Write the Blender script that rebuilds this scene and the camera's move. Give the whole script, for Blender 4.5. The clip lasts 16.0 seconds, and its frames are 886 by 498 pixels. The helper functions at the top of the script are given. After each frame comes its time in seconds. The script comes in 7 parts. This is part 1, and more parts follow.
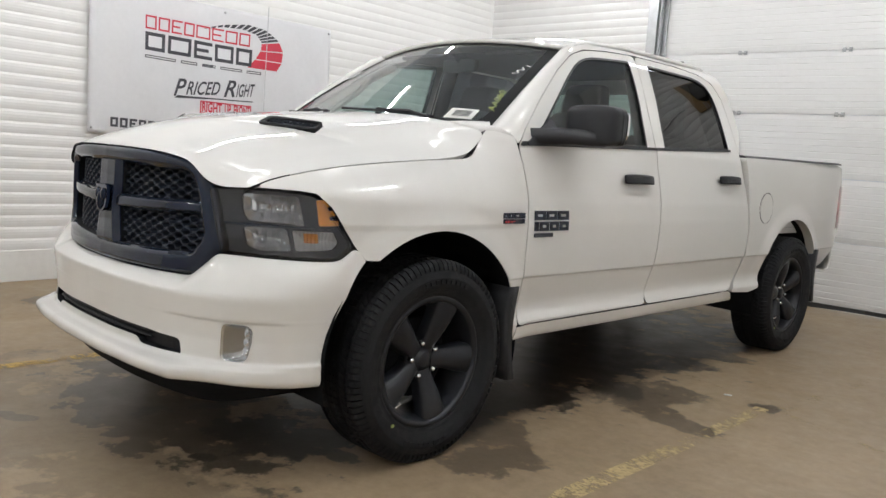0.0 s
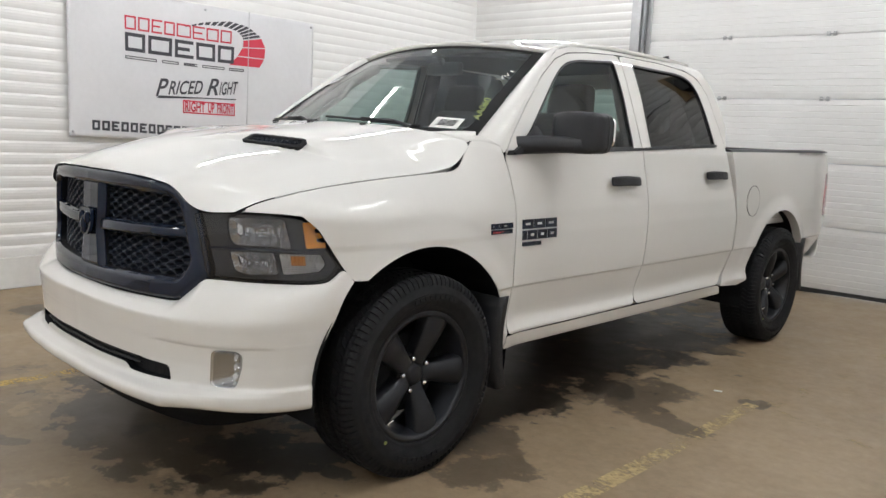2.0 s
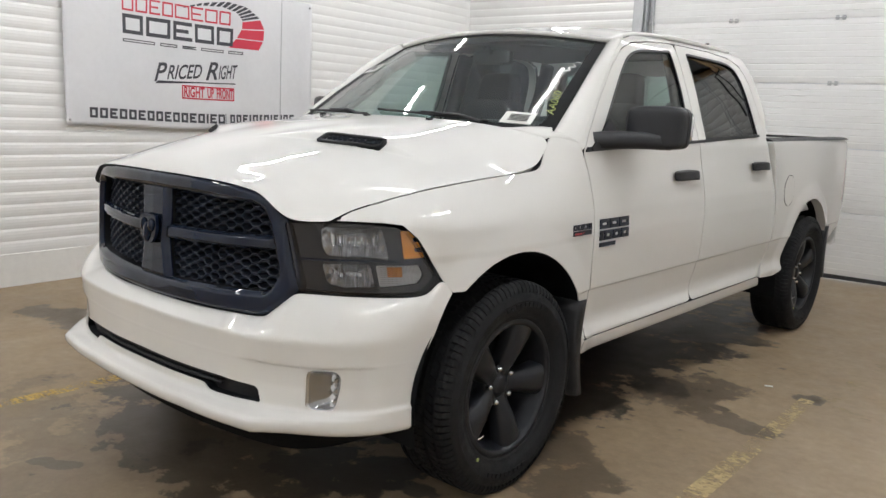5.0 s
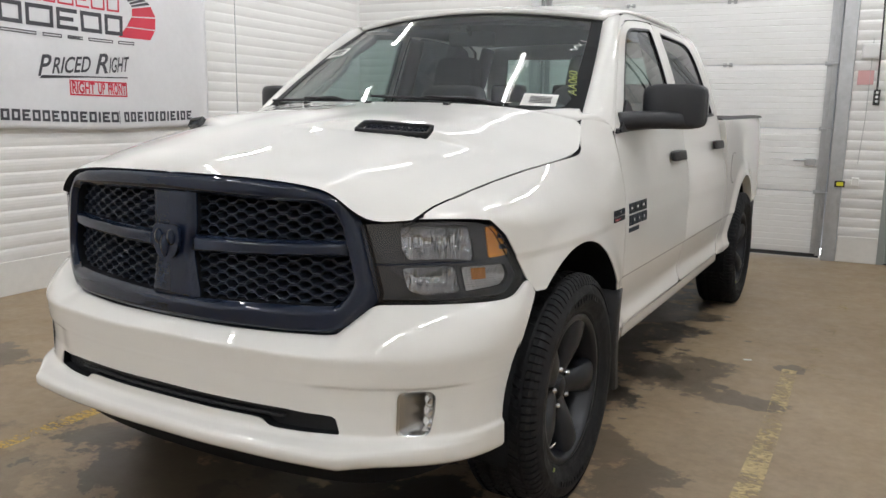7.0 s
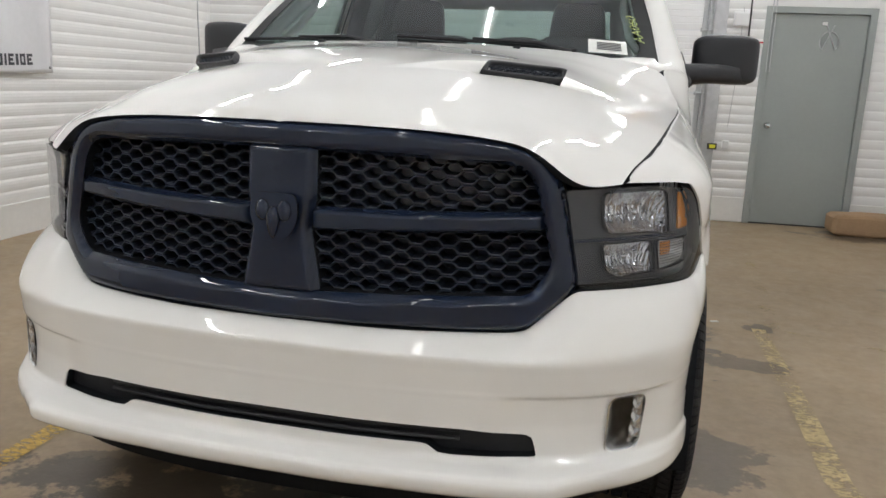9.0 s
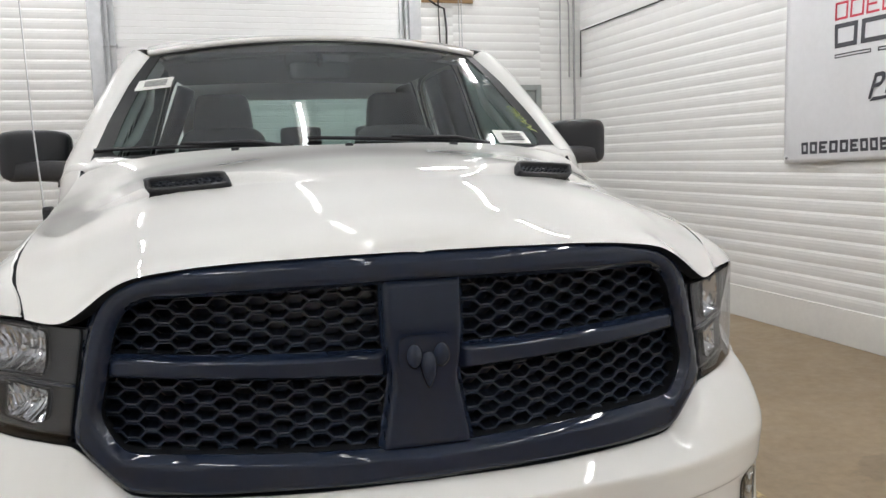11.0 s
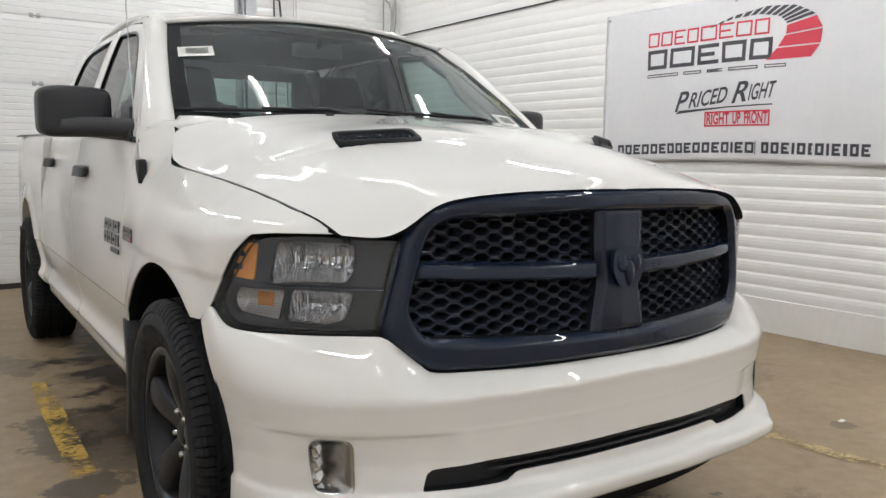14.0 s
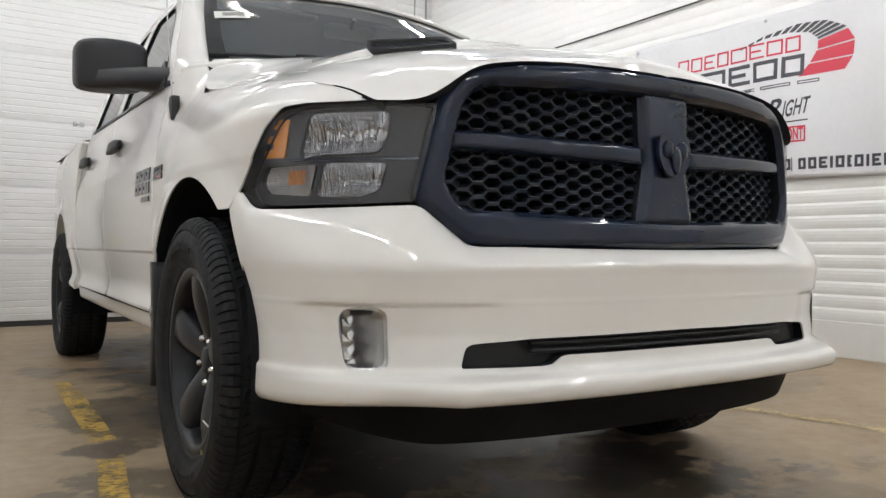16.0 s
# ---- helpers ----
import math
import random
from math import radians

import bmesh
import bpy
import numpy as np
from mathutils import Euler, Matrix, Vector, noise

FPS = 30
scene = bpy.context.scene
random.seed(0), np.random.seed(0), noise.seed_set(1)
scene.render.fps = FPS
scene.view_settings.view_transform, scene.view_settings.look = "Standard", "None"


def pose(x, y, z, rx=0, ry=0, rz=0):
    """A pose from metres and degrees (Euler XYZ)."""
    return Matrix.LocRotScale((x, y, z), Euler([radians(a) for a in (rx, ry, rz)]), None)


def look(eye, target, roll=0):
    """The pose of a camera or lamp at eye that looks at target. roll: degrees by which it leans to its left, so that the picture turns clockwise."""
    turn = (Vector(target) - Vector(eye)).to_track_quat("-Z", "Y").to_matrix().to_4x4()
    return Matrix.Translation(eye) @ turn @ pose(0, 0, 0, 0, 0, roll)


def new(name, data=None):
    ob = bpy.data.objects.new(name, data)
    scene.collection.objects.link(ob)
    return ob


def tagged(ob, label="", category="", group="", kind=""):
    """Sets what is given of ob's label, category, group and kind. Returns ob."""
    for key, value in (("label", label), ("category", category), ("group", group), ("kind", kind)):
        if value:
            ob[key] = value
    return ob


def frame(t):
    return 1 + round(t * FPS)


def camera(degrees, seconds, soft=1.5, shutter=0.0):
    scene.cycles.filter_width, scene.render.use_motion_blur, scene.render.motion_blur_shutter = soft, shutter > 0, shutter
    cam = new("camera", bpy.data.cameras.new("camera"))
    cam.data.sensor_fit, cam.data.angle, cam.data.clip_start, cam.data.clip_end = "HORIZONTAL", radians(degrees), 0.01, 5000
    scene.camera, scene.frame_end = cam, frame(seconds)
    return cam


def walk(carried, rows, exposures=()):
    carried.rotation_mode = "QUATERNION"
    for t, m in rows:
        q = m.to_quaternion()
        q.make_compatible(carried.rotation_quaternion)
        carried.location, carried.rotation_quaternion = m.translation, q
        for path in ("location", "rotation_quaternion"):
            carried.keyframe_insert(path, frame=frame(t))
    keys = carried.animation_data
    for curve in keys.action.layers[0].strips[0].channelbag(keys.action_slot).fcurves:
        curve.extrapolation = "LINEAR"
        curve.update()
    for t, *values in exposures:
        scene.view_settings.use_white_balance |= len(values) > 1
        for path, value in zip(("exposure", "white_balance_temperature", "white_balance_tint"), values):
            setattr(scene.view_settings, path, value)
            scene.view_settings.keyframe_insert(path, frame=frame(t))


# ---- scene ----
cam = camera(58.8, 16.0)

PATH = [
    (0.0, (3.146, -2.175, 1.233), (1.050, -0.059, 0.878), 4.03),
    (0.5, (3.136, -2.164, 1.189), (1.047, -0.034, 0.873), 3.19),
    (1.0, (3.128, -2.152, 1.188), (1.037, -0.022, 0.887), 2.88),
    (1.5, (3.127, -2.145, 1.261), (1.053, -0.004, 0.919), 2.79),
    (2.0, (3.126, -2.158, 1.372), (1.068, -0.018, 0.941), 2.70),
    (2.5, (3.131, -2.200, 1.467), (1.067, -0.083, 0.961), 2.55),
    (3.0, (3.134, -2.261, 1.463), (1.074, -0.141, 0.955), 2.23),
    (3.5, (3.060, -2.302, 1.453), (1.013, -0.164, 0.964), 1.71),
    (4.0, (2.903, -2.316, 1.443), (0.869, -0.175, 0.915), 1.19),
    (4.5, (2.746, -2.326, 1.452), (0.739, -0.162, 0.916), 1.71),
    (4.7, (2.700, -2.335, 1.441), (0.723, -0.141, 0.915), 2.21),
    (6.8, (1.974, -2.567, 1.397), (0.460, -0.027, 0.893), 0.69),
    (7.0, (1.872, -2.562, 1.370), (0.426, 0.016, 0.857), 0.88),
    (7.5, (1.607, -2.558, 1.321), (0.381, 0.122, 0.760), 1.59),
    (8.0, (1.326, -2.496, 1.292), (0.285, 0.256, 0.707), 2.41),
    (8.5, (1.059, -2.479, 1.287), (0.170, 0.320, 0.677), 3.01),
    (9.0, (0.765, -2.509, 1.284), (0.082, 0.344, 0.657), 2.45),
    (9.5, (0.493, -2.500, 1.335), (0.120, 0.413, 0.722), 1.42),
    (9.7, (0.369, -2.469, 1.365), (0.168, 0.470, 0.800), 0.23),
    (11.8, (-0.709, -2.341, 1.338), (0.306, 0.466, 1.038), -0.55),
    (12.0, (-0.822, -2.351, 1.315), (0.253, 0.432, 1.005), -0.34),
    (12.5, (-1.080, -2.343, 1.285), (0.149, 0.373, 0.949), 0.45),
    (13.0, (-1.275, -2.313, 1.251), (0.077, 0.346, 0.929), 1.09),
    (13.5, (-1.403, -2.335, 1.260), (0.150, 0.209, 0.919), 1.08),
    (14.0, (-1.556, -2.386, 1.261), (0.091, 0.097, 0.913), 0.78),
    (14.5, (-1.575, -2.382, 1.238), (0.060, 0.108, 0.887), 1.40),
    (15.0, (-1.560, -2.356, 1.116), (0.050, 0.161, 0.844), 0.70),
    (15.5, (-1.545, -2.333, 0.893), (0.041, 0.211, 0.797), 0.23),
    (16.0, (-1.537, -2.329, 0.739), (0.025, 0.232, 0.735), 0.40),
]
walk(cam, [(t, look(eye, target, roll)) for t, eye, target, roll in PATH], [(0.0, 0.0), (14.5, 0.0), (15.5, 0.04), (16.0, 0.07)])

# ---- light ----
world = bpy.data.worlds.new("world")
scene.world = world
world.use_nodes = True
world.node_tree.nodes["Background"].inputs[0].default_value = (0.75, 0.82, 0.9, 1)
world.node_tree.nodes["Background"].inputs[1].default_value = 0.3
LAMP = 40.0


# ---- materials ----
def mat(name, col, rough=0.5, metal=0.0, coat=0.0, spec=0.5):
    m = bpy.data.materials.new(name)
    m.use_nodes = True
    b = m.node_tree.nodes["Principled BSDF"]
    b.inputs["Base Color"].default_value = (*col, 1)
    b.inputs["Roughness"].default_value = rough
    b.inputs["Metallic"].default_value = metal
    b.inputs["Coat Weight"].default_value = coat
    b.inputs["Coat Roughness"].default_value = 0.03
    b.inputs["Specular IOR Level"].default_value = spec
    return m


def node(m, kind, **kw):
    n = m.node_tree.nodes.new(kind)
    for k, v in kw.items():
        if k in n.inputs:
            n.inputs[k].default_value = v
        else:
            setattr(n, k, v)
    return n


def link(m, a, b):
    m.node_tree.links.new(a, b)


def coords(m):
    return node(m, "ShaderNodeNewGeometry").outputs["Position"]


def noise_node(m, scale, detail=4.0, rough=0.6, vec=None):
    n = node(m, "ShaderNodeTexNoise")
    n.inputs["Scale"].default_value, n.inputs["Detail"].default_value, n.inputs["Roughness"].default_value = scale, detail, rough
    link(m, vec or coords(m), n.inputs["Vector"])
    return n.outputs["Fac"]


def ramp(m, fac, stops):
    r = node(m, "ShaderNodeValToRGB")
    el = r.color_ramp.elements
    while len(el) < len(stops):
        el.new(0.5)
    for e, (p, c) in zip(el, stops):
        e.position, e.color = p, (*c, 1) if len(c) == 3 else c
    link(m, fac, r.inputs["Fac"])
    return r.outputs["Color"]


def mixc(m, fac, a, b):
    n = node(m, "ShaderNodeMix", data_type="RGBA")
    for sock, v in ((n.inputs[0], fac), (n.inputs[6], a), (n.inputs[7], b)):
        if isinstance(v, (int, float)):
            sock.default_value = v
        elif isinstance(v, tuple):
            sock.default_value = (*v, 1)
        else:
            link(m, v, sock)
    return n.outputs[2]


def calc(m, op, a, b=0.0):
    n = node(m, "ShaderNodeMath", operation=op)
    for sock, v in zip(n.inputs, (a, b)):
        if isinstance(v, (int, float)):
            sock.default_value = v
        else:
            link(m, v, sock)
    return n.outputs[0]


def vary(m, col, amount, scale, bump=0.0, bscale=200.0, rvar=0.0):
    """Two scales of tone, fine relief and uneven gloss."""
    b = m.node_tree.nodes["Principled BSDF"]
    lo, hi = tuple(c * (1 - amount) for c in col), tuple(min(1, c * (1 + amount)) for c in col)
    big = ramp(m, noise_node(m, scale, 5), ((0.3, lo), (0.7, hi)))
    fine = ramp(m, noise_node(m, scale * 14, 3), ((0.3, lo), (0.7, hi)))
    link(m, mixc(m, 0.4, big, fine), b.inputs["Base Color"])
    if rvar:
        r = b.inputs["Roughness"].default_value
        f = node(m, "ShaderNodeMapRange")
        link(m, noise_node(m, scale * 3, 4), f.inputs[0])
        f.inputs[1].default_value, f.inputs[2].default_value = 0.3, 0.7
        f.inputs[3].default_value, f.inputs[4].default_value = max(0.02, r - rvar), min(1, r + rvar)
        link(m, f.outputs[0], b.inputs["Roughness"])
    if bump:
        bp = node(m, "ShaderNodeBump")
        bp.inputs["Strength"].default_value, bp.inputs["Distance"].default_value = bump, 0.004
        link(m, noise_node(m, bscale, 3), bp.inputs["Height"])
        link(m, bp.outputs[0], b.inputs["Normal"])
    return m


def thin_glass(name, tint, gloss=0.0, ior=1.45):
    """A thin sheet: tinted see-through with a Fresnel sheen."""
    m = bpy.data.materials.new(name)
    m.use_nodes = True
    t = m.node_tree
    t.nodes.remove(t.nodes["Principled BSDF"])
    out = t.nodes["Material Output"]
    tr, gl, fr, mx = (node(m, "ShaderNodeBsdfTransparent"), node(m, "ShaderNodeBsdfGlossy"), node(m, "ShaderNodeLayerWeight"), node(m, "ShaderNodeMixShader"))
    tr.inputs[0].default_value = (*tint, 1)
    gl.inputs["Roughness"].default_value = 0.015
    fr.inputs[0].default_value = 0.5
    f0 = 2 * ((ior - 1) / (ior + 1)) ** 2 + gloss
    sheen = calc(m, "ADD", calc(m, "MULTIPLY", calc(m, "POWER", fr.outputs["Facing"], 4.5), 0.9 - f0), f0)
    link(m, sheen, mx.inputs[0])
    link(m, tr.outputs[0], mx.inputs[1])
    link(m, gl.outputs[0], mx.inputs[2])
    link(m, mx.outputs[0], out.inputs["Surface"])
    return m


def glow(name, col, strength):
    m = bpy.data.materials.new(name)
    m.use_nodes = True
    b = m.node_tree.nodes["Principled BSDF"]
    b.inputs["Emission Color"].default_value, b.inputs["Emission Strength"].default_value = (*col, 1), strength
    return m


M_PAINT = vary(mat("white_car_paint", (0.725, 0.717, 0.69), 0.7, 0, 1.0, 0.0), (0.725, 0.717, 0.69), 0.010, 2.0)
M_PAINT.node_tree.nodes["Principled BSDF"].inputs["Coat Roughness"].default_value = 0.012
M_GLOSSBLACK = vary(mat("gloss_black_plastic", (0.009, 0.015, 0.032), 0.035, 0, 0.0, 0.42), (0.009, 0.015, 0.032), 0.08, 8)
M_GRILLEMESH = vary(mat("satin_black_mesh", (0.015, 0.021, 0.034), 0.34, 0, 0.0, 0.5), (0.015, 0.021, 0.034), 0.1, 20)
M_BLACK = vary(mat("textured_black_plastic", (0.014, 0.015, 0.018), 0.5, 0, 0.0, 0.4), (0.014, 0.015, 0.018), 0.15, 6, 0.25, 900)
M_MIRRORCASE = vary(mat("grained_black_plastic", (0.017, 0.018, 0.022), 0.42, 0, 0.0, 0.4), (0.017, 0.018, 0.022), 0.12, 8, 0.2, 700)
M_UNDER_AND_GAP = vary(mat("underbody_and_gap_black", (0.009, 0.010, 0.012), 0.8, 0, 0.0, 0.12), (0.009, 0.010, 0.012), 0.3, 5)
M_RUBBER = vary(mat("tyre_rubber", (0.010, 0.011, 0.013), 0.66, 0, 0.0, 0.25), (0.010, 0.011, 0.013), 0.2, 9, 0.3, 300, 0.1)
M_RIM = vary(mat("matte_black_alloy", (0.016, 0.018, 0.023), 0.34, 0.2, 0.0, 0.4), (0.016, 0.018, 0.023), 0.12, 10, 0.0, 1, 0.06)
M_CHROME = mat("chrome", (0.75, 0.76, 0.77), 0.08, 1.0)
M_DULLCHROME = mat("satin_reflector", (0.55, 0.56, 0.57), 0.25, 1.0)
M_LAMPBLACK = vary(mat("smoked_lamp_bezel", (0.022, 0.026, 0.034), 0.34), (0.022, 0.026, 0.034), 0.08, 12)
M_AMBER = vary(mat("amber_lens", (0.80, 0.30, 0.04), 0.2, 0, 0.6), (0.80, 0.30, 0.04), 0.3, 14)
M_RIBGLASS = mat("clear_ribbed_plastic", (0.62, 0.62, 0.62), 0.15, 0, 0.3)
M_SATINSILVER = mat("satin_silver", (0.72, 0.72, 0.72), 0.35, 0.4)
M_REDLENS = mat("red_lens", (0.35, 0.02, 0.02), 0.15, 0, 0.6)
M_REFLECTOR = mat("lamp_reflector", (0.74, 0.75, 0.77), 0.04, 1.0)
M_LAMPGLASS = thin_glass("clear_lamp_cover", (0.90, 0.905, 0.92), 0.0, 1.42)
M_WINDSHIELD = thin_glass("green_windshield_glass", (0.66, 0.78, 0.755), 0.06, 1.5)
M_SIDEGLASS = thin_glass("green_side_glass", (0.45, 0.56, 0.535), 0.0, 1.5)
M_PRIVACY = thin_glass("dark_privacy_glass", (0.03, 0.036, 0.042), 0.0, 1.4)
M_FRIT = mat("black_glass_border", (0.012, 0.013, 0.014), 0.5, 0, 0.0, 0.12)
M_SEAT = vary(mat("dark_grey_cloth", (0.035, 0.036, 0.04), 0.9), (0.035, 0.036, 0.04), 0.2, 20, 0.3, 600)
M_DASH = vary(mat("dark_dashboard", (0.03, 0.031, 0.034), 0.7), (0.03, 0.031, 0.034), 0.15, 12, 0.2, 500)
M_HEADLINER = mat("grey_headliner", (0.13, 0.14, 0.14), 0.95)
M_TRIM = mat("light_pillar_trim", (0.30, 0.31, 0.30), 0.8)
M_STICKER = mat("white_sticker", (0.75, 0.76, 0.72), 0.6)
M_INK = mat("black_ink", (0.03, 0.03, 0.035), 0.6)
M_CHALK = mat("yellow_green_marker", (0.33, 0.39, 0.13), 0.7)
M_CHALKW = mat("white_marker", (0.6, 0.62, 0.6), 0.7)
M_REDPAINT = mat("red_badge", (0.5, 0.03, 0.03), 0.3)
M_WALL = vary(mat("white_corrugated_steel", (0.775, 0.77, 0.755), 0.36), (0.775, 0.77, 0.755), 0.03, 0.8, 0.02, 60, 0.05)
M_SKIRT = vary(mat("white_wall_base", (0.74, 0.73, 0.70), 0.55), (0.74, 0.73, 0.70), 0.06, 1.5, 0.05, 80)
M_CEIL = vary(mat("pale_grey_ceiling", (0.68, 0.73, 0.80), 0.7), (0.68, 0.73, 0.80), 0.04, 0.6)
M_DOORPANEL = vary(mat("white_door_panel", (0.83, 0.83, 0.82), 0.42), (0.83, 0.83, 0.82), 0.025, 1.2, 0.04, 500)
M_STEEL = vary(mat("galvanised_steel", (0.48, 0.49, 0.50), 0.42, 0.75), (0.48, 0.49, 0.50), 0.15, 12, 0.05, 200, 0.1)
M_GREYDOOR = vary(mat("grey_green_door_paint", (0.30, 0.325, 0.31), 0.5), (0.30, 0.325, 0.31), 0.04, 2.0, 0.03, 300)
M_GREYPIPE = mat("grey_conduit", (0.36, 0.36, 0.36), 0.5)
M_CABLE = mat("black_cable", (0.03, 0.03, 0.03), 0.6)
M_WOOD = vary(mat("bare_plywood", (0.42, 0.27, 0.13), 0.7), (0.42, 0.27, 0.13), 0.2, 6)
M_CARD = vary(mat("brown_cardboard", (0.36, 0.235, 0.135), 0.85), (0.36, 0.235, 0.135), 0.15, 5, 0.2, 120)
M_YELLOWTAG = mat("yellow_tag", (0.75, 0.72, 0.04), 0.5)
M_WHITEPLASTIC = mat("white_plastic", (0.72, 0.72, 0.71), 0.4)
# Strength is set per row to lift the truck's sides against its hood.
M_TUBE = glow("lamp_tube", (0.985, 0.985, 0.99), LAMP * 1.85)
M_TUBE_BRIGHT = glow("bright_lamp_tube", (0.985, 0.985, 0.99), LAMP * 2.1)
M_TUBE_DIM = glow("dim_lamp_tube", (0.985, 0.985, 0.99), LAMP * 0.3)
M_DAYLIGHT = glow("daylight_beyond_door", (0.92, 0.96, 1.0), 5.0)
M_BANNER = vary(mat("white_vinyl", (0.66, 0.66, 0.675), 0.3), (0.66, 0.66, 0.675), 0.05, 1.5, 0.6, 5.0)
M_PRINTRED = mat("red_print", (0.55, 0.03, 0.06), 0.45)
M_PRINTDARK = mat("charcoal_print", (0.045, 0.045, 0.055), 0.45)
M_FOGLENS = thin_glass("fog_lamp_glass", (0.85, 0.85, 0.85), 0.0, 1.4)


def floor_material():
    m = mat("stained_shaded_concrete", (0.2, 0.15, 0.1), 0.45)
    b = m.node_tree.nodes["Principled BSDF"]
    pos = coords(m)
    warp = calc(m, "ADD", calc(m, "MULTIPLY", noise_node(m, 3.4, 7, 0.68), 0.75), calc(m, "MULTIPLY", noise_node(m, 1.1, 3), 0.25))
    base = ramp(m, noise_node(m, 0.55, 7, 0.6), ((0.3, (0.215, 0.155, 0.094)), (0.55, (0.315, 0.235, 0.147)), (0.75, (0.395, 0.302, 0.196))))
    fine = ramp(m, noise_node(m, 16, 5, 0.7), ((0.3, (0.19, 0.137, 0.084)), (0.7, (0.42, 0.32, 0.208))))
    col = mixc(m, 0.35, base, fine)
    sep = node(m, "ShaderNodeSeparateXYZ")
    link(m, pos, sep.inputs[0])
    wet_shade = None
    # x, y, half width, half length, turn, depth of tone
    # Spills, plus wide ellipses that paint damp and shade under the truck.
    stains_shade = (
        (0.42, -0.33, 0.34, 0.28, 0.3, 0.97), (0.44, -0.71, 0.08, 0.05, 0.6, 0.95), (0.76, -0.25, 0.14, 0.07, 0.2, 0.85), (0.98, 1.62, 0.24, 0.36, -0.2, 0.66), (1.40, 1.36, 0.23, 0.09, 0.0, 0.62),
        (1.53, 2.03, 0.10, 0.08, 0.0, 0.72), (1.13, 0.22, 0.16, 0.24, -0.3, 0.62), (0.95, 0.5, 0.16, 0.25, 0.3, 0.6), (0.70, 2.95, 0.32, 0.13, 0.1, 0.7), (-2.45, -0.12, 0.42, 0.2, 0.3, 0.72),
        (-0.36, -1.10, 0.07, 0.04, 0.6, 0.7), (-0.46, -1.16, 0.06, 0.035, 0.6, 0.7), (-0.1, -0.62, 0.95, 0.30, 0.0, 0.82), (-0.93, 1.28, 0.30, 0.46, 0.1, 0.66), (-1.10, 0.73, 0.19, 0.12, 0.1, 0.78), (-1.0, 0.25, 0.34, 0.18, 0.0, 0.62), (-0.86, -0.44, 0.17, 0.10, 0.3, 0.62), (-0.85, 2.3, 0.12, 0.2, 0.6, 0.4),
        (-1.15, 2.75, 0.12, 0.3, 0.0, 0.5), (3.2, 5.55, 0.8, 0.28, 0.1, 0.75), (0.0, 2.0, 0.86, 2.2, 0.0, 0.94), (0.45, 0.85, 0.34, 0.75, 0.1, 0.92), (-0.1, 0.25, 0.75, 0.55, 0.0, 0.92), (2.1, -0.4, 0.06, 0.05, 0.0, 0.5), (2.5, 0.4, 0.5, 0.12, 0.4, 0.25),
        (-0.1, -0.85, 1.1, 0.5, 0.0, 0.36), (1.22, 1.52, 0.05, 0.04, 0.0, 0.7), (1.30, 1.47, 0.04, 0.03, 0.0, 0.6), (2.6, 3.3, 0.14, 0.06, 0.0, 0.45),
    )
    for sx, sy, a, c, turn, tone in stains_shade:
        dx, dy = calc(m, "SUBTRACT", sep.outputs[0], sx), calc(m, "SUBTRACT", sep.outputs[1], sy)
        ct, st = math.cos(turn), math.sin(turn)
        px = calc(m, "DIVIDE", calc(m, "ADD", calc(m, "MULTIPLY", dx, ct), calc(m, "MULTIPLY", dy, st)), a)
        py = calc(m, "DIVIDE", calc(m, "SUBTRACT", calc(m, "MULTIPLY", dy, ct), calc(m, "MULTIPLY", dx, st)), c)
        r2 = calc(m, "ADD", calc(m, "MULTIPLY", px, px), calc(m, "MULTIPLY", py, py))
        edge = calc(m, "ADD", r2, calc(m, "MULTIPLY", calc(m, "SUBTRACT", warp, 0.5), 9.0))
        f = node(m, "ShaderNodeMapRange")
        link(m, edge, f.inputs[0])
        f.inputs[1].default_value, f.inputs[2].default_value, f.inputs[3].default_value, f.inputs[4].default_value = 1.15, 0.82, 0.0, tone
        wet_shade = f.outputs[0] if wet_shade is None else calc(m, "MAXIMUM", wet_shade, f.outputs[0])
    col = mixc(m, wet_shade, col, (0.035, 0.027, 0.02))
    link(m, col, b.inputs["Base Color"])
    gloss = calc(m, "SUBTRACT", 0.5, calc(m, "MULTIPLY", wet_shade, 0.16))
    rr = calc(m, "ADD", gloss, calc(m, "MULTIPLY", calc(m, "SUBTRACT", noise_node(m, 5, 5), 0.5), 0.35))
    link(m, rr, b.inputs["Roughness"])
    bp = node(m, "ShaderNodeBump")
    bp.inputs["Strength"].default_value, bp.inputs["Distance"].default_value = 0.25, 0.004
    link(m, noise_node(m, 45, 5, 0.7), bp.inputs["Height"])
    link(m, bp.outputs[0], b.inputs["Normal"])
    return m


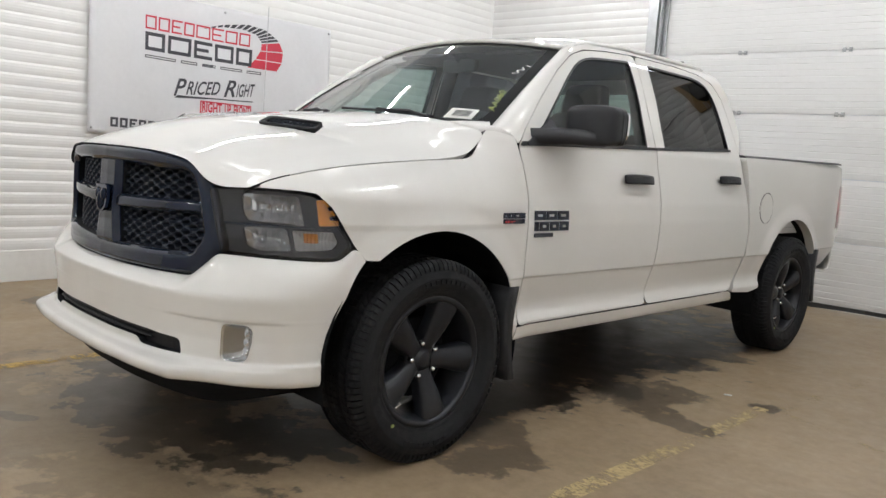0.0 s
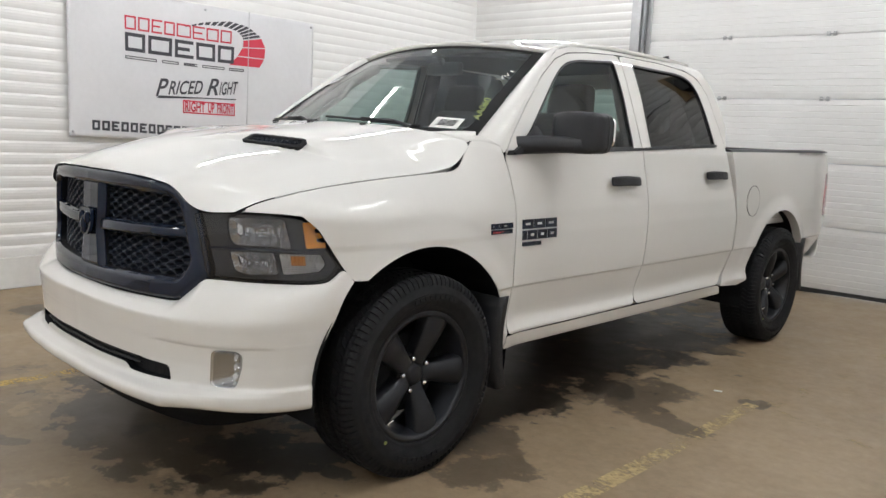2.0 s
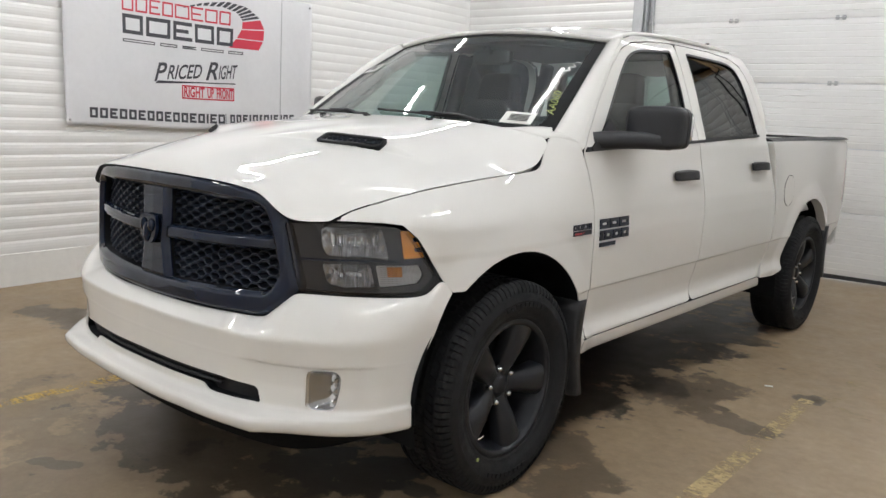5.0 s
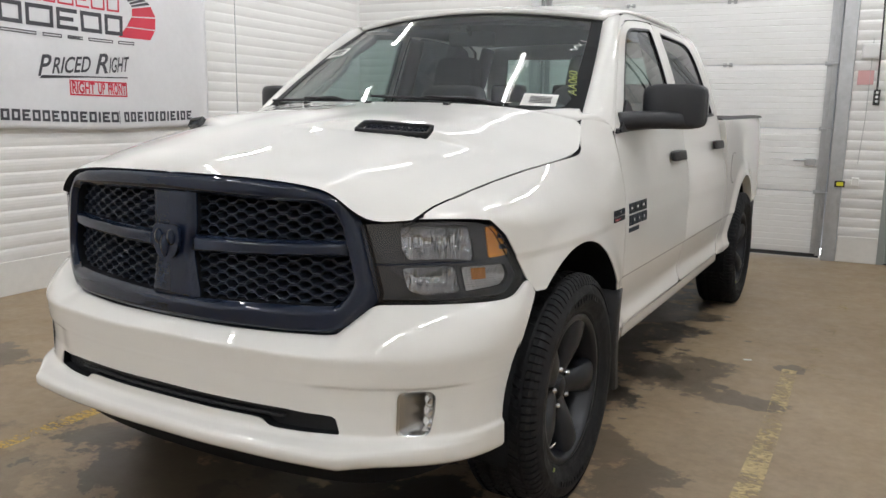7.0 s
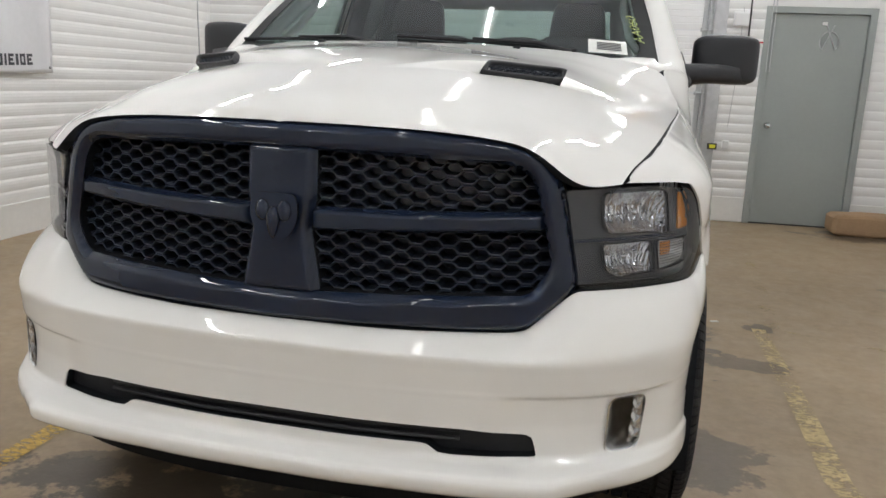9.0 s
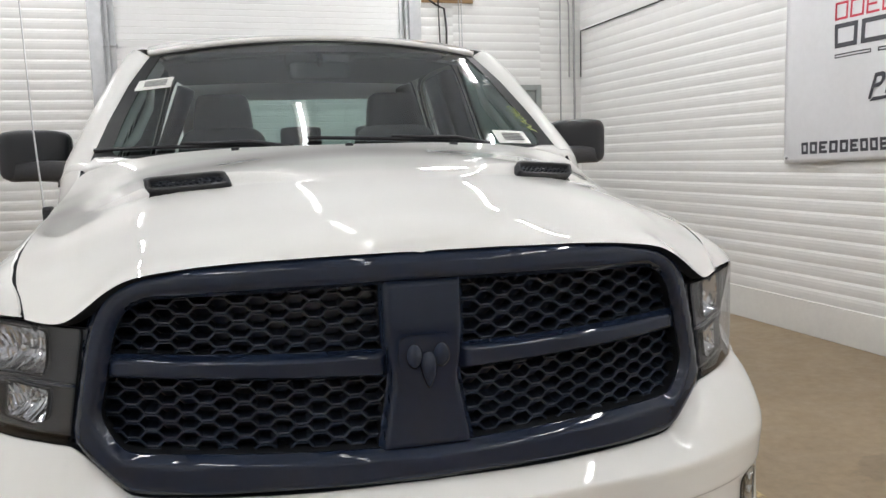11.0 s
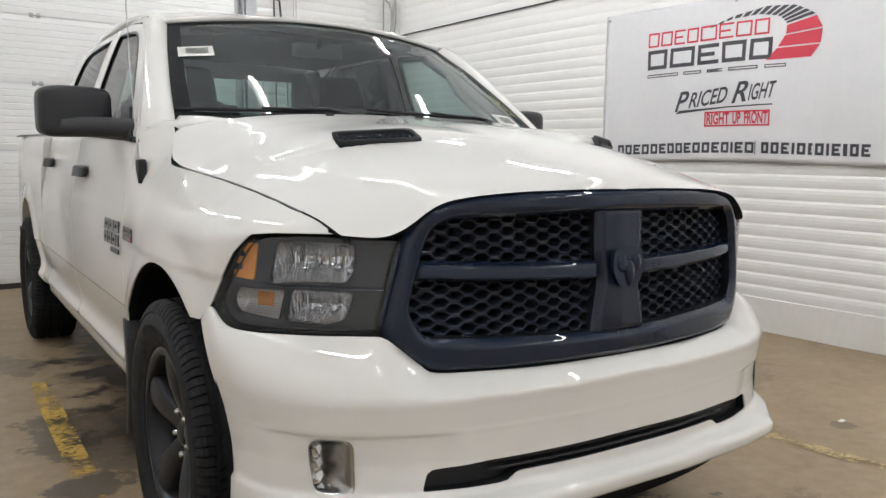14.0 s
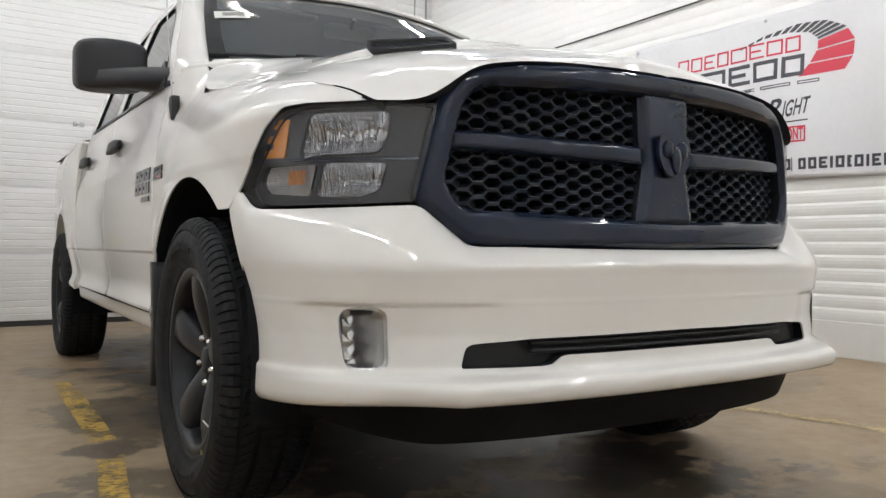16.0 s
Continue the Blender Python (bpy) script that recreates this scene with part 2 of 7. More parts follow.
def worn_paint(name, col, amount):
    """Floor paint rubbed through in flakes."""
    m = mat(name, col, 0.5)
    t = m.node_tree
    out, b = t.nodes["Material Output"], t.nodes["Principled BSDF"]
    link(m, ramp(m, noise_node(m, 30, 4), ((0.3, tuple(c * 0.6 for c in col)), (0.7, col))), b.inputs["Base Color"])
    f = node(m, "ShaderNodeMapRange")
    sq = node(m, "ShaderNodeVectorMath", operation="MULTIPLY")
    link(m, coords(m), sq.inputs[0])
    sq.inputs[1].default_value = (0.5, 1.0, 1.0)
    link(m, calc(m, "ADD", calc(m, "MULTIPLY", noise_node(m, 70, 5, 0.7, sq.outputs[0]), 0.75), calc(m, "MULTIPLY", noise_node(m, 5.5, 3), 0.5)), f.inputs[0])
    f.inputs[1].default_value, f.inputs[2].default_value = amount, amount + 0.05
    mx, tr = node(m, "ShaderNodeMixShader"), node(m, "ShaderNodeBsdfTransparent")
    link(m, f.outputs[0], mx.inputs[0])
    link(m, tr.outputs[0], mx.inputs[1])
    link(m, b.outputs[0], mx.inputs[2])
    link(m, mx.outputs[0], out.inputs["Surface"])
    return m


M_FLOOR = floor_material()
M_STRIPE = worn_paint("worn_yellow_paint", (0.60, 0.46, 0.23), 0.60)
M_STRIPE_BOLD = worn_paint("bold_yellow_paint", (0.66, 0.42, 0.085), 0.585)
M_STRIPE_FAINT = worn_paint("faint_yellow_paint", (0.42, 0.32, 0.13), 0.70)


# ---- mesh helpers ----
def part(name, bm, material, parent=None, label="", smooth=False, second=None):
    me = bpy.data.meshes.new(name)
    bm.normal_update()
    bm.to_mesh(me)
    bm.free()
    me.materials.append(material)
    me.materials.append(second or M_UNDER_AND_GAP)
    if smooth:
        me.polygons.foreach_set("use_smooth", [True] * len(me.polygons))
    ob = new(name, me)
    if parent is not None:
        ob.parent = parent
        ob.matrix_parent_inverse = parent.matrix_basis.inverted()
    if label:
        ob["label"] = label
    return ob


def thing(name, loc, label, category, group="", kind=""):
    e = new(name)
    e.location = loc
    e.empty_display_size = 0.1
    return tagged(e, label, category, group, kind)


def box(lo, hi, bevel=0.0, seg=2, bm=None):
    bm = bm or bmesh.new()
    r = bmesh.ops.create_cube(bm, size=1)
    vs = r["verts"]
    for v in vs:
        v.co = [(a + b) / 2 + (b - a) * c for a, b, c in zip(lo, hi, v.co)]
    if bevel:
        es = list({e for v in vs for e in v.link_edges})
        bmesh.ops.bevel(bm, geom=es, offset=bevel, segments=seg, profile=0.6, affect="EDGES")
    return bm


def tube(points, r, n=8, bm=None, cap=True):
    """A round bar along a line of points; r a number or one per point."""
    bm = bm or bmesh.new()
    pts = [Vector(p) for p in points]
    rs = r if isinstance(r, (list, tuple)) else [r] * len(pts)
    rings = []
    for i, p in enumerate(pts):
        d = (pts[min(i + 1, len(pts) - 1)] - pts[max(i - 1, 0)]).normalized()
        a = d.cross(Vector((0, 0, 1)) if abs(d.z) < 0.9 else Vector((1, 0, 0))).normalized()
        b = d.cross(a)
        rings.append([bm.verts.new(p + (a * math.cos(k * 2 * math.pi / n) + b * math.sin(k * 2 * math.pi / n)) * rs[i]) for k in range(n)])
    for q, w in zip(rings, rings[1:]):
        for k in range(n):
            bm.faces.new((q[k], q[(k + 1) % n], w[(k + 1) % n], w[k]))
    if cap:
        bm.faces.new(rings[0][::-1])
        bm.faces.new(rings[-1])
    return bm


def lathe(profile, n, axis_x=True, bm=None):
    """Turn a list of (radius, along) about the x axis (or z)."""
    bm = bm or bmesh.new()
    rings = []
    for r, a in profile:
        ring = []
        for k in range(n):
            c, s = math.cos(2 * math.pi * k / n), math.sin(2 * math.pi * k / n)
            ring.append(bm.verts.new((a, r * c, r * s) if axis_x else (r * c, r * s, a)))
        rings.append(ring)
    for q, w in zip(rings, rings[1:]):
        for k in range(n):
            bm.faces.new((q[k], q[(k + 1) % n], w[(k + 1) % n], w[k]))
    return bm


def sheet(rows, close=False, bm=None):
    """Faces over rows of points."""
    bm = bm or bmesh.new()
    vs = [[bm.verts.new(p) for p in row] for row in rows]
    for a, b in zip(vs, vs[1:]):
        for i in range(len(a) - 1 + (1 if close else 0)):
            j = (i + 1) % len(a)
            bm.faces.new((a[i], a[j], b[j], b[i]))
    return bm


def thicken(bm, d):
    """Close a sheet to a solid of thickness d."""
    bm.normal_update()
    bmesh.ops.solidify(bm, geom=bm.faces[:], thickness=d)
    return bm


def poly_prism(outline, fn, depth, bm=None):
    """An outline of (a, b) points, laid into space by fn(a, b, h) with h from 0 to depth."""
    bm = bm or bmesh.new()
    top = [bm.verts.new(fn(a, b, depth)) for a, b in outline]
    low = [bm.verts.new(fn(a, b, 0.0)) for a, b in outline]
    n = len(outline)
    bm.faces.new(top)
    bm.faces.new(low[::-1])
    for i in range(n):
        bm.faces.new((low[i], low[(i + 1) % n], top[(i + 1) % n], top[i]))
    bmesh.ops.recalc_face_normals(bm, faces=bm.faces[:])
    return bm


def rounded(poly, r, n=5):
    """Corners of an outline cut round."""
    out, m = [], len(poly)
    for i in range(m):
        p, a, b = Vector(poly[i]), Vector(poly[i - 1]), Vector(poly[(i + 1) % m])
        ri = r[i] if isinstance(r, (list, tuple)) else r
        da, db = a - p, b - p
        ra, rb = min(ri, da.length * 0.48), min(ri, db.length * 0.48)
        if ri <= 0:
            out.append(tuple(p))
            continue
        s, e = p + da.normalized() * ra, p + db.normalized() * rb
        for k in range(n + 1):
            t = k / n
            q = s * (1 - t) ** 2 + p * 2 * t * (1 - t) + e * t * t
            out.append((q.x, q.y))
    return out


def sdf(poly, A, B):
    """Signed distance of the grid points (A, B) to an outline; negative inside."""
    P = np.array(poly, float)
    Q = np.roll(P, -1, 0)
    dist = np.full(A.shape, 1e9)
    inside = np.zeros(A.shape, bool)
    for (ax, ay), (bx, by) in zip(P, Q):
        ex, ey = bx - ax, by - ay
        L = ex * ex + ey * ey + 1e-12
        t = np.clip(((A - ax) * ex + (B - ay) * ey) / L, 0, 1)
        dist = np.minimum(dist, np.hypot(A - ax - t * ex, B - ay - t * ey))
        cross = ((ay > B) != (by > B)) & (A < (bx - ax) * (B - ay) / (by - ay + 1e-12) + ax)
        inside ^= cross
    return np.where(inside, -dist, dist)


def sdf1(poly, x, y):
    """The same for one point."""
    P = poly if isinstance(poly, np.ndarray) else np.array(poly, float)
    Q = np.roll(P, -1, 0)
    e = Q - P
    L = (e * e).sum(1) + 1e-12
    t = np.clip(((x - P[:, 0]) * e[:, 0] + (y - P[:, 1]) * e[:, 1]) / L, 0, 1)
    d = math.sqrt(((x - P[:, 0] - t * e[:, 0]) ** 2 + (y - P[:, 1] - t * e[:, 1]) ** 2).min())
    c = ((P[:, 1] > y) != (Q[:, 1] > y)) & (x < e[:, 0] * (y - P[:, 1]) / (e[:, 1] + 1e-12) + P[:, 0])
    return -d if c.sum() % 2 else d


def cut_panel(us, vs, F, fn, rim=0.0, bm=None, flip=False):
    """The part of the surface fn(u, v) -> (point, inward) where the field F on the grid (us, vs) is below 0, with its rim turned inward."""
    bm = bm or bmesh.new()
    cache = {}

    def vert(key):
        if key not in cache:
            if key[0] == "p":
                u, v = us[key[1]], vs[key[2]]
            else:
                _, i, j, k, l = key
                f0, f1 = F[i, j], F[k, l]
                t = f0 / (f0 - f1)
                u, v = us[i] + (us[k] - us[i]) * t, vs[j] + (vs[l] - vs[j]) * t
            p, w = fn(u, v)
            cache[key] = (bm.verts.new(p), w)
        return cache[key]

    for i in range(len(us) - 1):
        for j in range(len(vs) - 1):
            cs = ((i, j), (i + 1, j), (i + 1, j + 1), (i, j + 1))
            ins = [F[c] < 0 for c in cs]
            if not any(ins):
                continue
            keys = []
            for a in range(4):
                c, d = cs[a], cs[(a + 1) % 4]
                if ins[a]:
                    keys.append(("p", *c))
                if ins[a] != ins[(a + 1) % 4]:
                    keys.append(("e", *min(c, d), *max(c, d)))
            if len(keys) < 3:
                continue
            f = [vert(k)[0] for k in keys]
            if flip:
                f.reverse()
            try:
                bm.faces.new(f)
            except ValueError:
                pass
    if rim:
        inward = {v: w for v, w in cache.values()}
        low = {}
        for e in [e for e in bm.edges if len(e.link_faces) == 1]:
            a, b = e.link_loops[0].vert, e.link_loops[0].link_loop_next.vert
            lip = min(abs(rim), 0.005) * (1 if rim > 0 else -1)
            for v in (a, b):
                if v not in low:
                    low[v] = (bm.verts.new(v.co + Vector(inward[v]) * lip), bm.verts.new(v.co + Vector(inward[v]) * rim) if abs(rim) > 0.005 else None)
            bm.faces.new((b, a, low[a][0], low[b][0]))
            # Inner rim is black to paint in the shade of the shut lines.
            if abs(rim) > 0.005:
                bm.faces.new((low[b][0], low[a][0], low[a][1], low[b][1])).material_index = 1
            e.smooth = False
    return bm


def mirrored(bm):
    c = bm.copy()
    for v in c.verts:
        v.co.x = -v.co.x
    bmesh.ops.reverse_faces(c, faces=c.faces[:])
    return c


def smoothstep(t):
    t = max(0.0, min(1.0, t))
    return t * t * (3 - 2 * t)


def lettering(text, size=1.0, shear=0.0, fat=0.0):
    """Faces of a word in the built-in font, on the plane, with its width."""
    cu = bpy.data.curves.new("word", "FONT")
    cu.body, cu.size, cu.shear, cu.offset = text, size, shear, fat
    ob = bpy.data.objects.new("word", cu)
    me = bpy.data.meshes.new_from_object(ob)
    bm = bmesh.new()
    bm.from_mesh(me)
    bpy.data.objects.remove(ob)
    bpy.data.curves.remove(cu)
    bpy.data.meshes.remove(me)
    xs = [v.co.x for v in bm.verts]
    return bm, min(xs), max(xs)


# ---- the room ----
TURN = radians(3.3)
ROOM = Matrix.Rotation(TURN, 4, "Z")
U0, U1, W0, W1, TOP = -3.6, 3.7, -8.0, 5.81, 4.2
OD0, OD1, ODH = -1.24, 1.72, 3.66
PD0, PD1, PDH = 2.25, 3.15, 2.06


def roomed(ob):
    ob.matrix_basis = ROOM @ ob.matrix_basis
    return ob


def rib_profile(z0, z1, pitch=0.092):
    """Depth and height of the rolled sheet: wide swells with a tight groove under each."""
    pts = []
    n = int((z1 - z0) / pitch)
    for k in range(n + 1):
        for f, d in ((0.0, 0.0), (0.1, 0.003), (0.3, 0.0065), (0.55, 0.0082), (0.8, 0.0065), (0.93, 0.0026)):
            z = z0 + (k + f) * pitch
            if z <= z1:
                pts.append((d, z))
    pts.append((0.0, z1))
    return pts


def ribbed(name, spans, place):
    """A wall of rolled steel sheet; spans are (a0, a1, z0, z1), place(a, depth, z) gives the point."""
    bm = bmesh.new()
    for a0, a1, z0, z1 in spans:
        n = max(1, int((a1 - a0) / 1.0))
        prof = rib_profile(z0, z1)
        face = [[place(a0 + (a1 - a0) * k / n, d, z) for k in range(n + 1)] for d, z in prof]
        sheet(face, bm=bm)
        back = [[place(a0 + (a1 - a0) * k / n, -0.12, z) for k in range(n + 1)] for z in (z0, z1)]
        sheet(back[::-1], bm=bm)
        sheet([face[0][::-1], back[0][::-1]][::-1], bm=bm)
        sheet([face[-1][::-1], back[1][::-1]], bm=bm)
        for side in (0, -1):
            ring = [r[side] for r in face] + [back[1][side], back[0][side]]
            try:
                bm.faces.new([bm.verts.new(p) for p in (ring if side else ring[::-1])])
            except ValueError:
                pass
    ob = part(name, bm, M_WALL, smooth=False)
    return roomed(tagged(ob, kind="structure"))


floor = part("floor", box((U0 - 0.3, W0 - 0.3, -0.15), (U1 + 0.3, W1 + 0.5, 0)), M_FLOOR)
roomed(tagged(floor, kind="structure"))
ceiling = part("ceiling", box((U0 - 0.3, W0 - 0.3, TOP), (U1 + 0.3, W1 + 0.5, TOP + 0.15)), M_CEIL)
roomed(tagged(ceiling, kind="structure"))
SK = 0.25
ribbed("wall_west", [(W0, W1, SK, TOP)], lambda a, d, z: (U0 + d, a, z))
ribbed("wall_east", [(W0, W1, SK, TOP)], lambda a, d, z: (U1 - d, a, z))
ribbed("wall_south", [(U0, U1, SK, TOP)], lambda a, d, z: (a, W0 + d, z))
ribbed("wall_north", [(U0, OD0 - 0.13, SK, TOP), (OD1 + 0.13, PD0 - 0.05, SK, TOP), (PD1 + 0.05, U1, SK, TOP), (OD0 - 0.13, OD1 + 0.13, ODH + 0.1, TOP), (PD0 - 0.05, PD1 + 0.05, PDH + 0.06, TOP)], lambda a, d, z: (a, W1 - d, z))
for lo, hi in (((U0 - 0.12, W0, 0), (U0 + 0.018, W1, SK)), ((U1 - 0.018, W0, 0), (U1 + 0.12, W1, SK)), ((U0, W0 - 0.12, 0), (U1, W0 + 0.018, SK)), ((U0 + 0.018, W1 - 0.018, 0), (OD0 - 0.13, W1 + 0.12, SK)),
               ((OD1 + 0.13, W1 - 0.018, 0), (PD0 - 0.05, W1 + 0.12, SK)), ((PD1 + 0.05, W1 - 0.018, 0), (U1 - 0.018, W1 + 0.12, SK))):
    roomed(tagged(part("baseboard", box(lo, hi, 0.006), M_SKIRT), kind="structure"))
# outside the doors, closing the place
roomed(tagged(part("backdrop", box((U0, W1 + 0.42, 0.062), (U1, W1 + 0.5, TOP)), M_CEIL), kind="structure"))
roomed(tagged(part("backdrop", box((OD0, W1 + 0.30, 0), (OD1, W1 + 0.34, 0.06)), M_DAYLIGHT), kind="structure"))


def overhead_door():
    d = tagged(new("door_1"), "white sectional overhead door, closed, with steel hinges", "overhead door", kind="structure")
    d.location = (0, W1, 0)
    y0 = W1 + 0.02
    ph = 0.61
    for k in range(6):
        z0, z1 = 0.05 + k * ph + 0.003, 0.05 + (k + 1) * ph - 0.003
        if k == 0:
            z0 = 0.05
        prof = []
        n = 10
        for i in range(n + 1):
            z = z0 + (z1 - z0) * i / n
            if 0 < i < n:
                prof += [(0.0, z - 0.006), (0.0045, z), (0.0, z + 0.006)]
            else:
                prof.append((0.007, z))
        bm = sheet([[(OD0 + 0.02, y0 + dd, z), (OD1 - 0.02, y0 + dd, z)] for dd, z in prof])
        bmesh.ops.reverse_faces(bm, faces=bm.faces[:])
        sheet([[(OD0 + 0.02, y0 + 0.05, z0), (OD1 - 0.02, y0 + 0.05, z0)], [(OD0 + 0.02, y0 + 0.05, z1), (OD1 - 0.02, y0 + 0.05, z1)]], bm=bm)
        sheet([[(OD0 + 0.02, y0 + 0.007, z1), (OD1 - 0.02, y0 + 0.007, z1)], [(OD0 + 0.02, y0 + 0.05, z1), (OD1 - 0.02, y0 + 0.05, z1)]], bm=bm)
        p = part("panel", bm, M_DOORPANEL, d)
        for u in (OD0 + 0.06, -0.62 + 0.34, 0.72, OD1 - 0.06) if 0 < k else ():
            h = bmesh.new()
            box((u - 0.045, y0 - 0.008, z0 - 0.022), (u - 0.012, y0 + 0.012, z0 + 0.02), 0.003, bm=h)
            box((u + 0.012, y0 - 0.008, z0 - 0.022), (u + 0.045, y0 + 0.012, z0 + 0.02), 0.003, bm=h)
            tube([(u - 0.045, y0 - 0.01, z0 - 0.003), (u + 0.045, y0 - 0.01, z0 - 0.003)], 0.006, 8, h)
            part("hinge", h, M_STEEL, d)
    seal = sheet([[(u, y0 + dy, z if z > 0.03 else 0.013 * smoothstep((u - 0.55) / 0.5)) for u in np.linspace(OD0 + 0.02, OD1 - 0.02, 40)] for dy, z in ((0.05, 0.05), (0.05, 0.0), (-0.006, 0.0), (-0.006, 0.05))])
    bmesh.ops.reverse_faces(seal, faces=seal.faces[:])
    part("bottom_seal", seal, M_CABLE, d, "black rubber bottom seal")
    for u, s in ((OD0, -1), (OD1, 1)):
        jm = bmesh.new()
        box((min(u, u + s * 0.125), W1 - 0.035, 0), (max(u, u + s * 0.125), W1 + 0.1, ODH + 0.1), 0.004, bm=jm)
        part("jamb", jm, M_STEEL, d, "grey steel door jamb")
        tr = bmesh.new()
        box((u - 0.022 - s * 0.03, W1 - 0.085, 0.04), (u - 0.016 - s * 0.03, W1 - 0.03, ODH), bm=tr)
        box((u + 0.016 - s * 0.03, W1 - 0.085, 0.04), (u + 0.022 - s * 0.03, W1 - 0.03, ODH), bm=tr)
        box((u - 0.016 - s * 0.03, W1 - 0.036, 0.04), (u + 0.016 - s * 0.03, W1 - 0.03, ODH), bm=tr)
        part("track", tr, M_STEEL, d, "steel roller track")
        vert = box((u - s * 0.10, W1 - 0.004, 0.06), (u - s * 0.052, W1 + 0.016, ODH - 0.1), 0.002)
        part("end_stile", vert, M_STEEL, d)
        for k in range(1, 6):
            z = 0.05 + k * 0.61
            b = bmesh.new()
            box((min(u - s * 0.12, u - s * 0.01), W1 - 0.03, z - 0.018), (max(u - s * 0.12, u - s * 0.01), W1 - 0.012, z + 0.018), 0.003, bm=b)
            tube([(u - s * 0.1, W1 - 0.04, z), (u + s * 0.01, W1 - 0.04, z)], 0.008, 8, b)
            part("roller_bracket", b, M_STEEL, d)
    lk = bmesh.new()
    box((1.50, W1 - 0.03, 0.915), (1.60, W1 + 0.01, 0.985), 0.006, bm=lk)
    tube([(1.40, W1 - 0.02, 0.965), (1.52, W1 - 0.02, 0.965)], 0.012, 8, lk)
    part("slide_bolt", lk, M_STEEL, d)
    roomed(d)


overhead_door()


def person_door():
    d = tagged(new("door_2"), "grey-green painted steel door, closed, in a matching frame", "door", kind="structure")
    fr = bmesh.new()
    y = W1
    box((PD0 - 0.05, y - 0.03, 0), (PD0 + 0.012, y + 0.12, PDH + 0.06), 0.003, bm=fr)
    box((PD1 - 0.012, y - 0.03, 0), (PD1 + 0.05, y + 0.12, PDH + 0.06), 0.003, bm=fr)
    box((PD0 + 0.012, y - 0.03, PDH), (PD1 - 0.012, y + 0.12, PDH + 0.06), 0.003, bm=fr)
    part("door_frame", fr, M_GREYDOOR, d)
    part("slab", box((PD0 + 0.016, y + 0.0, 0.012), (PD1 - 0.016, y + 0.045, PDH - 0.004), 0.004), M_GREYDOOR, d)
    part("threshold", box((PD0, y - 0.02, 0.0), (PD1, y + 0.1, 0.012), 0.003), M_CABLE, d)
    k = lathe([(0.0, -0.062), (0.018, -0.06), (0.027, -0.048), (0.026, -0.036), (0.012, -0.028), (0.011, -0.008), (0.032, -0.006), (0.032, 0.0)], 20, False)
    for v in k.verts:
        v.co = Vector((v.co.x + 2.335, v.co.z + y, v.co.y + 0.985))
    part("door_knob", k, M_CHROME, d, smooth=True)
    h = bmesh.new()
    loop = [(2.80 + 0.085 * math.sin(a), y - 0.012, 1.86 - 0.10 * math.cos(a) - 0.06) for a in [i * 2 * math.pi / 24 for i in range(3, 22)]]
    tube([(2.835, y - 0.01, 1.96)] + loop[::-1] + [(2.76, y - 0.01, 1.97)], 0.006, 6, h)
    part("hook_strap", h, M_STEEL, d, "grey looped cord on the door")
    part("clip", box((2.72, y - 0.02, 1.955), (2.765, y, 1.985), 0.004), M_WHITEPLASTIC, d)
    roomed(d)


person_door()


# ---- the truck: surfaces ----
# x to its left side, y to its rear, front axle at y = 0
def spline(points, n=60):
    """A smooth line through the points."""
    P = np.array(points, float)
    P = np.vstack([2 * P[0] - P[1], P, 2 * P[-1] - P[-2]])
    out = []
    for i in range(1, len(P) - 2):
        a, b, c, d = P[i - 1], P[i], P[i + 1], P[i + 2]
        t = np.linspace(0, 1, n, endpoint=False)[:, None]
        out.append(0.5 * (2 * b + (c - a) * t + (2 * a - 5 * b + 4 * c - d) * t ** 2 + (3 * b - a - 3 * c + d) * t ** 3))
    out.append(P[-2][None])
    return np.vstack(out)


PLAN = spline([(0, -0.925), (0.2, -0.917), (0.4, -0.887), (0.55, -0.843), (0.645, -0.799), (0.744, -0.722), (0.81, -0.655), (0.87, -0.59), (0.92, -0.51), (0.953, -0.42), (0.968, -0.33), (0.975, -0.2),
               (0.979, 0.1), (0.98, 0.6), (0.98, 1.5), (0.976, 2.6), (0.967, 3.5), (0.95, 4.2), (0.935, 4.5), (0.92, 4.6)])
ARC = np.concatenate([[0], np.cumsum(np.hypot(*np.diff(PLAN, axis=0).T))])


def s_of_y(y):
    return float(np.interp(y, PLAN[:, 1], ARC))


def s_of_x(x):
    k = int(np.argmax(PLAN[:, 0]))
    return float(np.interp(x, PLAN[:k, 0], ARC[:k]))


def base(s):
    """A point of the plan line and its outward normal."""
    x, y = np.interp(s, ARC, PLAN[:, 0]), np.interp(s, ARC, PLAN[:, 1])
    h = 0.02
    dx = np.interp(s + h, ARC, PLAN[:, 0]) - np.interp(max(s - h, 0), ARC, PLAN[:, 0])
    dy = np.interp(s + h, ARC, PLAN[:, 1]) - np.interp(max(s - h, 0), ARC, PLAN[:, 1])
    L = math.hypot(dx, dy)
    if s < 1e-6:
        return x, y, 0.0, -1.0
    return x, y, dy / L, -dx / L


def at(s, z, d):
    """The point d inside the plan line, with the inward direction."""
    x, y, nx, ny = base(s)
    return (x - nx * d, y - ny * d, z), (-nx, -ny, 0.0)


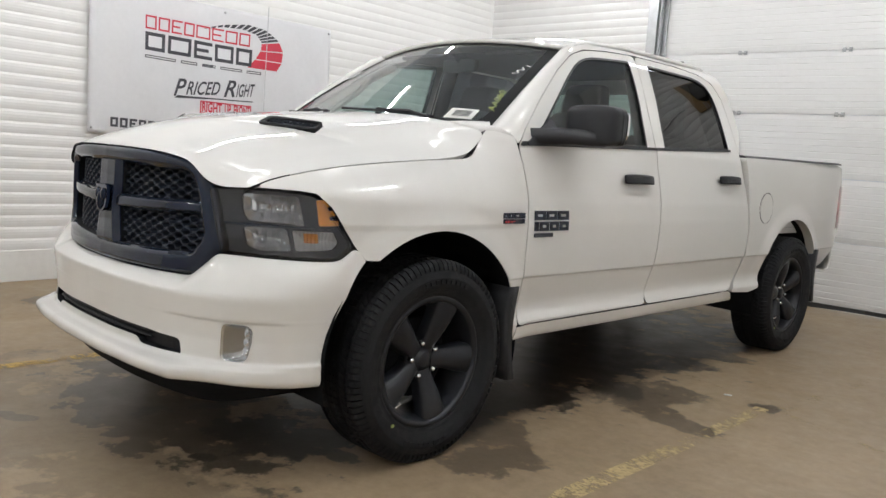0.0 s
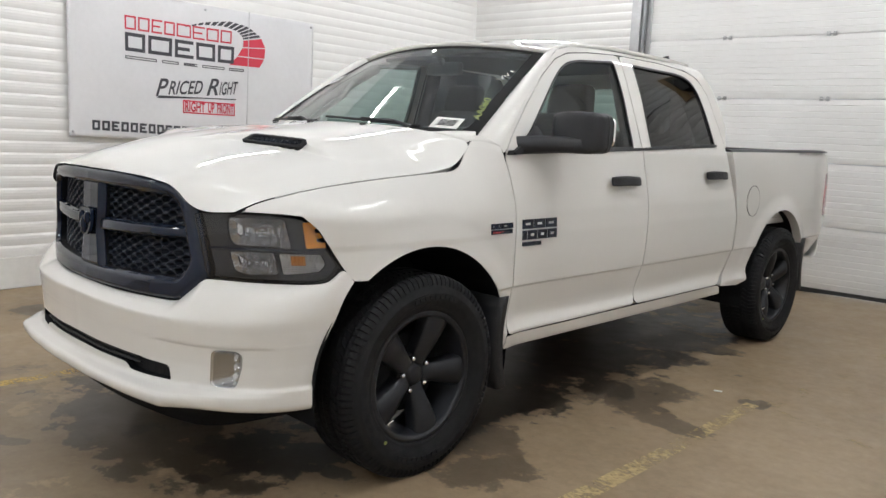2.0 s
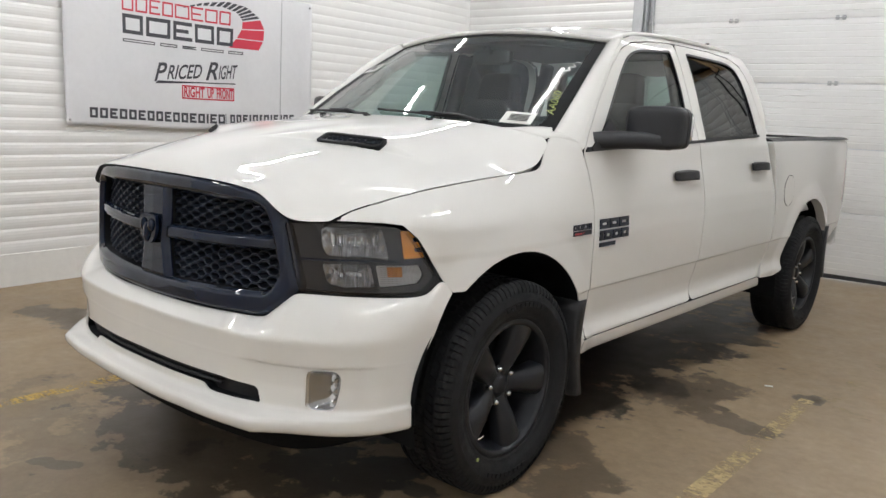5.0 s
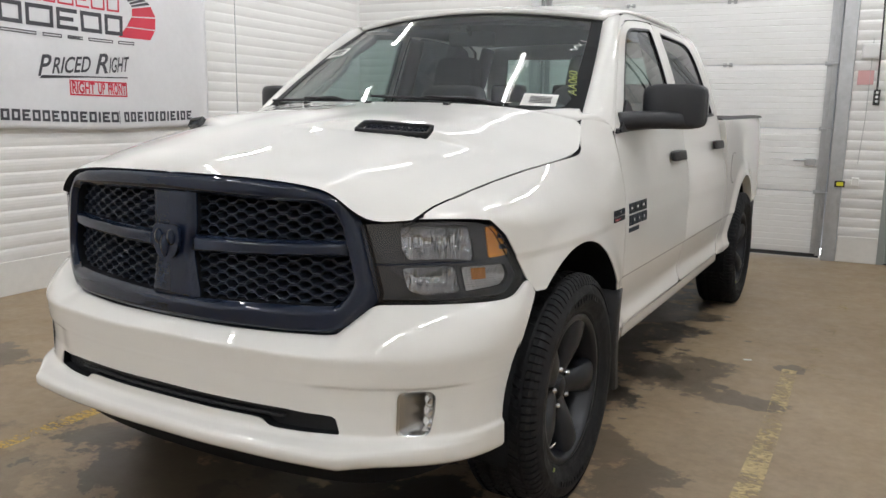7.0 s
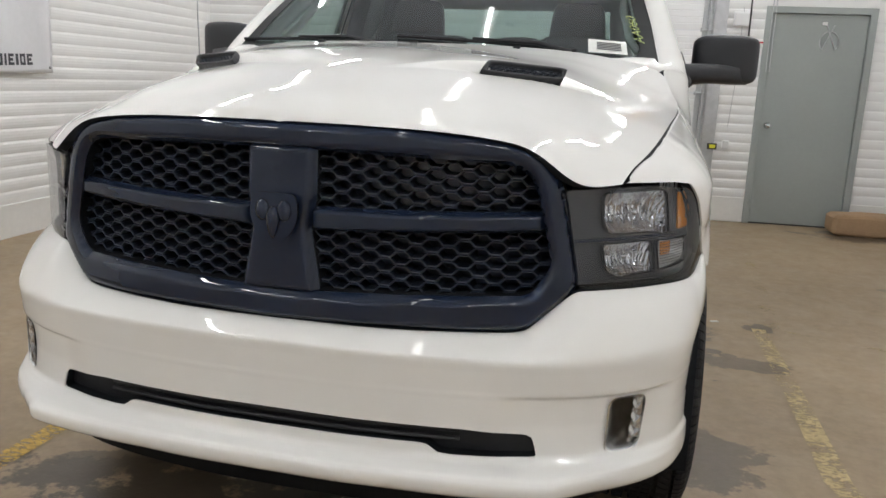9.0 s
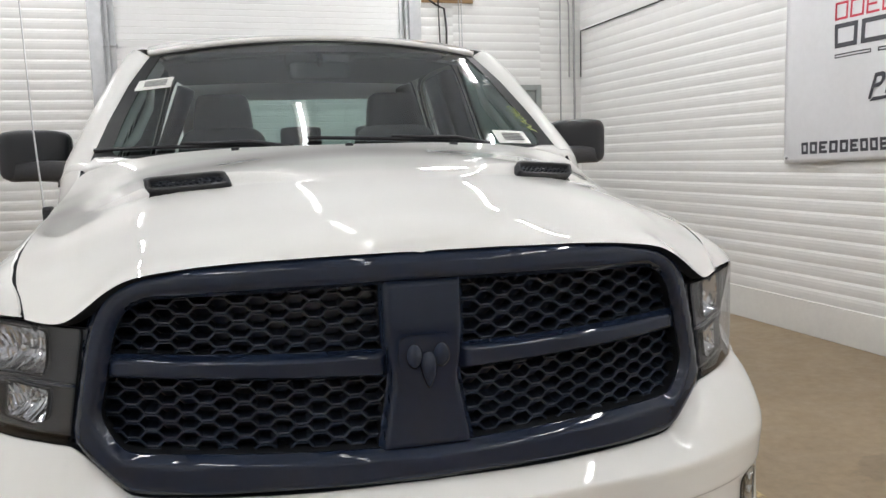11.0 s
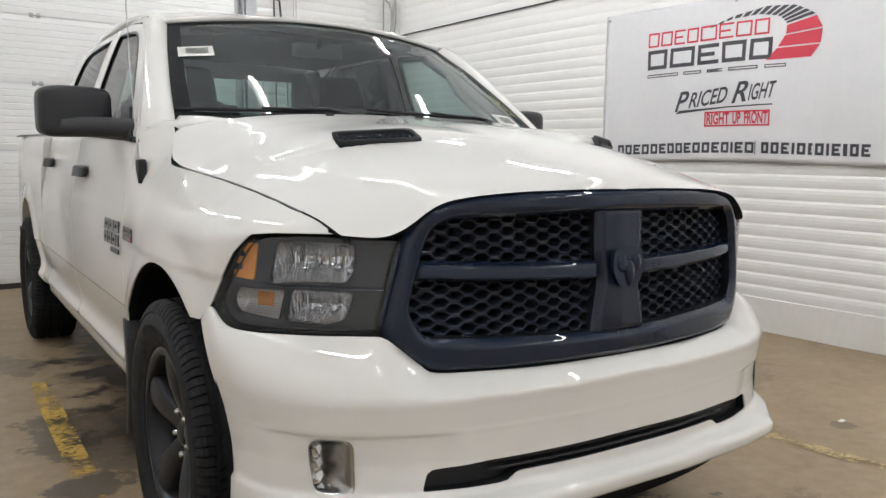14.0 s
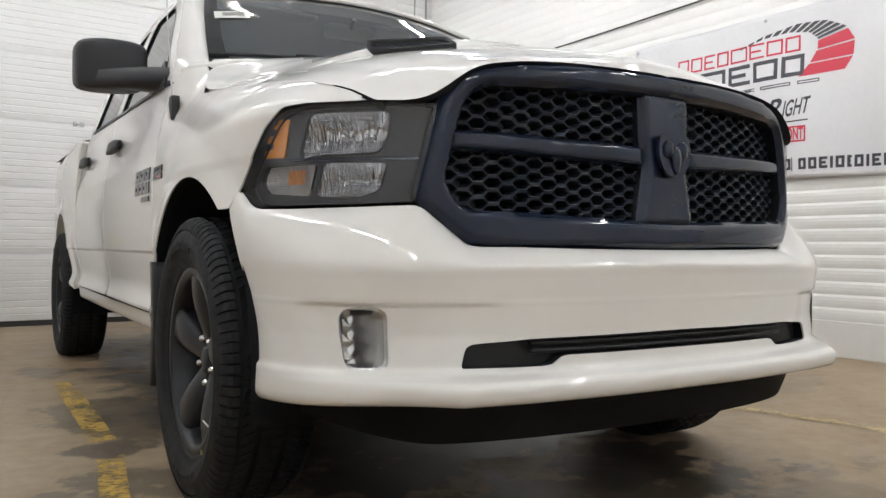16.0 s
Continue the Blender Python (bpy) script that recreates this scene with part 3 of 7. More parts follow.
SIDE_Z = [0.40, 0.43, 0.45, 0.49, 0.503, 0.515, 0.53, 0.55, 0.575, 0.60, 0.64, 0.68, 0.706, 0.713, 0.721, 0.80, 0.95, 1.05, 1.17, 1.25, 1.30, 1.325, 1.335, 1.40, 1.50, 1.60, 1.70, 1.76, 1.80, 1.83, 1.85, 1.87]
SIDE_D = [0.055, 0.032, 0.020, 0.013, 0.011, 0.010, 0.016, 0.025, 0.030, 0.029, 0.022, 0.015, 0.0115, 0.011, 0.004, 0.003, 0.002, 0.010, 0.032, 0.047, 0.054, 0.057, 0.062, 0.083, 0.118, 0.152, 0.188, 0.212, 0.230, 0.247, 0.264, 0.292]
# the hood's side seam in space, and how far it lies inside the plan line
SEAM = spline([(0.744, -0.722, 1.074), (0.767, -0.65, 1.107), (0.786, -0.6, 1.124), (0.81, -0.5, 1.148), (0.827, -0.4, 1.166), (0.840, -0.3, 1.179), (0.851, -0.2, 1.191), (0.863, -0.1, 1.201), (0.874, 0.0, 1.211), (0.881, 0.1, 1.219),
               (0.884, 0.18, 1.225), (0.882, 0.215, 1.231), (0.873, 0.25, 1.245), (0.862, 0.285, 1.272), (0.843, 0.342, 1.328), (0.828, 0.356, 1.347), (0.809, 0.360, 1.357)], 12)
SEAM_Y = [-0.722, -0.674, -0.639, -0.554, -0.437, -0.311, -0.204, -0.102, 0.0, 0.1, 0.2]
SEAM_D = [0.0, 0.035, 0.056, 0.100, 0.126, 0.129, 0.123, 0.114, 0.104, 0.097, 0.094]
SEAM_Z = [1.074, 1.107, 1.124, 1.148, 1.166, 1.179, 1.191, 1.201, 1.211, 1.219, 1.227]
BED_LINE = spline([(0.95, 0.003), (1.05, 0.005), (1.15, 0.008), (1.25, 0.014), (1.32, 0.022), (1.36, 0.032), (1.40, 0.055)], 8)


def d_side(y, z, bed=False):
    d = float(np.interp(z, SIDE_Z, SIDE_D))
    if y < 0.55:
        zs = float(np.interp(y, SEAM_Y, SEAM_Z)) if y < 0.2 else 1.2265 + 0.13 * (y - 0.2)
        amp, h = float(np.interp(y, SEAM_Y, SEAM_D)), float(np.interp(y, [-0.72, -0.55, -0.4, 0.0, 0.2, 0.5], [0.05, 0.09, 0.13, 0.18, 0.21, 0.25]))
        f = amp * max(0.0, (z - zs + h) / h) ** 1.75 + (0.004 if z < 0.95 else 0)
        if z < 0.5:
            f = d
        w = smoothstep((y - 0.28) / 0.25)
        d = f * (1 - w) + d * w
    if bed and z > 0.95:
        d = float(np.interp(z, BED_LINE[:, 0], BED_LINE[:, 1]))
    # flares round the wheels
    for cy, r in ((0.0, 0.51), (3.555, 0.525)):
        rad = math.hypot(y - cy, z - 0.425)
        if z > 0.3 and rad < r + 0.12:
            d -= 0.016 * smoothstep((r + 0.12 - rad) / 0.12)
    return d


def body_at(s, z):
    y = float(np.interp(s, ARC, PLAN[:, 1]))
    return at(s, z, d_side(y, z))


def bed_at(s, z):
    return at(s, z, d_side(float(np.interp(s, ARC, PLAN[:, 1])), z, True))


def yz(points):
    return [(s_of_y(y), z) for y, z in points]


def arch(cy, r, a0, a1, n=28, zc=0.425, sx=1.0):
    return [(cy + sx * r * math.cos(math.radians(a0 + (a1 - a0) * k / n)), zc + r * math.sin(math.radians(a0 + (a1 - a0) * k / n))) for k in range(n + 1)]


def panel_field(us, vs, outline, holes=(), gap=0.003):
    A, B = np.meshgrid(us, vs, indexing="ij")
    F = sdf(outline, A, B) + gap
    for h in holes:
        F = np.maximum(F, -sdf(h, A, B))
    return F


def side_panel(outline, holes=(), step=0.014, rim=0.025, gap=0.003, fn=body_at):
    us = np.arange(min(p[0] for p in outline) - step, max(p[0] for p in outline) + 2 * step, step)
    vs = np.arange(min(p[1] for p in outline) - step, max(p[1] for p in outline) + 2 * step, step)
    if step > 0.01 and vs[0] < 0.7 < vs[-1]:
        vs = np.array(sorted({round(float(v), 4) for v in list(vs) + [0.515, 0.519, 0.523, 0.527, 0.706, 0.711, 0.715, 0.719, 0.723, 0.728]}))
    return cut_panel(us, vs, panel_field(us, vs, outline, holes, gap), fn, rim)


truck = thing("pickup_truck", (0, 1.8, 0), "white crew-cab pickup truck with gloss-black grille and black wheels", "pickup truck")


def pair(name, bm, material, parent=None, label="", smooth=True):
    """A part on the truck's left side and its mirror image on the right."""
    c = mirrored(bm)
    res = []
    for side, b in (("L", bm), ("R", c)):
        par = parent[0 if side == "L" else 1] if isinstance(parent, tuple) else (parent or truck)
        res.append(part(name, b, material, par, label, smooth))
    return tuple(res)


# outlines on the side, as (y, z)
DOOR_F = [(0.505, 0.50), (0.535, 0.70), (0.535, 1.10), (0.515, 1.21), (0.488, 1.30), (0.55, 1.375), (0.70, 1.52), (0.88, 1.675), (1.02, 1.765), (1.14, 1.805), (1.35, 1.828), (1.64, 1.845), (1.655, 1.35), (1.675, 1.10), (1.665, 0.80), (1.605, 0.505)]
DOOR_R = [(1.605, 0.505), (1.665, 0.80), (1.675, 1.10), (1.655, 1.35), (1.64, 1.845), (2.1, 1.845), (2.38, 1.828), (2.52, 1.79), (2.60, 1.70), (2.66, 1.50), (2.685, 1.37), (2.74, 1.18), (2.80, 0.90), (2.79, 0.74), (2.73, 0.585), (2.62, 0.505)]
WIN_F = [(0.60, 1.318), (0.775, 1.48), (0.95, 1.648), (1.06, 1.735), (1.18, 1.772), (1.56, 1.80), (1.575, 1.60), (1.565, 1.349)]
WIN_R = [(1.755, 1.355), (1.765, 1.60), (1.755, 1.802), (2.30, 1.795), (2.42, 1.765), (2.49, 1.68), (2.53, 1.52), (2.545, 1.386)]
front_outline, rear_outline = rounded(yz(DOOR_F), 0.04), rounded(yz(DOOR_R), 0.05)
winf, winr = rounded(yz(WIN_F), [0.01, 0.05, 0.1, 0.08, 0.08, 0.02, 0.05, 0.01]), rounded(yz(WIN_R), [0.01, 0.05, 0.02, 0.1, 0.1, 0.08, 0.05, 0.01])
door_front = pair("front_door", side_panel(front_outline, [winf], rim=0.012), M_PAINT)
door_rear = pair("rear_door", side_panel(rear_outline, [winr], rim=0.012), M_PAINT)


def inset_at(dd, fn=body_at):
    def f(s, z):
        p, w = fn(s, z)
        return tuple(a + b * dd for a, b in zip(p, w)), w
    return f


pair("side_window", side_panel(rounded(yz(WIN_F), 0.03), rim=0, gap=-0.02, step=0.03, fn=inset_at(0.009)), M_SIDEGLASS, door_front)
pair("side_window", side_panel(rounded(yz(WIN_R), 0.03), rim=0, gap=-0.02, step=0.03, fn=inset_at(0.009)), M_PRIVACY, door_rear, "dark tinted rear side window")


def ring(outline, w, fn):
    """A flat band just inside an outline."""
    A = outline
    us = np.arange(min(p[0] for p in A) - 0.01, max(p[0] for p in A) + 0.02, 0.007)
    vs = np.arange(min(p[1] for p in A) - 0.01, max(p[1] for p in A) + 0.02, 0.007)
    G, H = np.meshgrid(us, vs, indexing="ij")
    d = sdf(A, G, H)
    return cut_panel(us, vs, np.maximum(d - 0.004, -(d + w)), lambda s, z: fn(s, z), 0.006)


pair("window_seal", ring(winf, 0.007, inset_at(-0.001)), M_BLACK, door_front)
pair("window_seal", ring(winr, 0.007, inset_at(-0.001)), M_BLACK, door_rear)
belt_f = [(0.50, 1.297), (0.60, 1.303), (1.648, 1.337), (1.648, 1.352), (0.60, 1.322), (0.515, 1.318)]
belt_r = [(1.66, 1.338), (2.56, 1.374), (2.57, 1.39), (1.66, 1.353)]
pair("belt_moulding", side_panel(yz(belt_f), step=0.006, rim=0.008, gap=0, fn=inset_at(-0.006)), M_BLACK, door_front)
pair("belt_moulding", side_panel(yz(belt_r), step=0.006, rim=0.008, gap=0, fn=inset_at(-0.006)), M_BLACK, door_rear)

# front fender, with the arch cut out
fender = [(-0.412, 0.885), (-0.369, 0.832)] + arch(0.0, 0.51, 127.5, 26) + [(0.462, 0.60), (0.47, 0.45), (0.495, 0.45), (0.505, 0.50), (0.535, 0.70), (0.535, 1.10), (0.515, 1.21), (0.488, 1.30), (0.476, 1.335), (0.44, 1.347), (0.40, 1.356), (0.368, 1.354), (0.345, 1.328), (0.288, 1.272), (0.252, 1.245), (0.217, 1.231), (0.18, 1.225), (0.1, 1.219), (0.0, 1.211), (-0.102, 1.201), (-0.204, 1.191), (-0.311, 1.179), (-0.437, 1.166), (-0.554, 1.148), (-0.639, 1.124), (-0.674, 1.107), (-0.722, 1.074), (-0.60, 1.072), (-0.549, 1.066), (-0.50, 1.02)]
pair("front_fender", side_panel(yz(fender), step=0.011, rim=0.03), M_PAINT)
# bedside with the rear arch
bed = [(2.692, 1.352), (2.747, 1.18), (2.807, 0.90), (2.797, 0.74), (2.738, 0.585), (2.66, 0.49), (2.93, 0.47)] + arch(3.555, 0.525, 172, 14, sx=1.0) + [(4.10, 0.54), (4.33, 0.60), (4.50, 0.70), (4.52, 0.80), (4.575, 0.82), (4.575, 1.35), (4.45, 1.372)]
tail_cut = rounded(yz([(4.475, 0.87), (4.60, 0.87), (4.60, 1.21), (4.50, 1.21)]), 0.02)
fuel = [(s_of_y(3.045 + 0.098 * math.cos(a)), 1.032 + 0.098 * math.sin(a)) for a in np.linspace(0, 2 * math.pi, 33)[:-1]]
bed_bm = side_panel(yz(bed), [tail_cut], step=0.016, rim=0.06, fn=bed_at)
for f in bed_bm.faces:
    f.material_index = 0
bedside = pair("bed_side", bed_bm, M_PAINT)
fz = side_panel(fuel, step=0.012, rim=0.012, gap=0.0, fn=inset_at(-0.003, bed_at))
part("fuel_door", fz, M_PAINT, bedside[0], "round white fuel door", True)
us_ring = ring([(a + (a - s_of_y(3.045)) * 0.03, b + (b - 1.032) * 0.03) for a, b in fuel], 0.002, inset_at(-0.0015, bed_at))
part("fuel_door_gap", us_ring, M_UNDER_AND_GAP, bedside[0])
pair("tail_lamp", side_panel(tail_cut, step=0.012, rim=0.03, gap=0.002, fn=bed_at), M_REDLENS, bedside, "red tail lamp")
# rocker panel
rock = [(0.50, 0.435), (2.70, 0.435), (2.66, 0.492), (2.62, 0.505), (0.505, 0.500), (0.495, 0.445)]
pair("rocker_panel", side_panel(yz(rock), step=0.012, rim=0.03), M_PAINT)

# cab side: pillars, roof rail and the back corner, outside the doors
cabside = [(0.488, 1.30), (0.55, 1.375), (0.70, 1.52), (0.88, 1.675), (1.02, 1.765), (1.14, 1.805), (1.35, 1.828), (1.64, 1.845), (2.1, 1.845), (2.38, 1.828), (2.52, 1.79), (2.60, 1.70), (2.66, 1.50), (2.685, 1.37), (2.70, 1.37), (2.76, 1.50),
           (2.74, 1.62), (2.70, 1.74), (2.62, 1.84), (2.52, 1.866), (2.1, 1.868), (1.6, 1.868), (1.2, 1.845), (1.06, 1.815), (0.90, 1.715), (0.70, 1.545), (0.53, 1.39), (0.47, 1.335)]
pair("cab_side", side_panel(yz(cabside), step=0.008, rim=0.02, gap=0.0015), M_PAINT)


# roof, windshield, back window
def ws_edge(t):
    """The windshield's side edge from the cowl to the roof."""
    q = np.array([(0.812, 0.425, 1.372), (0.775, 0.62, 1.515), (0.725, 0.84, 1.666), (0.669, 1.05, 1.793)])
    k = np.linspace(0, 1, 4)
    return tuple(float(np.interp(t, k, q[:, i])) for i in range(3))


def ws_point(a, t, lift=0.0):
    """a across from -1 to 1, t up from 0 to 1."""
    x, y, z = ws_edge(t)
    bow = (1 - a * a)
    yy = y - bow * (0.16 - 0.07 * t)
    zz = z + bow * (0.028 + 0.022 * t) - 0.5 * bow * (1 - t) * 0.02
    return Vector((x * a, yy - 0.55 * lift, zz + 0.83 * lift))


def strip(lo_a, hi_a, lo_t, hi_t, n, m, lift=0.0):
    return [[ws_point(lo_a + (hi_a - lo_a) * i / n, lo_t + (hi_t - lo_t) * j / m, lift) for i in range(n + 1)] for j in range(m + 1)]


windshield = part("windshield", sheet(strip(-1, 1, -0.06, 1, 32, 14)), M_WINDSHIELD, truck, "green-tinted windshield with marker writing", True)
for a0, a1, t0, t1 in ((-1, -0.93, 0.0, 0.97), (0.93, 1, 0.0, 0.97), (-1, 1, 0.978, 1.0), (-1, 1, -0.06, 0.035)):
    part("black_border", thicken(sheet(strip(a0, a1, t0, t1, 24 if a1 - a0 > 1 else 4, 12 if t1 - t0 > 0.5 else 2, 0.0035)), 0.002), M_FRIT, windshield)


def roof_point(a, w):
    """a across, w from the windshield to the back."""
    y0, y1 = ws_point(a, 1.0).y, 2.64 - 0.10 * a * a
    y = y0 + (y1 - y0) * w
    xe = float(np.interp(y, [0.9, 1.06, 1.25, 1.6, 2.2, 2.64], [0.672, 0.676, 0.694, 0.70, 0.70, 0.665]))
    ze = float(np.interp(y, [0.9, 1.06, 1.25, 1.6, 2.1, 2.52, 2.64], [1.775, 1.806, 1.846, 1.868, 1.868, 1.864, 1.842]))
    zc = float(np.interp(y, [0.9, 0.99, 1.1, 1.3, 1.6, 2.0, 2.4, 2.6, 2.64], [1.825, 1.843, 1.872, 1.899, 1.913, 1.916, 1.906, 1.888, 1.872]))
    z = ze + (zc - ze) * (1 - abs(a) ** 2.6)
    if w < 0.12:
        z += (ws_point(a, 1.0).z + 0.004 - z) * (1 - smoothstep(w / 0.12))
    return Vector((xe * a, y, z))


roof_rows = [[roof_point(-1 + 2 * i / 40, w) for i in range(41)] for w in [0, 0.012, 0.04, 0.09, 0.16, 0.25, 0.38, 0.52, 0.66, 0.8, 0.9, 0.96, 1.0]]
roof = part("roof", thicken(sheet(roof_rows), -0.02), M_PAINT, truck, "", True)


def pillar(side):
    rows = []
    for k in range(25):
        t = k / 24
        a = Vector(ws_edge(t))
        y, z = float(np.interp(t, [0, 0.3, 0.65, 0.9, 1.0], [0.475, 0.63, 0.86, 1.02, 1.085])), float(np.interp(t, [0, 0.3, 0.65, 0.9, 1.0], [1.333, 1.478, 1.678, 1.795, 1.822]))
        p, w = body_at(s_of_y(y), z)
        b = Vector(p)
        mid = (a + b) / 2 + Vector((0.012, -0.012, 0.012))
        rows.append([a - Vector((0.02, -0.01, 0.02)), a, a.lerp(mid, 0.5) + Vector((0.004, -0.004, 0.004)), mid, mid.lerp(b, 0.55) + Vector((0.004, -0.002, 0.002)), b])
    return sheet(rows)


pair("a_pillar", pillar(1), M_PAINT)
back = [[Vector((x * (0.72 - 0.06 * t), 2.66 - 0.05 * t + 0.05 * (1 - x * x), 1.02 + 0.84 * t)) for x in np.linspace(-1.26 + 0.26 * min(1, t * 2.2), 1.26 - 0.26 * min(1, t * 2.2), 21)] for t in np.linspace(0, 1, 15)]
bw = bmesh.new()
VB = sheet(back, bm=bw)
kill = [f for f in bw.faces if 1.41 < f.calc_center_median().z < 1.76 and abs(f.calc_center_median().x) < 0.56]
bmesh.ops.delete(bw, geom=kill, context="FACES")
bmesh.ops.reverse_faces(bw, faces=bw.faces[:])
cab_back = part("cab_back", thicken(bw, 0.03), M_PAINT, truck, "", True)
part("back_window", sheet([[(x, 2.63 + 0.05 * (1 - (x / 0.7) ** 2) - 0.05 * (z - 1.02), z) for x in np.linspace(-0.6, 0.6, 13)] for z in (1.38, 1.58, 1.79)]), M_SIDEGLASS, cab_back, "", True)


# hood
SEAM_ARC = np.concatenate([[0], np.cumsum(np.linalg.norm(np.diff(SEAM, axis=0), axis=1))])
H_EDGE = [Vector([float(np.interp(k, SEAM_ARC, SEAM[:, i])) for i in range(3)]) for k in np.linspace(0, SEAM_ARC[-1], 60)]


def hood_edge(w):
    k = w * 59
    i = min(58, int(k))
    return H_EDGE[i].lerp(H_EDGE[i + 1], k - i) + Vector((-0.004, 0, 0.001))


NOSE = spline([(0, 0, -0.905, 1.184), (0.15, 0.122, -0.903, 1.184), (0.3, 0.24, -0.897, 1.182), (0.43, 0.337, -0.886, 1.179), (0.55, 0.430, -0.872, 1.173), (0.64, 0.495, -0.858, 1.164), (0.70, 0.535, -0.848, 1.155), (0.75, 0.567, -0.841, 1.143),
               (0.79, 0.590, -0.836, 1.128), (0.83, 0.608, -0.831, 1.107), (0.87, 0.632, -0.820, 1.080), (0.91, 0.665, -0.795, 1.072), (1.0, H_EDGE[0].x - 0.004, H_EDGE[0].y, H_EDGE[0].z + 0.001)], 14)


def hood_front(b):
    return Vector([float(np.interp(b, NOSE[:, 0], NOSE[:, i])) for i in (1, 2, 3)])


def hood_mid(w):
    return Vector((0, -0.905 + 1.085 * w, 1.184 + 0.226 * w ** 0.52))


def hood_rear(b):
    e = hood_edge(1)
    return Vector((e.x * b, 0.18 + (e.y - 0.18) * b ** 2.2, 1.410 + (e.z - 1.410) * b ** 3.5))


def hood_patch(b, w):
    """The patch between the hood's four edges; b from 0 to 1 across one half."""
    C, E, F, R = hood_mid(w), hood_edge(w), hood_front(b), hood_rear(b)
    C0, E0, C1, E1 = hood_mid(0), hood_edge(0), hood_mid(1), hood_edge(1)

    def coons(g, h):
        return C * (1 - g) + E * g + F * (1 - h) + R * h - (C0 * ((1 - g) * (1 - h)) + E0 * (g * (1 - h)) + C1 * ((1 - g) * h) + E1 * (g * h))
    p = coons(b, w)
    p.z = coons(b ** (2.0 + 5.0 * smoothstep((w - 0.86) / 0.14)), 1 - (1 - w) ** 2.2).z
    return p


class HoodSkin:
    """A crowned sheet with almost flat flanks, drawn onto the hood's edges in their last few centimetres."""
    def __init__(self):
        # fall from the crown to the seam, for a shoulder line at each share of the width
        self.B, self.K = np.linspace(0, 1.25, 126), np.linspace(0.62, 0.92, 31)
        self.S = []
        for k in self.K:
            m = np.array([smoothstep((b - k + 0.15) / 0.22) for b in self.B])
            slope = (1 - m) * 0.50 * self.B / k + m
            fall = np.concatenate([[0], np.cumsum((slope[1:] + slope[:-1]) / 2 * np.diff(self.B))])
            self.S.append(fall / np.interp(1.0, self.B, fall))
        self.S = np.array(self.S)
        self.KY = spline([(-0.95, 0.865), (-0.85, 0.845), (-0.75, 0.785), (-0.6, 0.715), (-0.45, 0.68), (-0.2, 0.67), (-0.05, 0.68), (0.1, 0.74), (0.22, 0.82), (0.32, 0.875), (0.40, 0.89)], 10)
        keep = SEAM[:, 1] < 0.19
        self.Y, self.X, self.Z = (np.concatenate([[a], SEAM[keep, i], [b]]) for i, a, b in ((1, -0.95, 0.40), (0, 0.66, 0.886), (2, 0.955, 1.244)))
        edge = [(hood_front(b), 0.05 + 0.03 * smoothstep((b - 0.5) / 0.2)) for b in np.linspace(0, 1, 60)] + [(hood_edge(w), 0.06 + 0.12 * smoothstep((w - 0.66) / 0.12)) for w in np.linspace(0.01, 1, 90)] + [(hood_rear(b), 0.18) for b in np.linspace(0, 0.99, 50)]
        self.E = np.array([(p.x, p.y) for p, r in edge])
        self.L = np.array([r for p, r in edge])
        self.R = np.array([p.z for p, r in edge]) - np.array([self.sheet_z(p.x, p.y) for p, r in edge])

    def sheet_z(self, x, y):
        zc = 1.184 + 0.226 * max(0.0, (y + 0.905) / 1.085) ** 0.52
        q = (float(np.interp(y, self.KY[:, 0], self.KY[:, 1])) - self.K[0]) / (self.K[1] - self.K[0])
        n = min(29, max(0, int(q)))
        b = abs(x) / float(np.interp(y, self.Y, self.X))
        fall = (1 - q + n) * float(np.interp(b, self.B, self.S[n])) + (q - n) * float(np.interp(b, self.B, self.S[n + 1]))
        return zc - (zc - float(np.interp(y, self.Y, self.Z))) * fall

    def __call__(self, x, y):
        d2 = (self.E[:, 0] - x) ** 2 + (self.E[:, 1] - y) ** 2
        w = np.exp(-(d2 - d2.min()) / (2 * 0.04 ** 2))
        w /= w.sum()
        return self.sheet_z(x, y) + float((w * self.R).sum()) * math.exp(-d2.min() / float((w * self.L).sum()) ** 2)


hood_skin = HoodSkin()
HOOD_CACHE = {}


def faired(rows, even):
    """Rows of heights smoothed along the first axis with their ends held."""
    k = 15
    g = np.exp(-np.arange(-k, k + 1) ** 2 / (2 * 4.5 ** 2))
    g /= g.sum()
    lo = rows[k:0:-1] if even else 2 * rows[0] - rows[k:0:-1]
    full = np.concatenate([lo, rows, 2 * rows[-1] - rows[-2:-2 - k:-1]])
    return sum(g[i] * full[i:i + len(rows)] for i in range(2 * k + 1))


HN, HM = 81, 121
HOOD_Z = np.array([[hood_skin(p.x, p.y) for p in (hood_patch(b, w) for w in np.linspace(0, 1, HM))] for b in np.linspace(0, 1, HN)])
HOOD_FAIR = HOOD_Z
for _ in range(4):
    HOOD_FAIR = faired(faired(HOOD_FAIR, True).T, False).T
HOOD_FAIR = HOOD_Z + (HOOD_FAIR - HOOD_Z) * np.array([smoothstep((w - 0.06) / 0.16) for w in np.linspace(0, 1, HM)])[None, :]


def cubic(p, t):
    return p[1] + 0.5 * t * (p[2] - p[0] + t * (2 * p[0] - 5 * p[1] + 4 * p[2] - p[3] + t * (3 * (p[1] - p[2]) + p[3] - p[0])))


def hood_height(b, w):
    i, j = min(HN - 2, int(b * (HN - 1))), min(HM - 2, int(w * (HM - 1)))
    near = [HOOD_FAIR[abs(min(HN - 1, i + k)), [max(0, min(HM - 1, j + q)) for q in (-1, 0, 1, 2)]] for k in (-1, 0, 1, 2)]
    return float(cubic([cubic(r, w * (HM - 1) - j) for r in near], b * (HN - 1) - i))


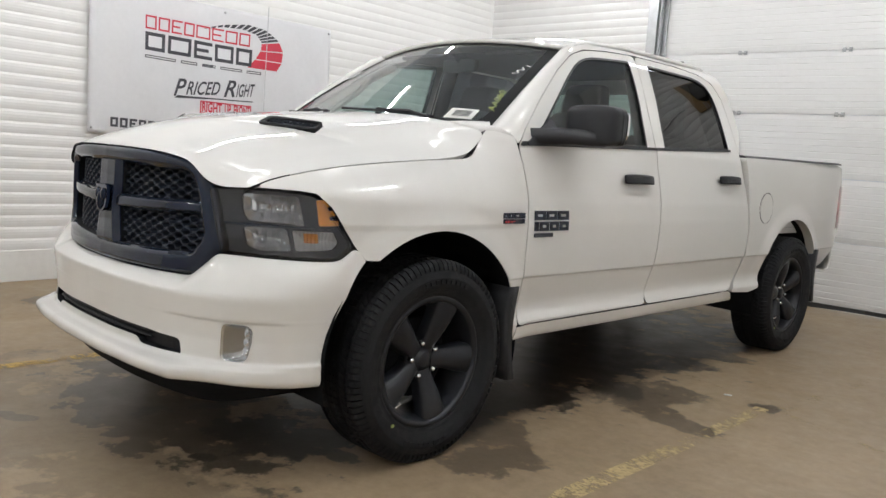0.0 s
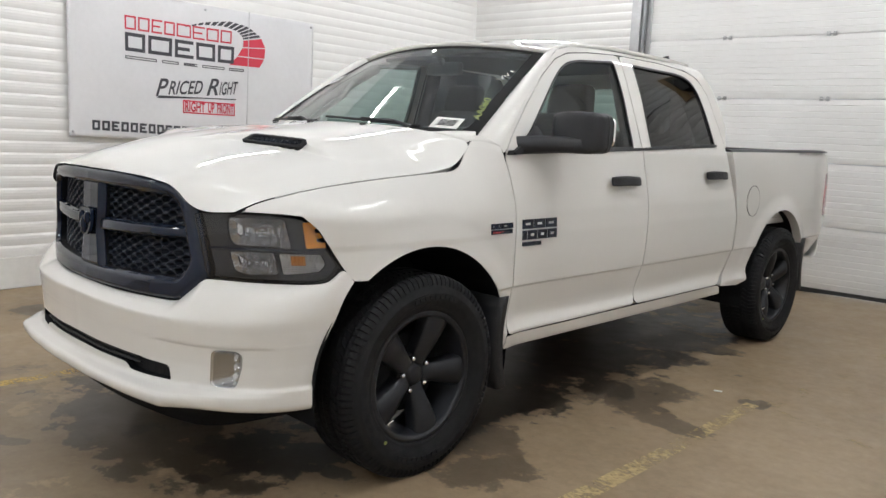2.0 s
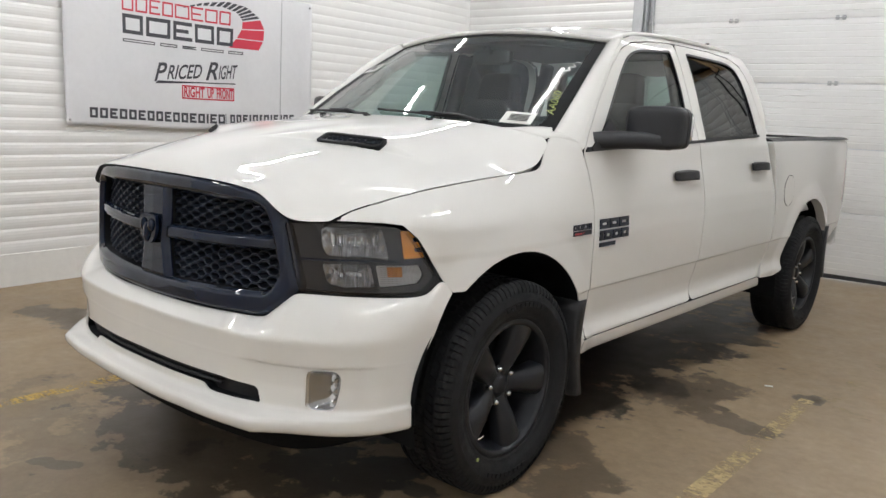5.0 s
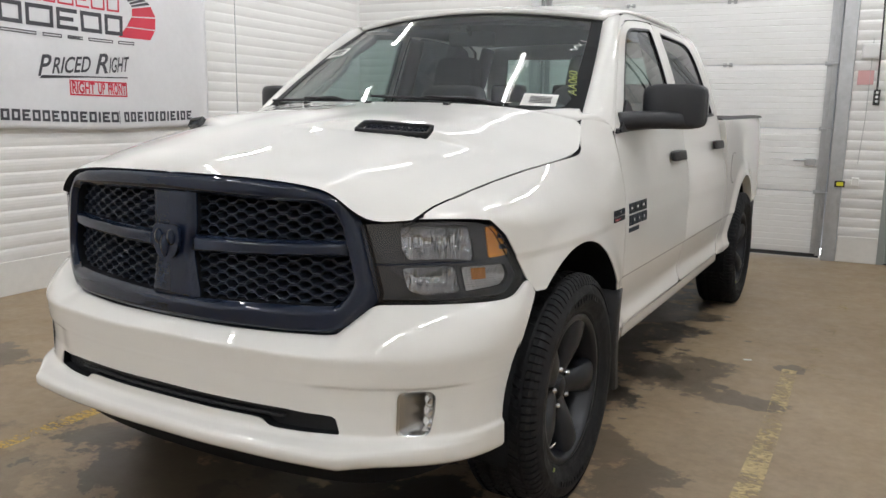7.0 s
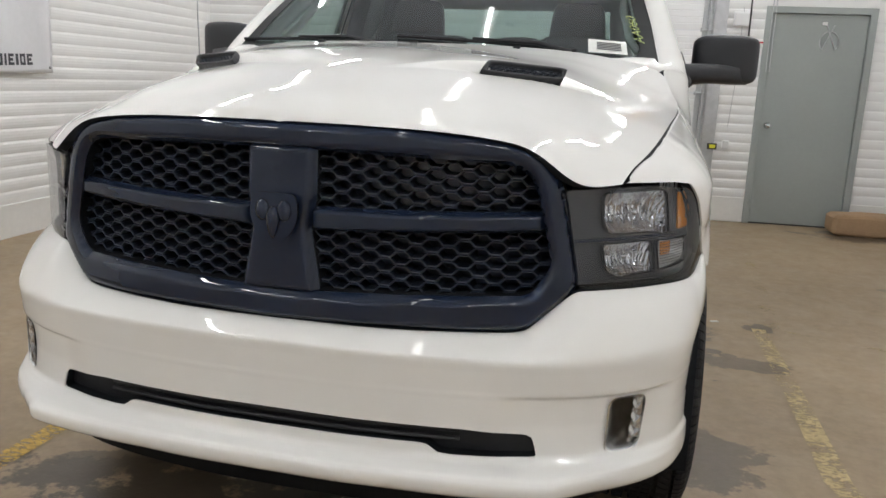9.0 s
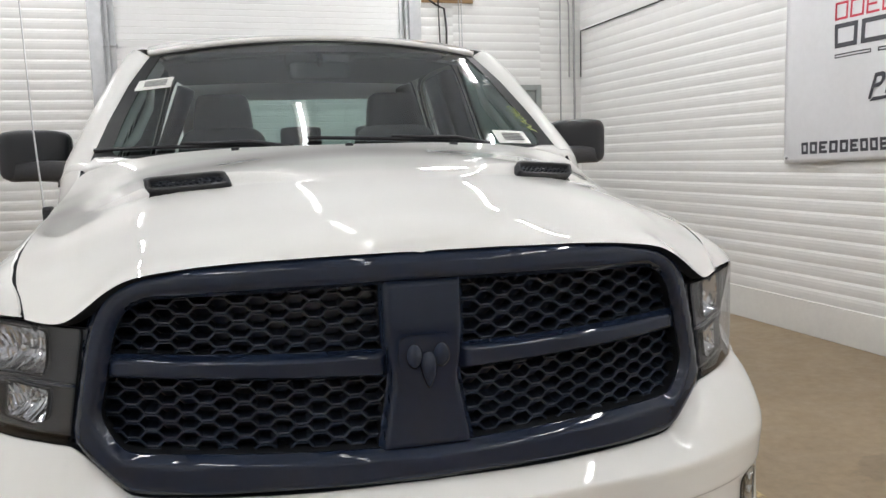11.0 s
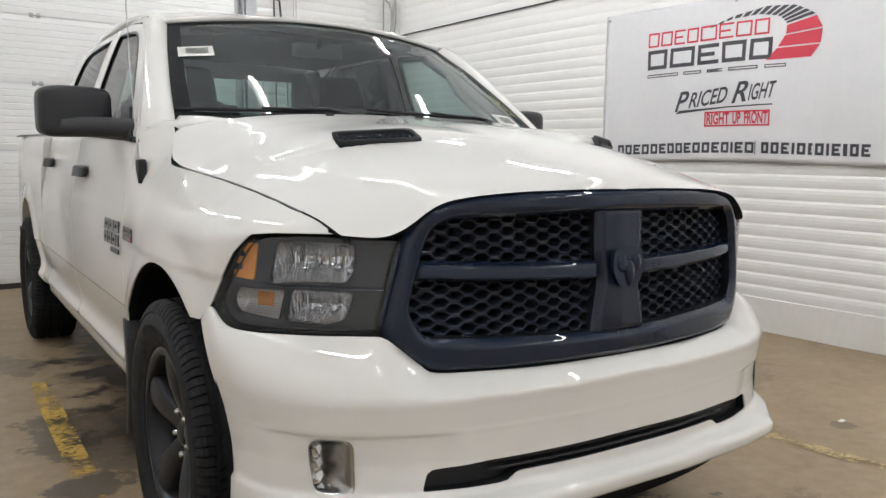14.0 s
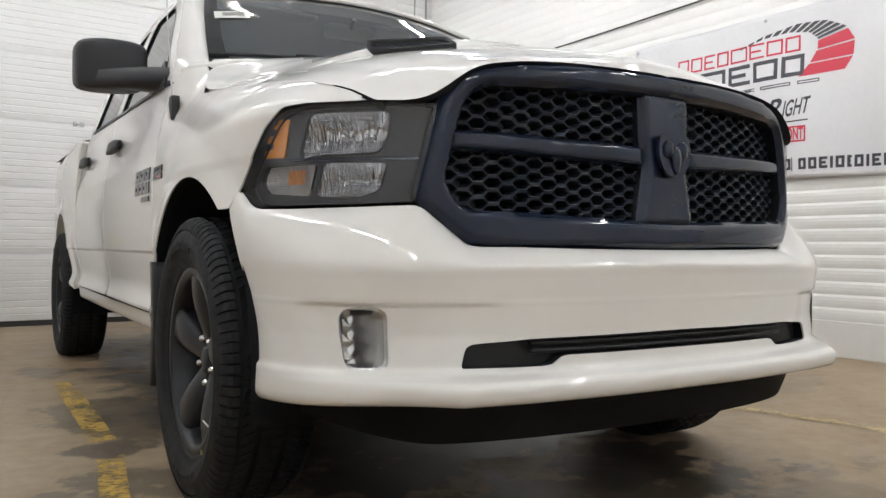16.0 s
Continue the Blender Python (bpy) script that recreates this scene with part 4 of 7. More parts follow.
def hood_point(a, w):
    """a across from -1 to 1, w from the nose to the cowl."""
    key = (round(abs(a), 6), round(w, 6))
    if key not in HOOD_CACHE:
        p = hood_patch(key[0], w)
        x, y = p.x, p.y
        p.z = hood_height(key[0], w)
        # power dome that narrows to the nose, and the swell behind each scoop
        xd = 0.22 + 0.11 * smoothstep((y + 0.85) / 0.5)
        p.z += 0.011 * (1 - smoothstep((x - xd + 0.12) / 0.24)) * smoothstep((y + 0.87) / 0.42) * (1 - smoothstep((y + 0.28) / 0.4))
        dy = y + 0.405 - (x - 0.366) * 0.595
        p.z += 0.024 * smoothstep((dy + 0.022) / 0.034) * math.exp(-(max(0.0, dy) / 0.30) ** 2) * smoothstep((x - 0.10) / 0.28) * (1 - smoothstep((x - 0.50) / 0.22))
        HOOD_CACHE[key] = p
    p = HOOD_CACHE[key].copy()
    if a < 0:
        p.x = -p.x
    return p


HB = sorted({round(v, 4) for v in list(np.linspace(0, 0.62, 46)) + list(np.linspace(0.62, 0.9, 25)) + list(np.linspace(0.9, 1, 10))})
HB = [-v for v in HB[:0:-1]] + HB
HW = [0, 0.004, 0.012, 0.025, 0.045, 0.07, 0.1] + list(np.linspace(0.13, 1.0, 96))
hood_bm = sheet([[hood_point(a, w) for a in HB] for w in HW])
def in_mouth(p):
    x = abs(p.x)
    return 0.372 < x < 0.545 and -0.030 < p.y + 0.405 - (x - 0.366) * 0.595 < 0.004


mouth_faces = [f for f in hood_bm.faces if in_mouth(f.calc_center_median())]
rimv = [e for e in hood_bm.edges if len(e.link_faces) == 1]
ext = bmesh.ops.extrude_edge_only(hood_bm, edges=rimv)
# Front rim is black, standing in for the gap's shade over the grille.
for f in [g for g in ext["geom"] if isinstance(g, bmesh.types.BMFace)]:
    f.material_index = 1 if f.calc_center_median().y < -0.6 else 0
for v in [g for g in ext["geom"] if isinstance(g, bmesh.types.BMVert)]:
    v.co += Vector((-0.02 * (1 if v.co.x > 0.2 else -1 if v.co.x < -0.2 else 0), 0.012 if v.co.y < -0.73 else -0.01, -0.006 if v.co.y < -0.73 else -0.025))
for e in rimv:
    e.smooth = False
bmesh.ops.recalc_face_normals(hood_bm, faces=hood_bm.faces[:])
bmesh.ops.delete(hood_bm, geom=mouth_faces, context="FACES")
hood = part("hood", hood_bm, M_PAINT, truck, "white hood with two black scoops", True)


def hood_z(x, y):
    """Height of the hood over a place."""
    lo, hi = 0.0, 1.0
    a = 0.5
    for _ in range(30):
        w = (lo + hi) / 2
        for _ in range(4):
            p = hood_point(a, w)
            a = max(0.0, min(1.0, a + (abs(x) - p.x) / 0.85))
        if p.y < y:
            lo = w
        else:
            hi = w
    return p.z


def scoop():
    """Frame, mesh and dark hollow of a hood scoop; the mouth faces forward."""
    c = [(0.350, -0.459, 1.309), (0.553, -0.314, 1.296), (0.556, -0.292, 1.327), (0.366, -0.405, 1.340)]
    lo_i, lo_o, hi_o, hi_i = (Vector(p) for p in c)

    def f(u, v, h=0.0):
        p = (lo_i * (1 - u) + lo_o * u) * (1 - v) + (hi_i * (1 - u) + hi_o * u) * v
        n = (lo_o - lo_i).cross(hi_i - lo_i).normalized()
        n = n if n.y < 0 else -n
        return p + n * h
    outer = rounded([(0, 0), (1, 0), (1.02, 1), (-0.02, 1)], 0.16)
    inner = rounded([(0.055, 0.2), (0.945, 0.2), (0.955, 0.86), (0.045, 0.86)], 0.14)
    fr = bmesh.new()
    n = len(outer)
    levels = [(outer, -0.02), (outer, 0.006), (inner, 0.004), (inner, -0.035)]
    rows = [[f(u, v, h) for u, v in o] for o, h in levels]
    sheet(rows, True, fr)
    bmesh.ops.recalc_face_normals(fr, faces=fr.faces[:])
    frame_ = fr
    hollow = poly_prism(inner, lambda a, b, h: f(a, b, -0.034 + h), 0.002)
    me = bmesh.new()
    for r in range(3):
        v = 0.26 + r * 0.24
        for k in range(11):
            u = 0.085 + 0.083 * (k + 0.5 * (r % 2))
            if u > 0.93:
                continue
            tube([f(u - 0.036, v, -0.006), f(u - 0.018, v + 0.11, -0.006), f(u + 0.018, v + 0.11, -0.006), f(u + 0.036, v, -0.006), f(u + 0.018, v - 0.11, -0.006), f(u - 0.018, v - 0.11, -0.006), f(u - 0.036, v, -0.006)], 0.0022, 4, me, cap=False)
    return frame_, hollow, me


sf, sh, sm = scoop()
scoops = pair("hood_scoop", sf, M_BLACK, hood, "black plastic hood scoop")
pair("scoop_hollow", sh, M_UNDER_AND_GAP, hood, smooth=False)
pair("scoop_mesh", sm, M_GRILLEMESH, hood)
# cowl panel below the windshield
part("cowl_panel", thicken(sheet([[(0.775 * a, 0.335 - 0.155 * (1 - abs(a) ** 2.2) + dy, 1.385 - 0.03 * a * a + dz) for a in np.linspace(-1, 1, 25)] for dy, dz in ((-0.03, -0.03), (0.03, -0.012), (0.10, 0.004), (0.16, 0.0))]), -0.01), M_BLACK, truck, "", True)
# painted corner between hood, fender, pillar and windshield
corner = []
for b in (0.80, 0.84, 0.88, 0.92, 0.96, 0.99):
    lo = hood_rear(b) + Vector((0, 0.005, -0.003))
    corner.append((*lo, *lo.lerp(ws_point(min(0.985, b + 0.01), 0.03, 0.008), 0.03 + 0.97 * smoothstep((b - 0.80) / 0.11))))
corner += [(0.818, 0.366, 1.355, 0.812, 0.424, 1.377), (0.855, 0.400, 1.354, 0.846, 0.427, 1.375), (0.886, 0.440, 1.345, 0.874, 0.438, 1.366), (0.909, 0.476, 1.333, 0.906, 0.470, 1.338)]
fill = []
for c in spline(corner, 4):
    lo, hi = Vector(c[:3]), Vector(c[3:])
    span = min(1.0, (hi - lo).length / 0.05)
    fill.append([lo + Vector((0, 0, -0.015))] + [lo.lerp(hi, q) + Vector((0.002, -0.002, 0.006)) * (span * math.sin(math.pi * q)) for q in (0, 0.15, 0.3, 0.5, 0.7, 0.85, 1)])
pair("cowl_corner", sheet(fill), M_PAINT)
for sx in (1, -1):
    bm = bmesh.new()
    arc = [(0.87 + 0.06 * math.cos(q), 0.115 - 0.085 * math.sin(q)) for q in np.linspace(0, math.pi / 2, 9)]
    bm.faces.new([bm.verts.new(ws_point(sx * a, t, 0.0038)) for a, t in [(0.945, 0.02)] + arc])
    bmesh.ops.recalc_face_normals(bm, faces=bm.faces[:])
    part("black_border", bm, M_FRIT, windshield)


# ---- grille ----
def grille_y(x, z, d=0.0):
    s = s_of_x(abs(x))
    return float(np.interp(s, ARC, PLAN[:, 1])) + 0.012 + (z - 0.74) * 0.035 + d


G_OUT = [(0, 1.184), (0.25, 1.183), (0.43, 1.175), (0.535, 1.157), (0.583, 1.132), (0.61, 1.09), (0.628, 1.04), (0.668, 0.845), (0.565, 0.747), (0.42, 0.742), (0, 0.738)]
G_OUT = rounded([p for p in G_OUT] + [(-x, z) for x, z in G_OUT[-2:0:-1]], 0.03)
G_IN = [(0, 1.127), (0.50, 1.116), (0.545, 1.098), (0.568, 1.055), (0.606, 0.892), (0.566, 0.826), (0, 0.806)]
G_IN = rounded([p for p in G_IN] + [(-x, z) for x, z in G_IN[-2:0:-1]], 0.025)
gx, gz = np.arange(-0.70, 0.701, 0.0085), np.arange(0.72, 1.20, 0.0085)
GA, GB = np.meshgrid(gx, gz, indexing="ij")


def raised(outer, inner, lift, width, back=0.0):
    outer, inner = np.array(outer, float), None if inner is None else np.array(inner, float)

    def f(x, z):
        e = -sdf1(outer, x, z)
        if inner is not None:
            e = min(e, sdf1(inner, x, z))
        h = lift * smoothstep(max(0.0, e) / width)
        return (x, grille_y(x, z, back) - h, z), (0, 1, 0)
    return f


grille = part("grille", cut_panel(gx, gz, np.maximum(sdf(G_OUT, GA, GB), -sdf(G_IN, GA, GB)), raised(G_OUT, G_IN, 0.020, 0.013), 0.05), M_GLOSSBLACK, truck, "gloss-black grille with crossed bars and honeycomb mesh", True)
V_BAR = [(-0.083, 1.14), (0.083, 1.14), (0.083, 1.02), (0.072, 0.94), (0.098, 0.795), (-0.098, 0.795), (-0.072, 0.94), (-0.083, 1.02)]
H_BARS = [[(s * 0.07, 0.998), (s * 0.30, 1.002), (s * 0.585, 1.012), (s * 0.592, 0.966), (s * 0.30, 0.953), (s * 0.07, 0.944)] for s in (1, -1)]
vx, vz = np.arange(-0.12, 0.121, 0.006), np.arange(0.78, 1.15, 0.008)
VA, VBm = np.meshgrid(vx, vz, indexing="ij")
part("vertical_bar", cut_panel(vx, vz, sdf(rounded(V_BAR, 0.01), VA, VBm), raised(V_BAR, None, 0.024, 0.014, 0.014), 0.05), M_GLOSSBLACK, grille, "", True)
for hb in H_BARS:
    lo, hi = min(p[0] for p in hb), max(p[0] for p in hb)
    hx, hz = np.arange(lo - 0.01, hi + 0.02, 0.012), np.arange(0.935, 1.025, 0.005)
    HA, HBm = np.meshgrid(hx, hz, indexing="ij")
    part("cross_bar", cut_panel(hx, hz, sdf(hb, HA, HBm), raised(hb, None, 0.022, 0.010, 0.016), 0.04), M_GLOSSBLACK, grille, "", True)


def honeycomb(cx0, cx1, cz0, cz1):
    """Flat-topped cells with walls."""
    bm = bmesh.new()
    P, q = 0.0695, 0.0163
    for j in range(int((cz1 - cz0) / q) + 2):
        for i in range(int((cx1 - cx0) / P) + 2):
            x, z = cx0 + i * P + (P / 2 if j % 2 else 0), cz0 + j * q
            if not (cx0 - 0.01 < x < cx1 + 0.01 and cz0 - 0.004 < z < cz1 + 0.004):
                continue
            if sdf1(G_IN, x, z) > 0.016:
                continue
            rows = []
            for a, b, h, dep in ((0.0135, 0.0285, 0.0166, 0.033), (0.0125, 0.0268, 0.0142, 0.0285), (0.0110, 0.0245, 0.0122, 0.0290), (0.0104, 0.0232, 0.0112, 0.034), (0.0100, 0.0226, 0.0108, 0.075)):
                rows.append([(x + hx_, grille_y(x + hx_, z, dep), z + hz_) for hx_, hz_ in ((-b, 0), (-a, h), (a, h), (b, 0), (a, -h), (-a, -h))])
            sheet(rows, True, bm)
    bmesh.ops.recalc_face_normals(bm, faces=bm.faces[:])
    return bm


for x0, x1 in ((0.10, 0.585), (-0.585, -0.10)):
    for z0, z1 in ((0.998, 1.118), (0.81, 0.955)):
        part("grille_mesh", honeycomb(x0, x1, z0, z1), M_GRILLEMESH, grille, "black honeycomb mesh")
back = sheet([[(x, grille_y(x, z, 0.085), z) for x in np.linspace(-0.63, 0.63, 21)] for z in (0.77, 0.95, 1.15)])
bmesh.ops.reverse_faces(back, faces=back.faces[:])
part("grille_backing", back, M_GLOSSBLACK, grille)
# badge: a shield with plain raised forms
shield = rounded([(-0.052, 1.028), (0.052, 1.028), (0.058, 0.975), (0.036, 0.930), (0, 0.918), (-0.036, 0.930), (-0.058, 0.975)], 0.02)
part("badge_shield", poly_prism(shield, lambda a, b, h: (a, grille_y(0, b) - 0.018 - h, b), 0.012), M_GLOSSBLACK, grille, "gloss-black shield badge")
for sx in (-1, 1):
    bm = bmesh.new()
    bmesh.ops.create_uvsphere(bm, u_segments=16, v_segments=10, radius=1)
    for v in bm.verts:
        v.co = Vector((sx * 0.026 + v.co.x * 0.017, grille_y(0, 0.99) - 0.031 + v.co.y * 0.012, 0.99 + v.co.z * 0.024))
    part("badge_relief", bm, M_GLOSSBLACK, grille, "", True)
bm = bmesh.new()
bmesh.ops.create_uvsphere(bm, u_segments=16, v_segments=10, radius=1)
for v in bm.verts:
    v.co = Vector((v.co.x * 0.013 * (1.2 + 0.5 * v.co.z), grille_y(0, 0.965) - 0.032 + v.co.y * 0.013, 0.963 + v.co.z * 0.036))
part("badge_relief", bm, M_GLOSSBLACK, grille, "", True)

# ---- headlamps ----
LS0, LS1 = s_of_x(0.622), s_of_y(-0.412)
lamp_xz = [(0.624, 1.066), (0.744, 1.071), (0.83, 1.071), (0.905, 1.06)]
LENS = [(s_of_x(x), z) for x, z in lamp_xz] + [(s_of_y(-0.413), 0.887), (s_of_y(-0.455), 0.838), (s_of_y(-0.50), 0.832), (s_of_x(0.80), 0.834), (s_of_x(0.668), 0.840)]
LENS_R = rounded(LENS, [0.005, 0, 0.02, 0.045, 0.012, 0.03, 0.02, 0, 0.005])


def lamp_at(d0):
    def f(s, z):
        y = float(np.interp(s, ARC, PLAN[:, 1]))
        return at(s, z, d_side(y, min(z, 0.94)) * smoothstep((y + 0.62) / 0.2) + d0)
    return f


def lamp_panel(outline, fn, rim=0.0, step=0.01, gap=0.0):
    return side_panel(outline, step=step, rim=rim, gap=gap, fn=fn)


def fz_lamp(f0, f1, z0, z1, r=0.012, slant=0.0):
    w = LS1 - LS0
    return rounded([(LS0 + w * f0, z0), (LS0 + w * f1, z0), (LS0 + w * (f1 + slant), z1), (LS0 + w * (f0 + slant), z1)], r)


def lamp_poly(points, r):
    return rounded([(LS0 + (LS1 - LS0) * f, z) for f, z in points], r)


REFL1 = lamp_poly([(0.225, 1.052), (0.60, 1.054), (0.625, 1.01), (0.655, 0.945), (0.56, 0.955), (0.27, 0.958), (0.235, 0.985)], 0.014)
REFL2 = lamp_poly([(0.235, 0.934), (0.53, 0.936), (0.57, 0.858), (0.36, 0.854), (0.27, 0.870)], 0.012)
SIGNAL = lamp_poly([(0.565, 0.933), (0.86, 0.931), (0.90, 0.895), (0.86, 0.868), (0.60, 0.858)], 0.008)
headlamp = pair("headlamp", side_panel(LENS_R, [REFL1, REFL2, SIGNAL], step=0.008, rim=-0.012, gap=0.006, fn=lamp_at(0.034)), M_LAMPBLACK, None, "smoked headlamp with chrome reflectors and amber signal")


def bowl(outline, d0, depth, flutes=0.0, n=26, facet=0.0):
    """A hollow with upright flutes or small tilted mirrors."""
    outline = np.array(outline, float)
    us = np.linspace(min(p[0] for p in outline), max(p[0] for p in outline), n * 2)
    vs = np.linspace(min(p[1] for p in outline), max(p[1] for p in outline), n)
    A, B = np.meshgrid(us, vs, indexing="ij")
    rng = random.Random(7)
    tilt = {(i, j): (rng.uniform(-1, 1), rng.uniform(-1, 1)) for i in range(60) for j in range(12)}

    def f(s, z):
        e = -sdf1(outline, s, z)
        h = depth * (1 - (1 - min(1.0, max(0.0, e) / 0.045)) ** 2)
        if facet:
            i = (s - us[0]) / 0.0068
            ta, tb = tilt[int(i), int((z - vs[0]) / 0.045)]
            q = i % 1 - 0.5
            h += facet * (0.0068 * (ta * 1.3 * q + 3.2 * q * q) + tb * 0.3 * ((z - vs[0]) % 0.045 - 0.0225)) * smoothstep((i - 5.0) / 0.6)
        return lamp_at(d0 + h + flutes * abs(math.sin(s * 210)))(s, z)
    return cut_panel(us, vs, sdf(outline, A, B), f, 0)


pair("reflector", bowl(REFL1, 0.034, 0.045, 0.0, 70, 1.0), M_REFLECTOR, headlamp, "fluted chrome main reflector", False)
pair("reflector", bowl(REFL2, 0.034, 0.040, 0.0, 56, 1.0), M_REFLECTOR, headlamp, "chrome lower reflector", False)
pair("signal_housing", bowl(SIGNAL, 0.034, 0.026, 0.003, 30), M_SATINSILVER, headlamp, "satin reflector round the signal")
bulbs = []
for f, z, r in ((0.46, 1.0, 0.011), (0.42, 0.895, 0.009)):
    p, w = lamp_at(0.055)(LS0 + (LS1 - LS0) * f, z)
    bm = bmesh.new()
    bmesh.ops.create_uvsphere(bm, u_segments=14, v_segments=9, radius=r)
    for v in bm.verts:
        v.co += Vector(p)
    pair("bulb", bm, M_DULLCHROME, headlamp)
pair("turn_signal", bowl(fz_lamp(0.655, 0.76, 0.888, 0.926, 0.006, -0.01), 0.044, 0.004, 0.002), M_AMBER, headlamp, "amber turn signal")
for rz in np.linspace(0.872, 0.926, 9):
    rib = lamp_panel(fz_lamp(0.585 + 0.1 * max(0.0, 0.885 - rz), 0.885, rz - 0.0014, rz + 0.0014, 0.001), lamp_at(0.031), rim=0.004, step=0.006)
    pair("lens_rib", rib, M_RIBGLASS, headlamp)
AM = [(LS0 + (LS1 - LS0) * f, z) for f, z in ((0.755, 0.952), (0.90, 0.955), (0.893, 0.973), (0.83, 0.975), (0.825, 0.987), (0.883, 0.992), (0.876, 1.008), (0.815, 1.008), (0.81, 1.022), (0.868, 1.028), (0.856, 1.046), (0.725, 1.044))]
pair("amber_reflector", side_panel(AM, step=0.005, rim=0.006, gap=0, fn=lamp_at(0.030)), M_AMBER, headlamp, "notched amber side reflector")
pair("divider", lamp_panel(fz_lamp(0.0, 0.72, 0.941, 0.949, 0.003), lamp_at(0.029), rim=0.008, step=0.006), M_GLOSSBLACK, headlamp)
pair("lens_cover", lamp_panel(LENS_R, lamp_at(0.0), rim=0.012, gap=0.002), M_LAMPGLASS, headlamp, "clear headlamp cover")

# ---- front bumper ----
BP = spline([(0, -0.972), (0.2, -0.967), (0.4, -0.945), (0.55, -0.915), (0.66, -0.878), (0.76, -0.824), (0.84, -0.758), (0.90, -0.676), (0.933, -0.59), (0.95, -0.50), (0.959, -0.42), (0.966, -0.34), (0.97, -0.25)])
BARC = np.concatenate([[0], np.cumsum(np.hypot(*np.diff(BP, axis=0).T))])
TE = spline([(0, -0.922, 0.738), (0.25, -0.912, 0.739), (0.45, -0.874, 0.742), (0.548, -0.838, 0.744), (0.58, -0.823, 0.764), (0.62, -0.803, 0.80), (0.660, -0.786, 0.832), (0.70, -0.757, 0.834), (0.80, -0.665, 0.830), (0.90, -0.545, 0.828), (0.938, -0.463, 0.834), (0.957, -0.408, 0.874), (0.968, -0.366, 0.832)], 30)
TARC = np.concatenate([[0], np.cumsum(np.linalg.norm(np.diff(TE[:, :2], axis=0), axis=1))])


def bp(t, z, off):
    ye = -math.sqrt(max(0.01, 0.522 ** 2 - (z - 0.42) ** 2)) if z < 0.8 else -0.36
    smax = float(np.interp(ye, BP[:, 1], BARC))
    s = t * smax
    x, y = np.interp(s, BARC, BP[:, 0]), np.interp(s, BARC, BP[:, 1])
    x2, y2 = np.interp(s + 0.01, BARC, BP[:, 0]), np.interp(s + 0.01, BARC, BP[:, 1])
    L = math.hypot(x2 - x, y2 - y) or 1
    nx, ny = (y2 - y) / L, -(x2 - x) / L
    if t == 0:
        nx, ny = 0.0, -1.0
    return Vector((x + nx * off, y + ny * off, z))


def te(t):
    s = t * TARC[-1]
    return Vector([np.interp(s, TARC, TE[:, i]) for i in range(3)])


def lip_out(t):
    x = bp(t, 0.45, 0).x
    return float(np.interp(x, [0, 0.3, 0.55, 0.625, 0.66, 0.72, 0.85, 0.93], [0.046, 0.05, 0.066, 0.075, 0.058, 0.04, 0.02, 0.006]))


KNOTS = {}


def bumper_knots(t):
    if t in KNOTS:
        return KNOTS[t]
    zc = 0.703 - 0.01 * t
    lo = lip_out(t)
    xx = bp(t, 0.55, 0).x
    ins = -0.010 * smoothstep((xx - 0.50) / 0.10) * (1 - smoothstep((xx - 0.86) / 0.05))
    crease = bp(t, zc, 0.006)
    top = te(t)
    zb = 0.0 - 0.02 * smoothstep((t - 0.6) / 0.4)
    up = Vector((0.5 * t, -0.55, 0.8))
    shelf = [top.lerp(crease, k) + up * (0.003 + 0.013 * smoothstep((t - 0.45) / 0.3)) * 4 * k * (1 - k) for k in (0.0, 0.06, 0.18, 0.34, 0.5, 0.66, 0.8, 0.9)]
    face = bp(t, zc - 0.022, 0.002)
    hard = 0.85 - 0.35 * smoothstep((t - 0.55) / 0.3)
    turn = []
    for k in (0.25, 0.5, 0.75):
        mid = (shelf[-1] + face) / 2
        apex = mid.lerp(crease + (crease - mid) * 0.5, hard)
        turn.append(shelf[-1] * (1 - k) ** 2 + apex * 2 * k * (1 - k) + face * k * k)
    line = list(zip((0.0, 0.012, 0.04, 0.08, 0.12, 0.16, 0.195, 0.22, 0.235, 0.25, 0.265, 0.28), shelf + turn + [face]))
    knots = line + [(0.42, bp(t, 0.628, -0.002)), (0.434, bp(t, 0.619, -0.002 + ins * 0.2)), (0.45, bp(t, 0.610, -0.003 + ins)), (0.58, bp(t, 0.545, -0.006 + ins)), (0.70, bp(t, 0.475, -0.004 + ins * 0.6)),
                    (0.74, bp(t, 0.463, 0.004)), (0.80, bp(t, 0.452 + zb * 0.5, lo * 0.85)), (0.84, bp(t, 0.441 + zb, lo)), (0.90, bp(t, 0.416 + zb, lo)), (0.925, bp(t, 0.404 + zb, lo - 0.012)), (1.0, bp(t, 0.406 + zb, lo - 0.10))]
    KNOTS[t] = knots
    return knots


def bumper_point(a, v):
    """a across from -1 to 1, v down from 0 at the top edge to 1."""
    knots = bumper_knots(round(abs(a), 6))
    for (v0, p0), (v1, p1) in zip(knots, knots[1:]):
        if v <= v1:
            p = p0.lerp(p1, (v - v0) / (v1 - v0))
            break
    if a < 0:
        p.x = -p.x
    return p


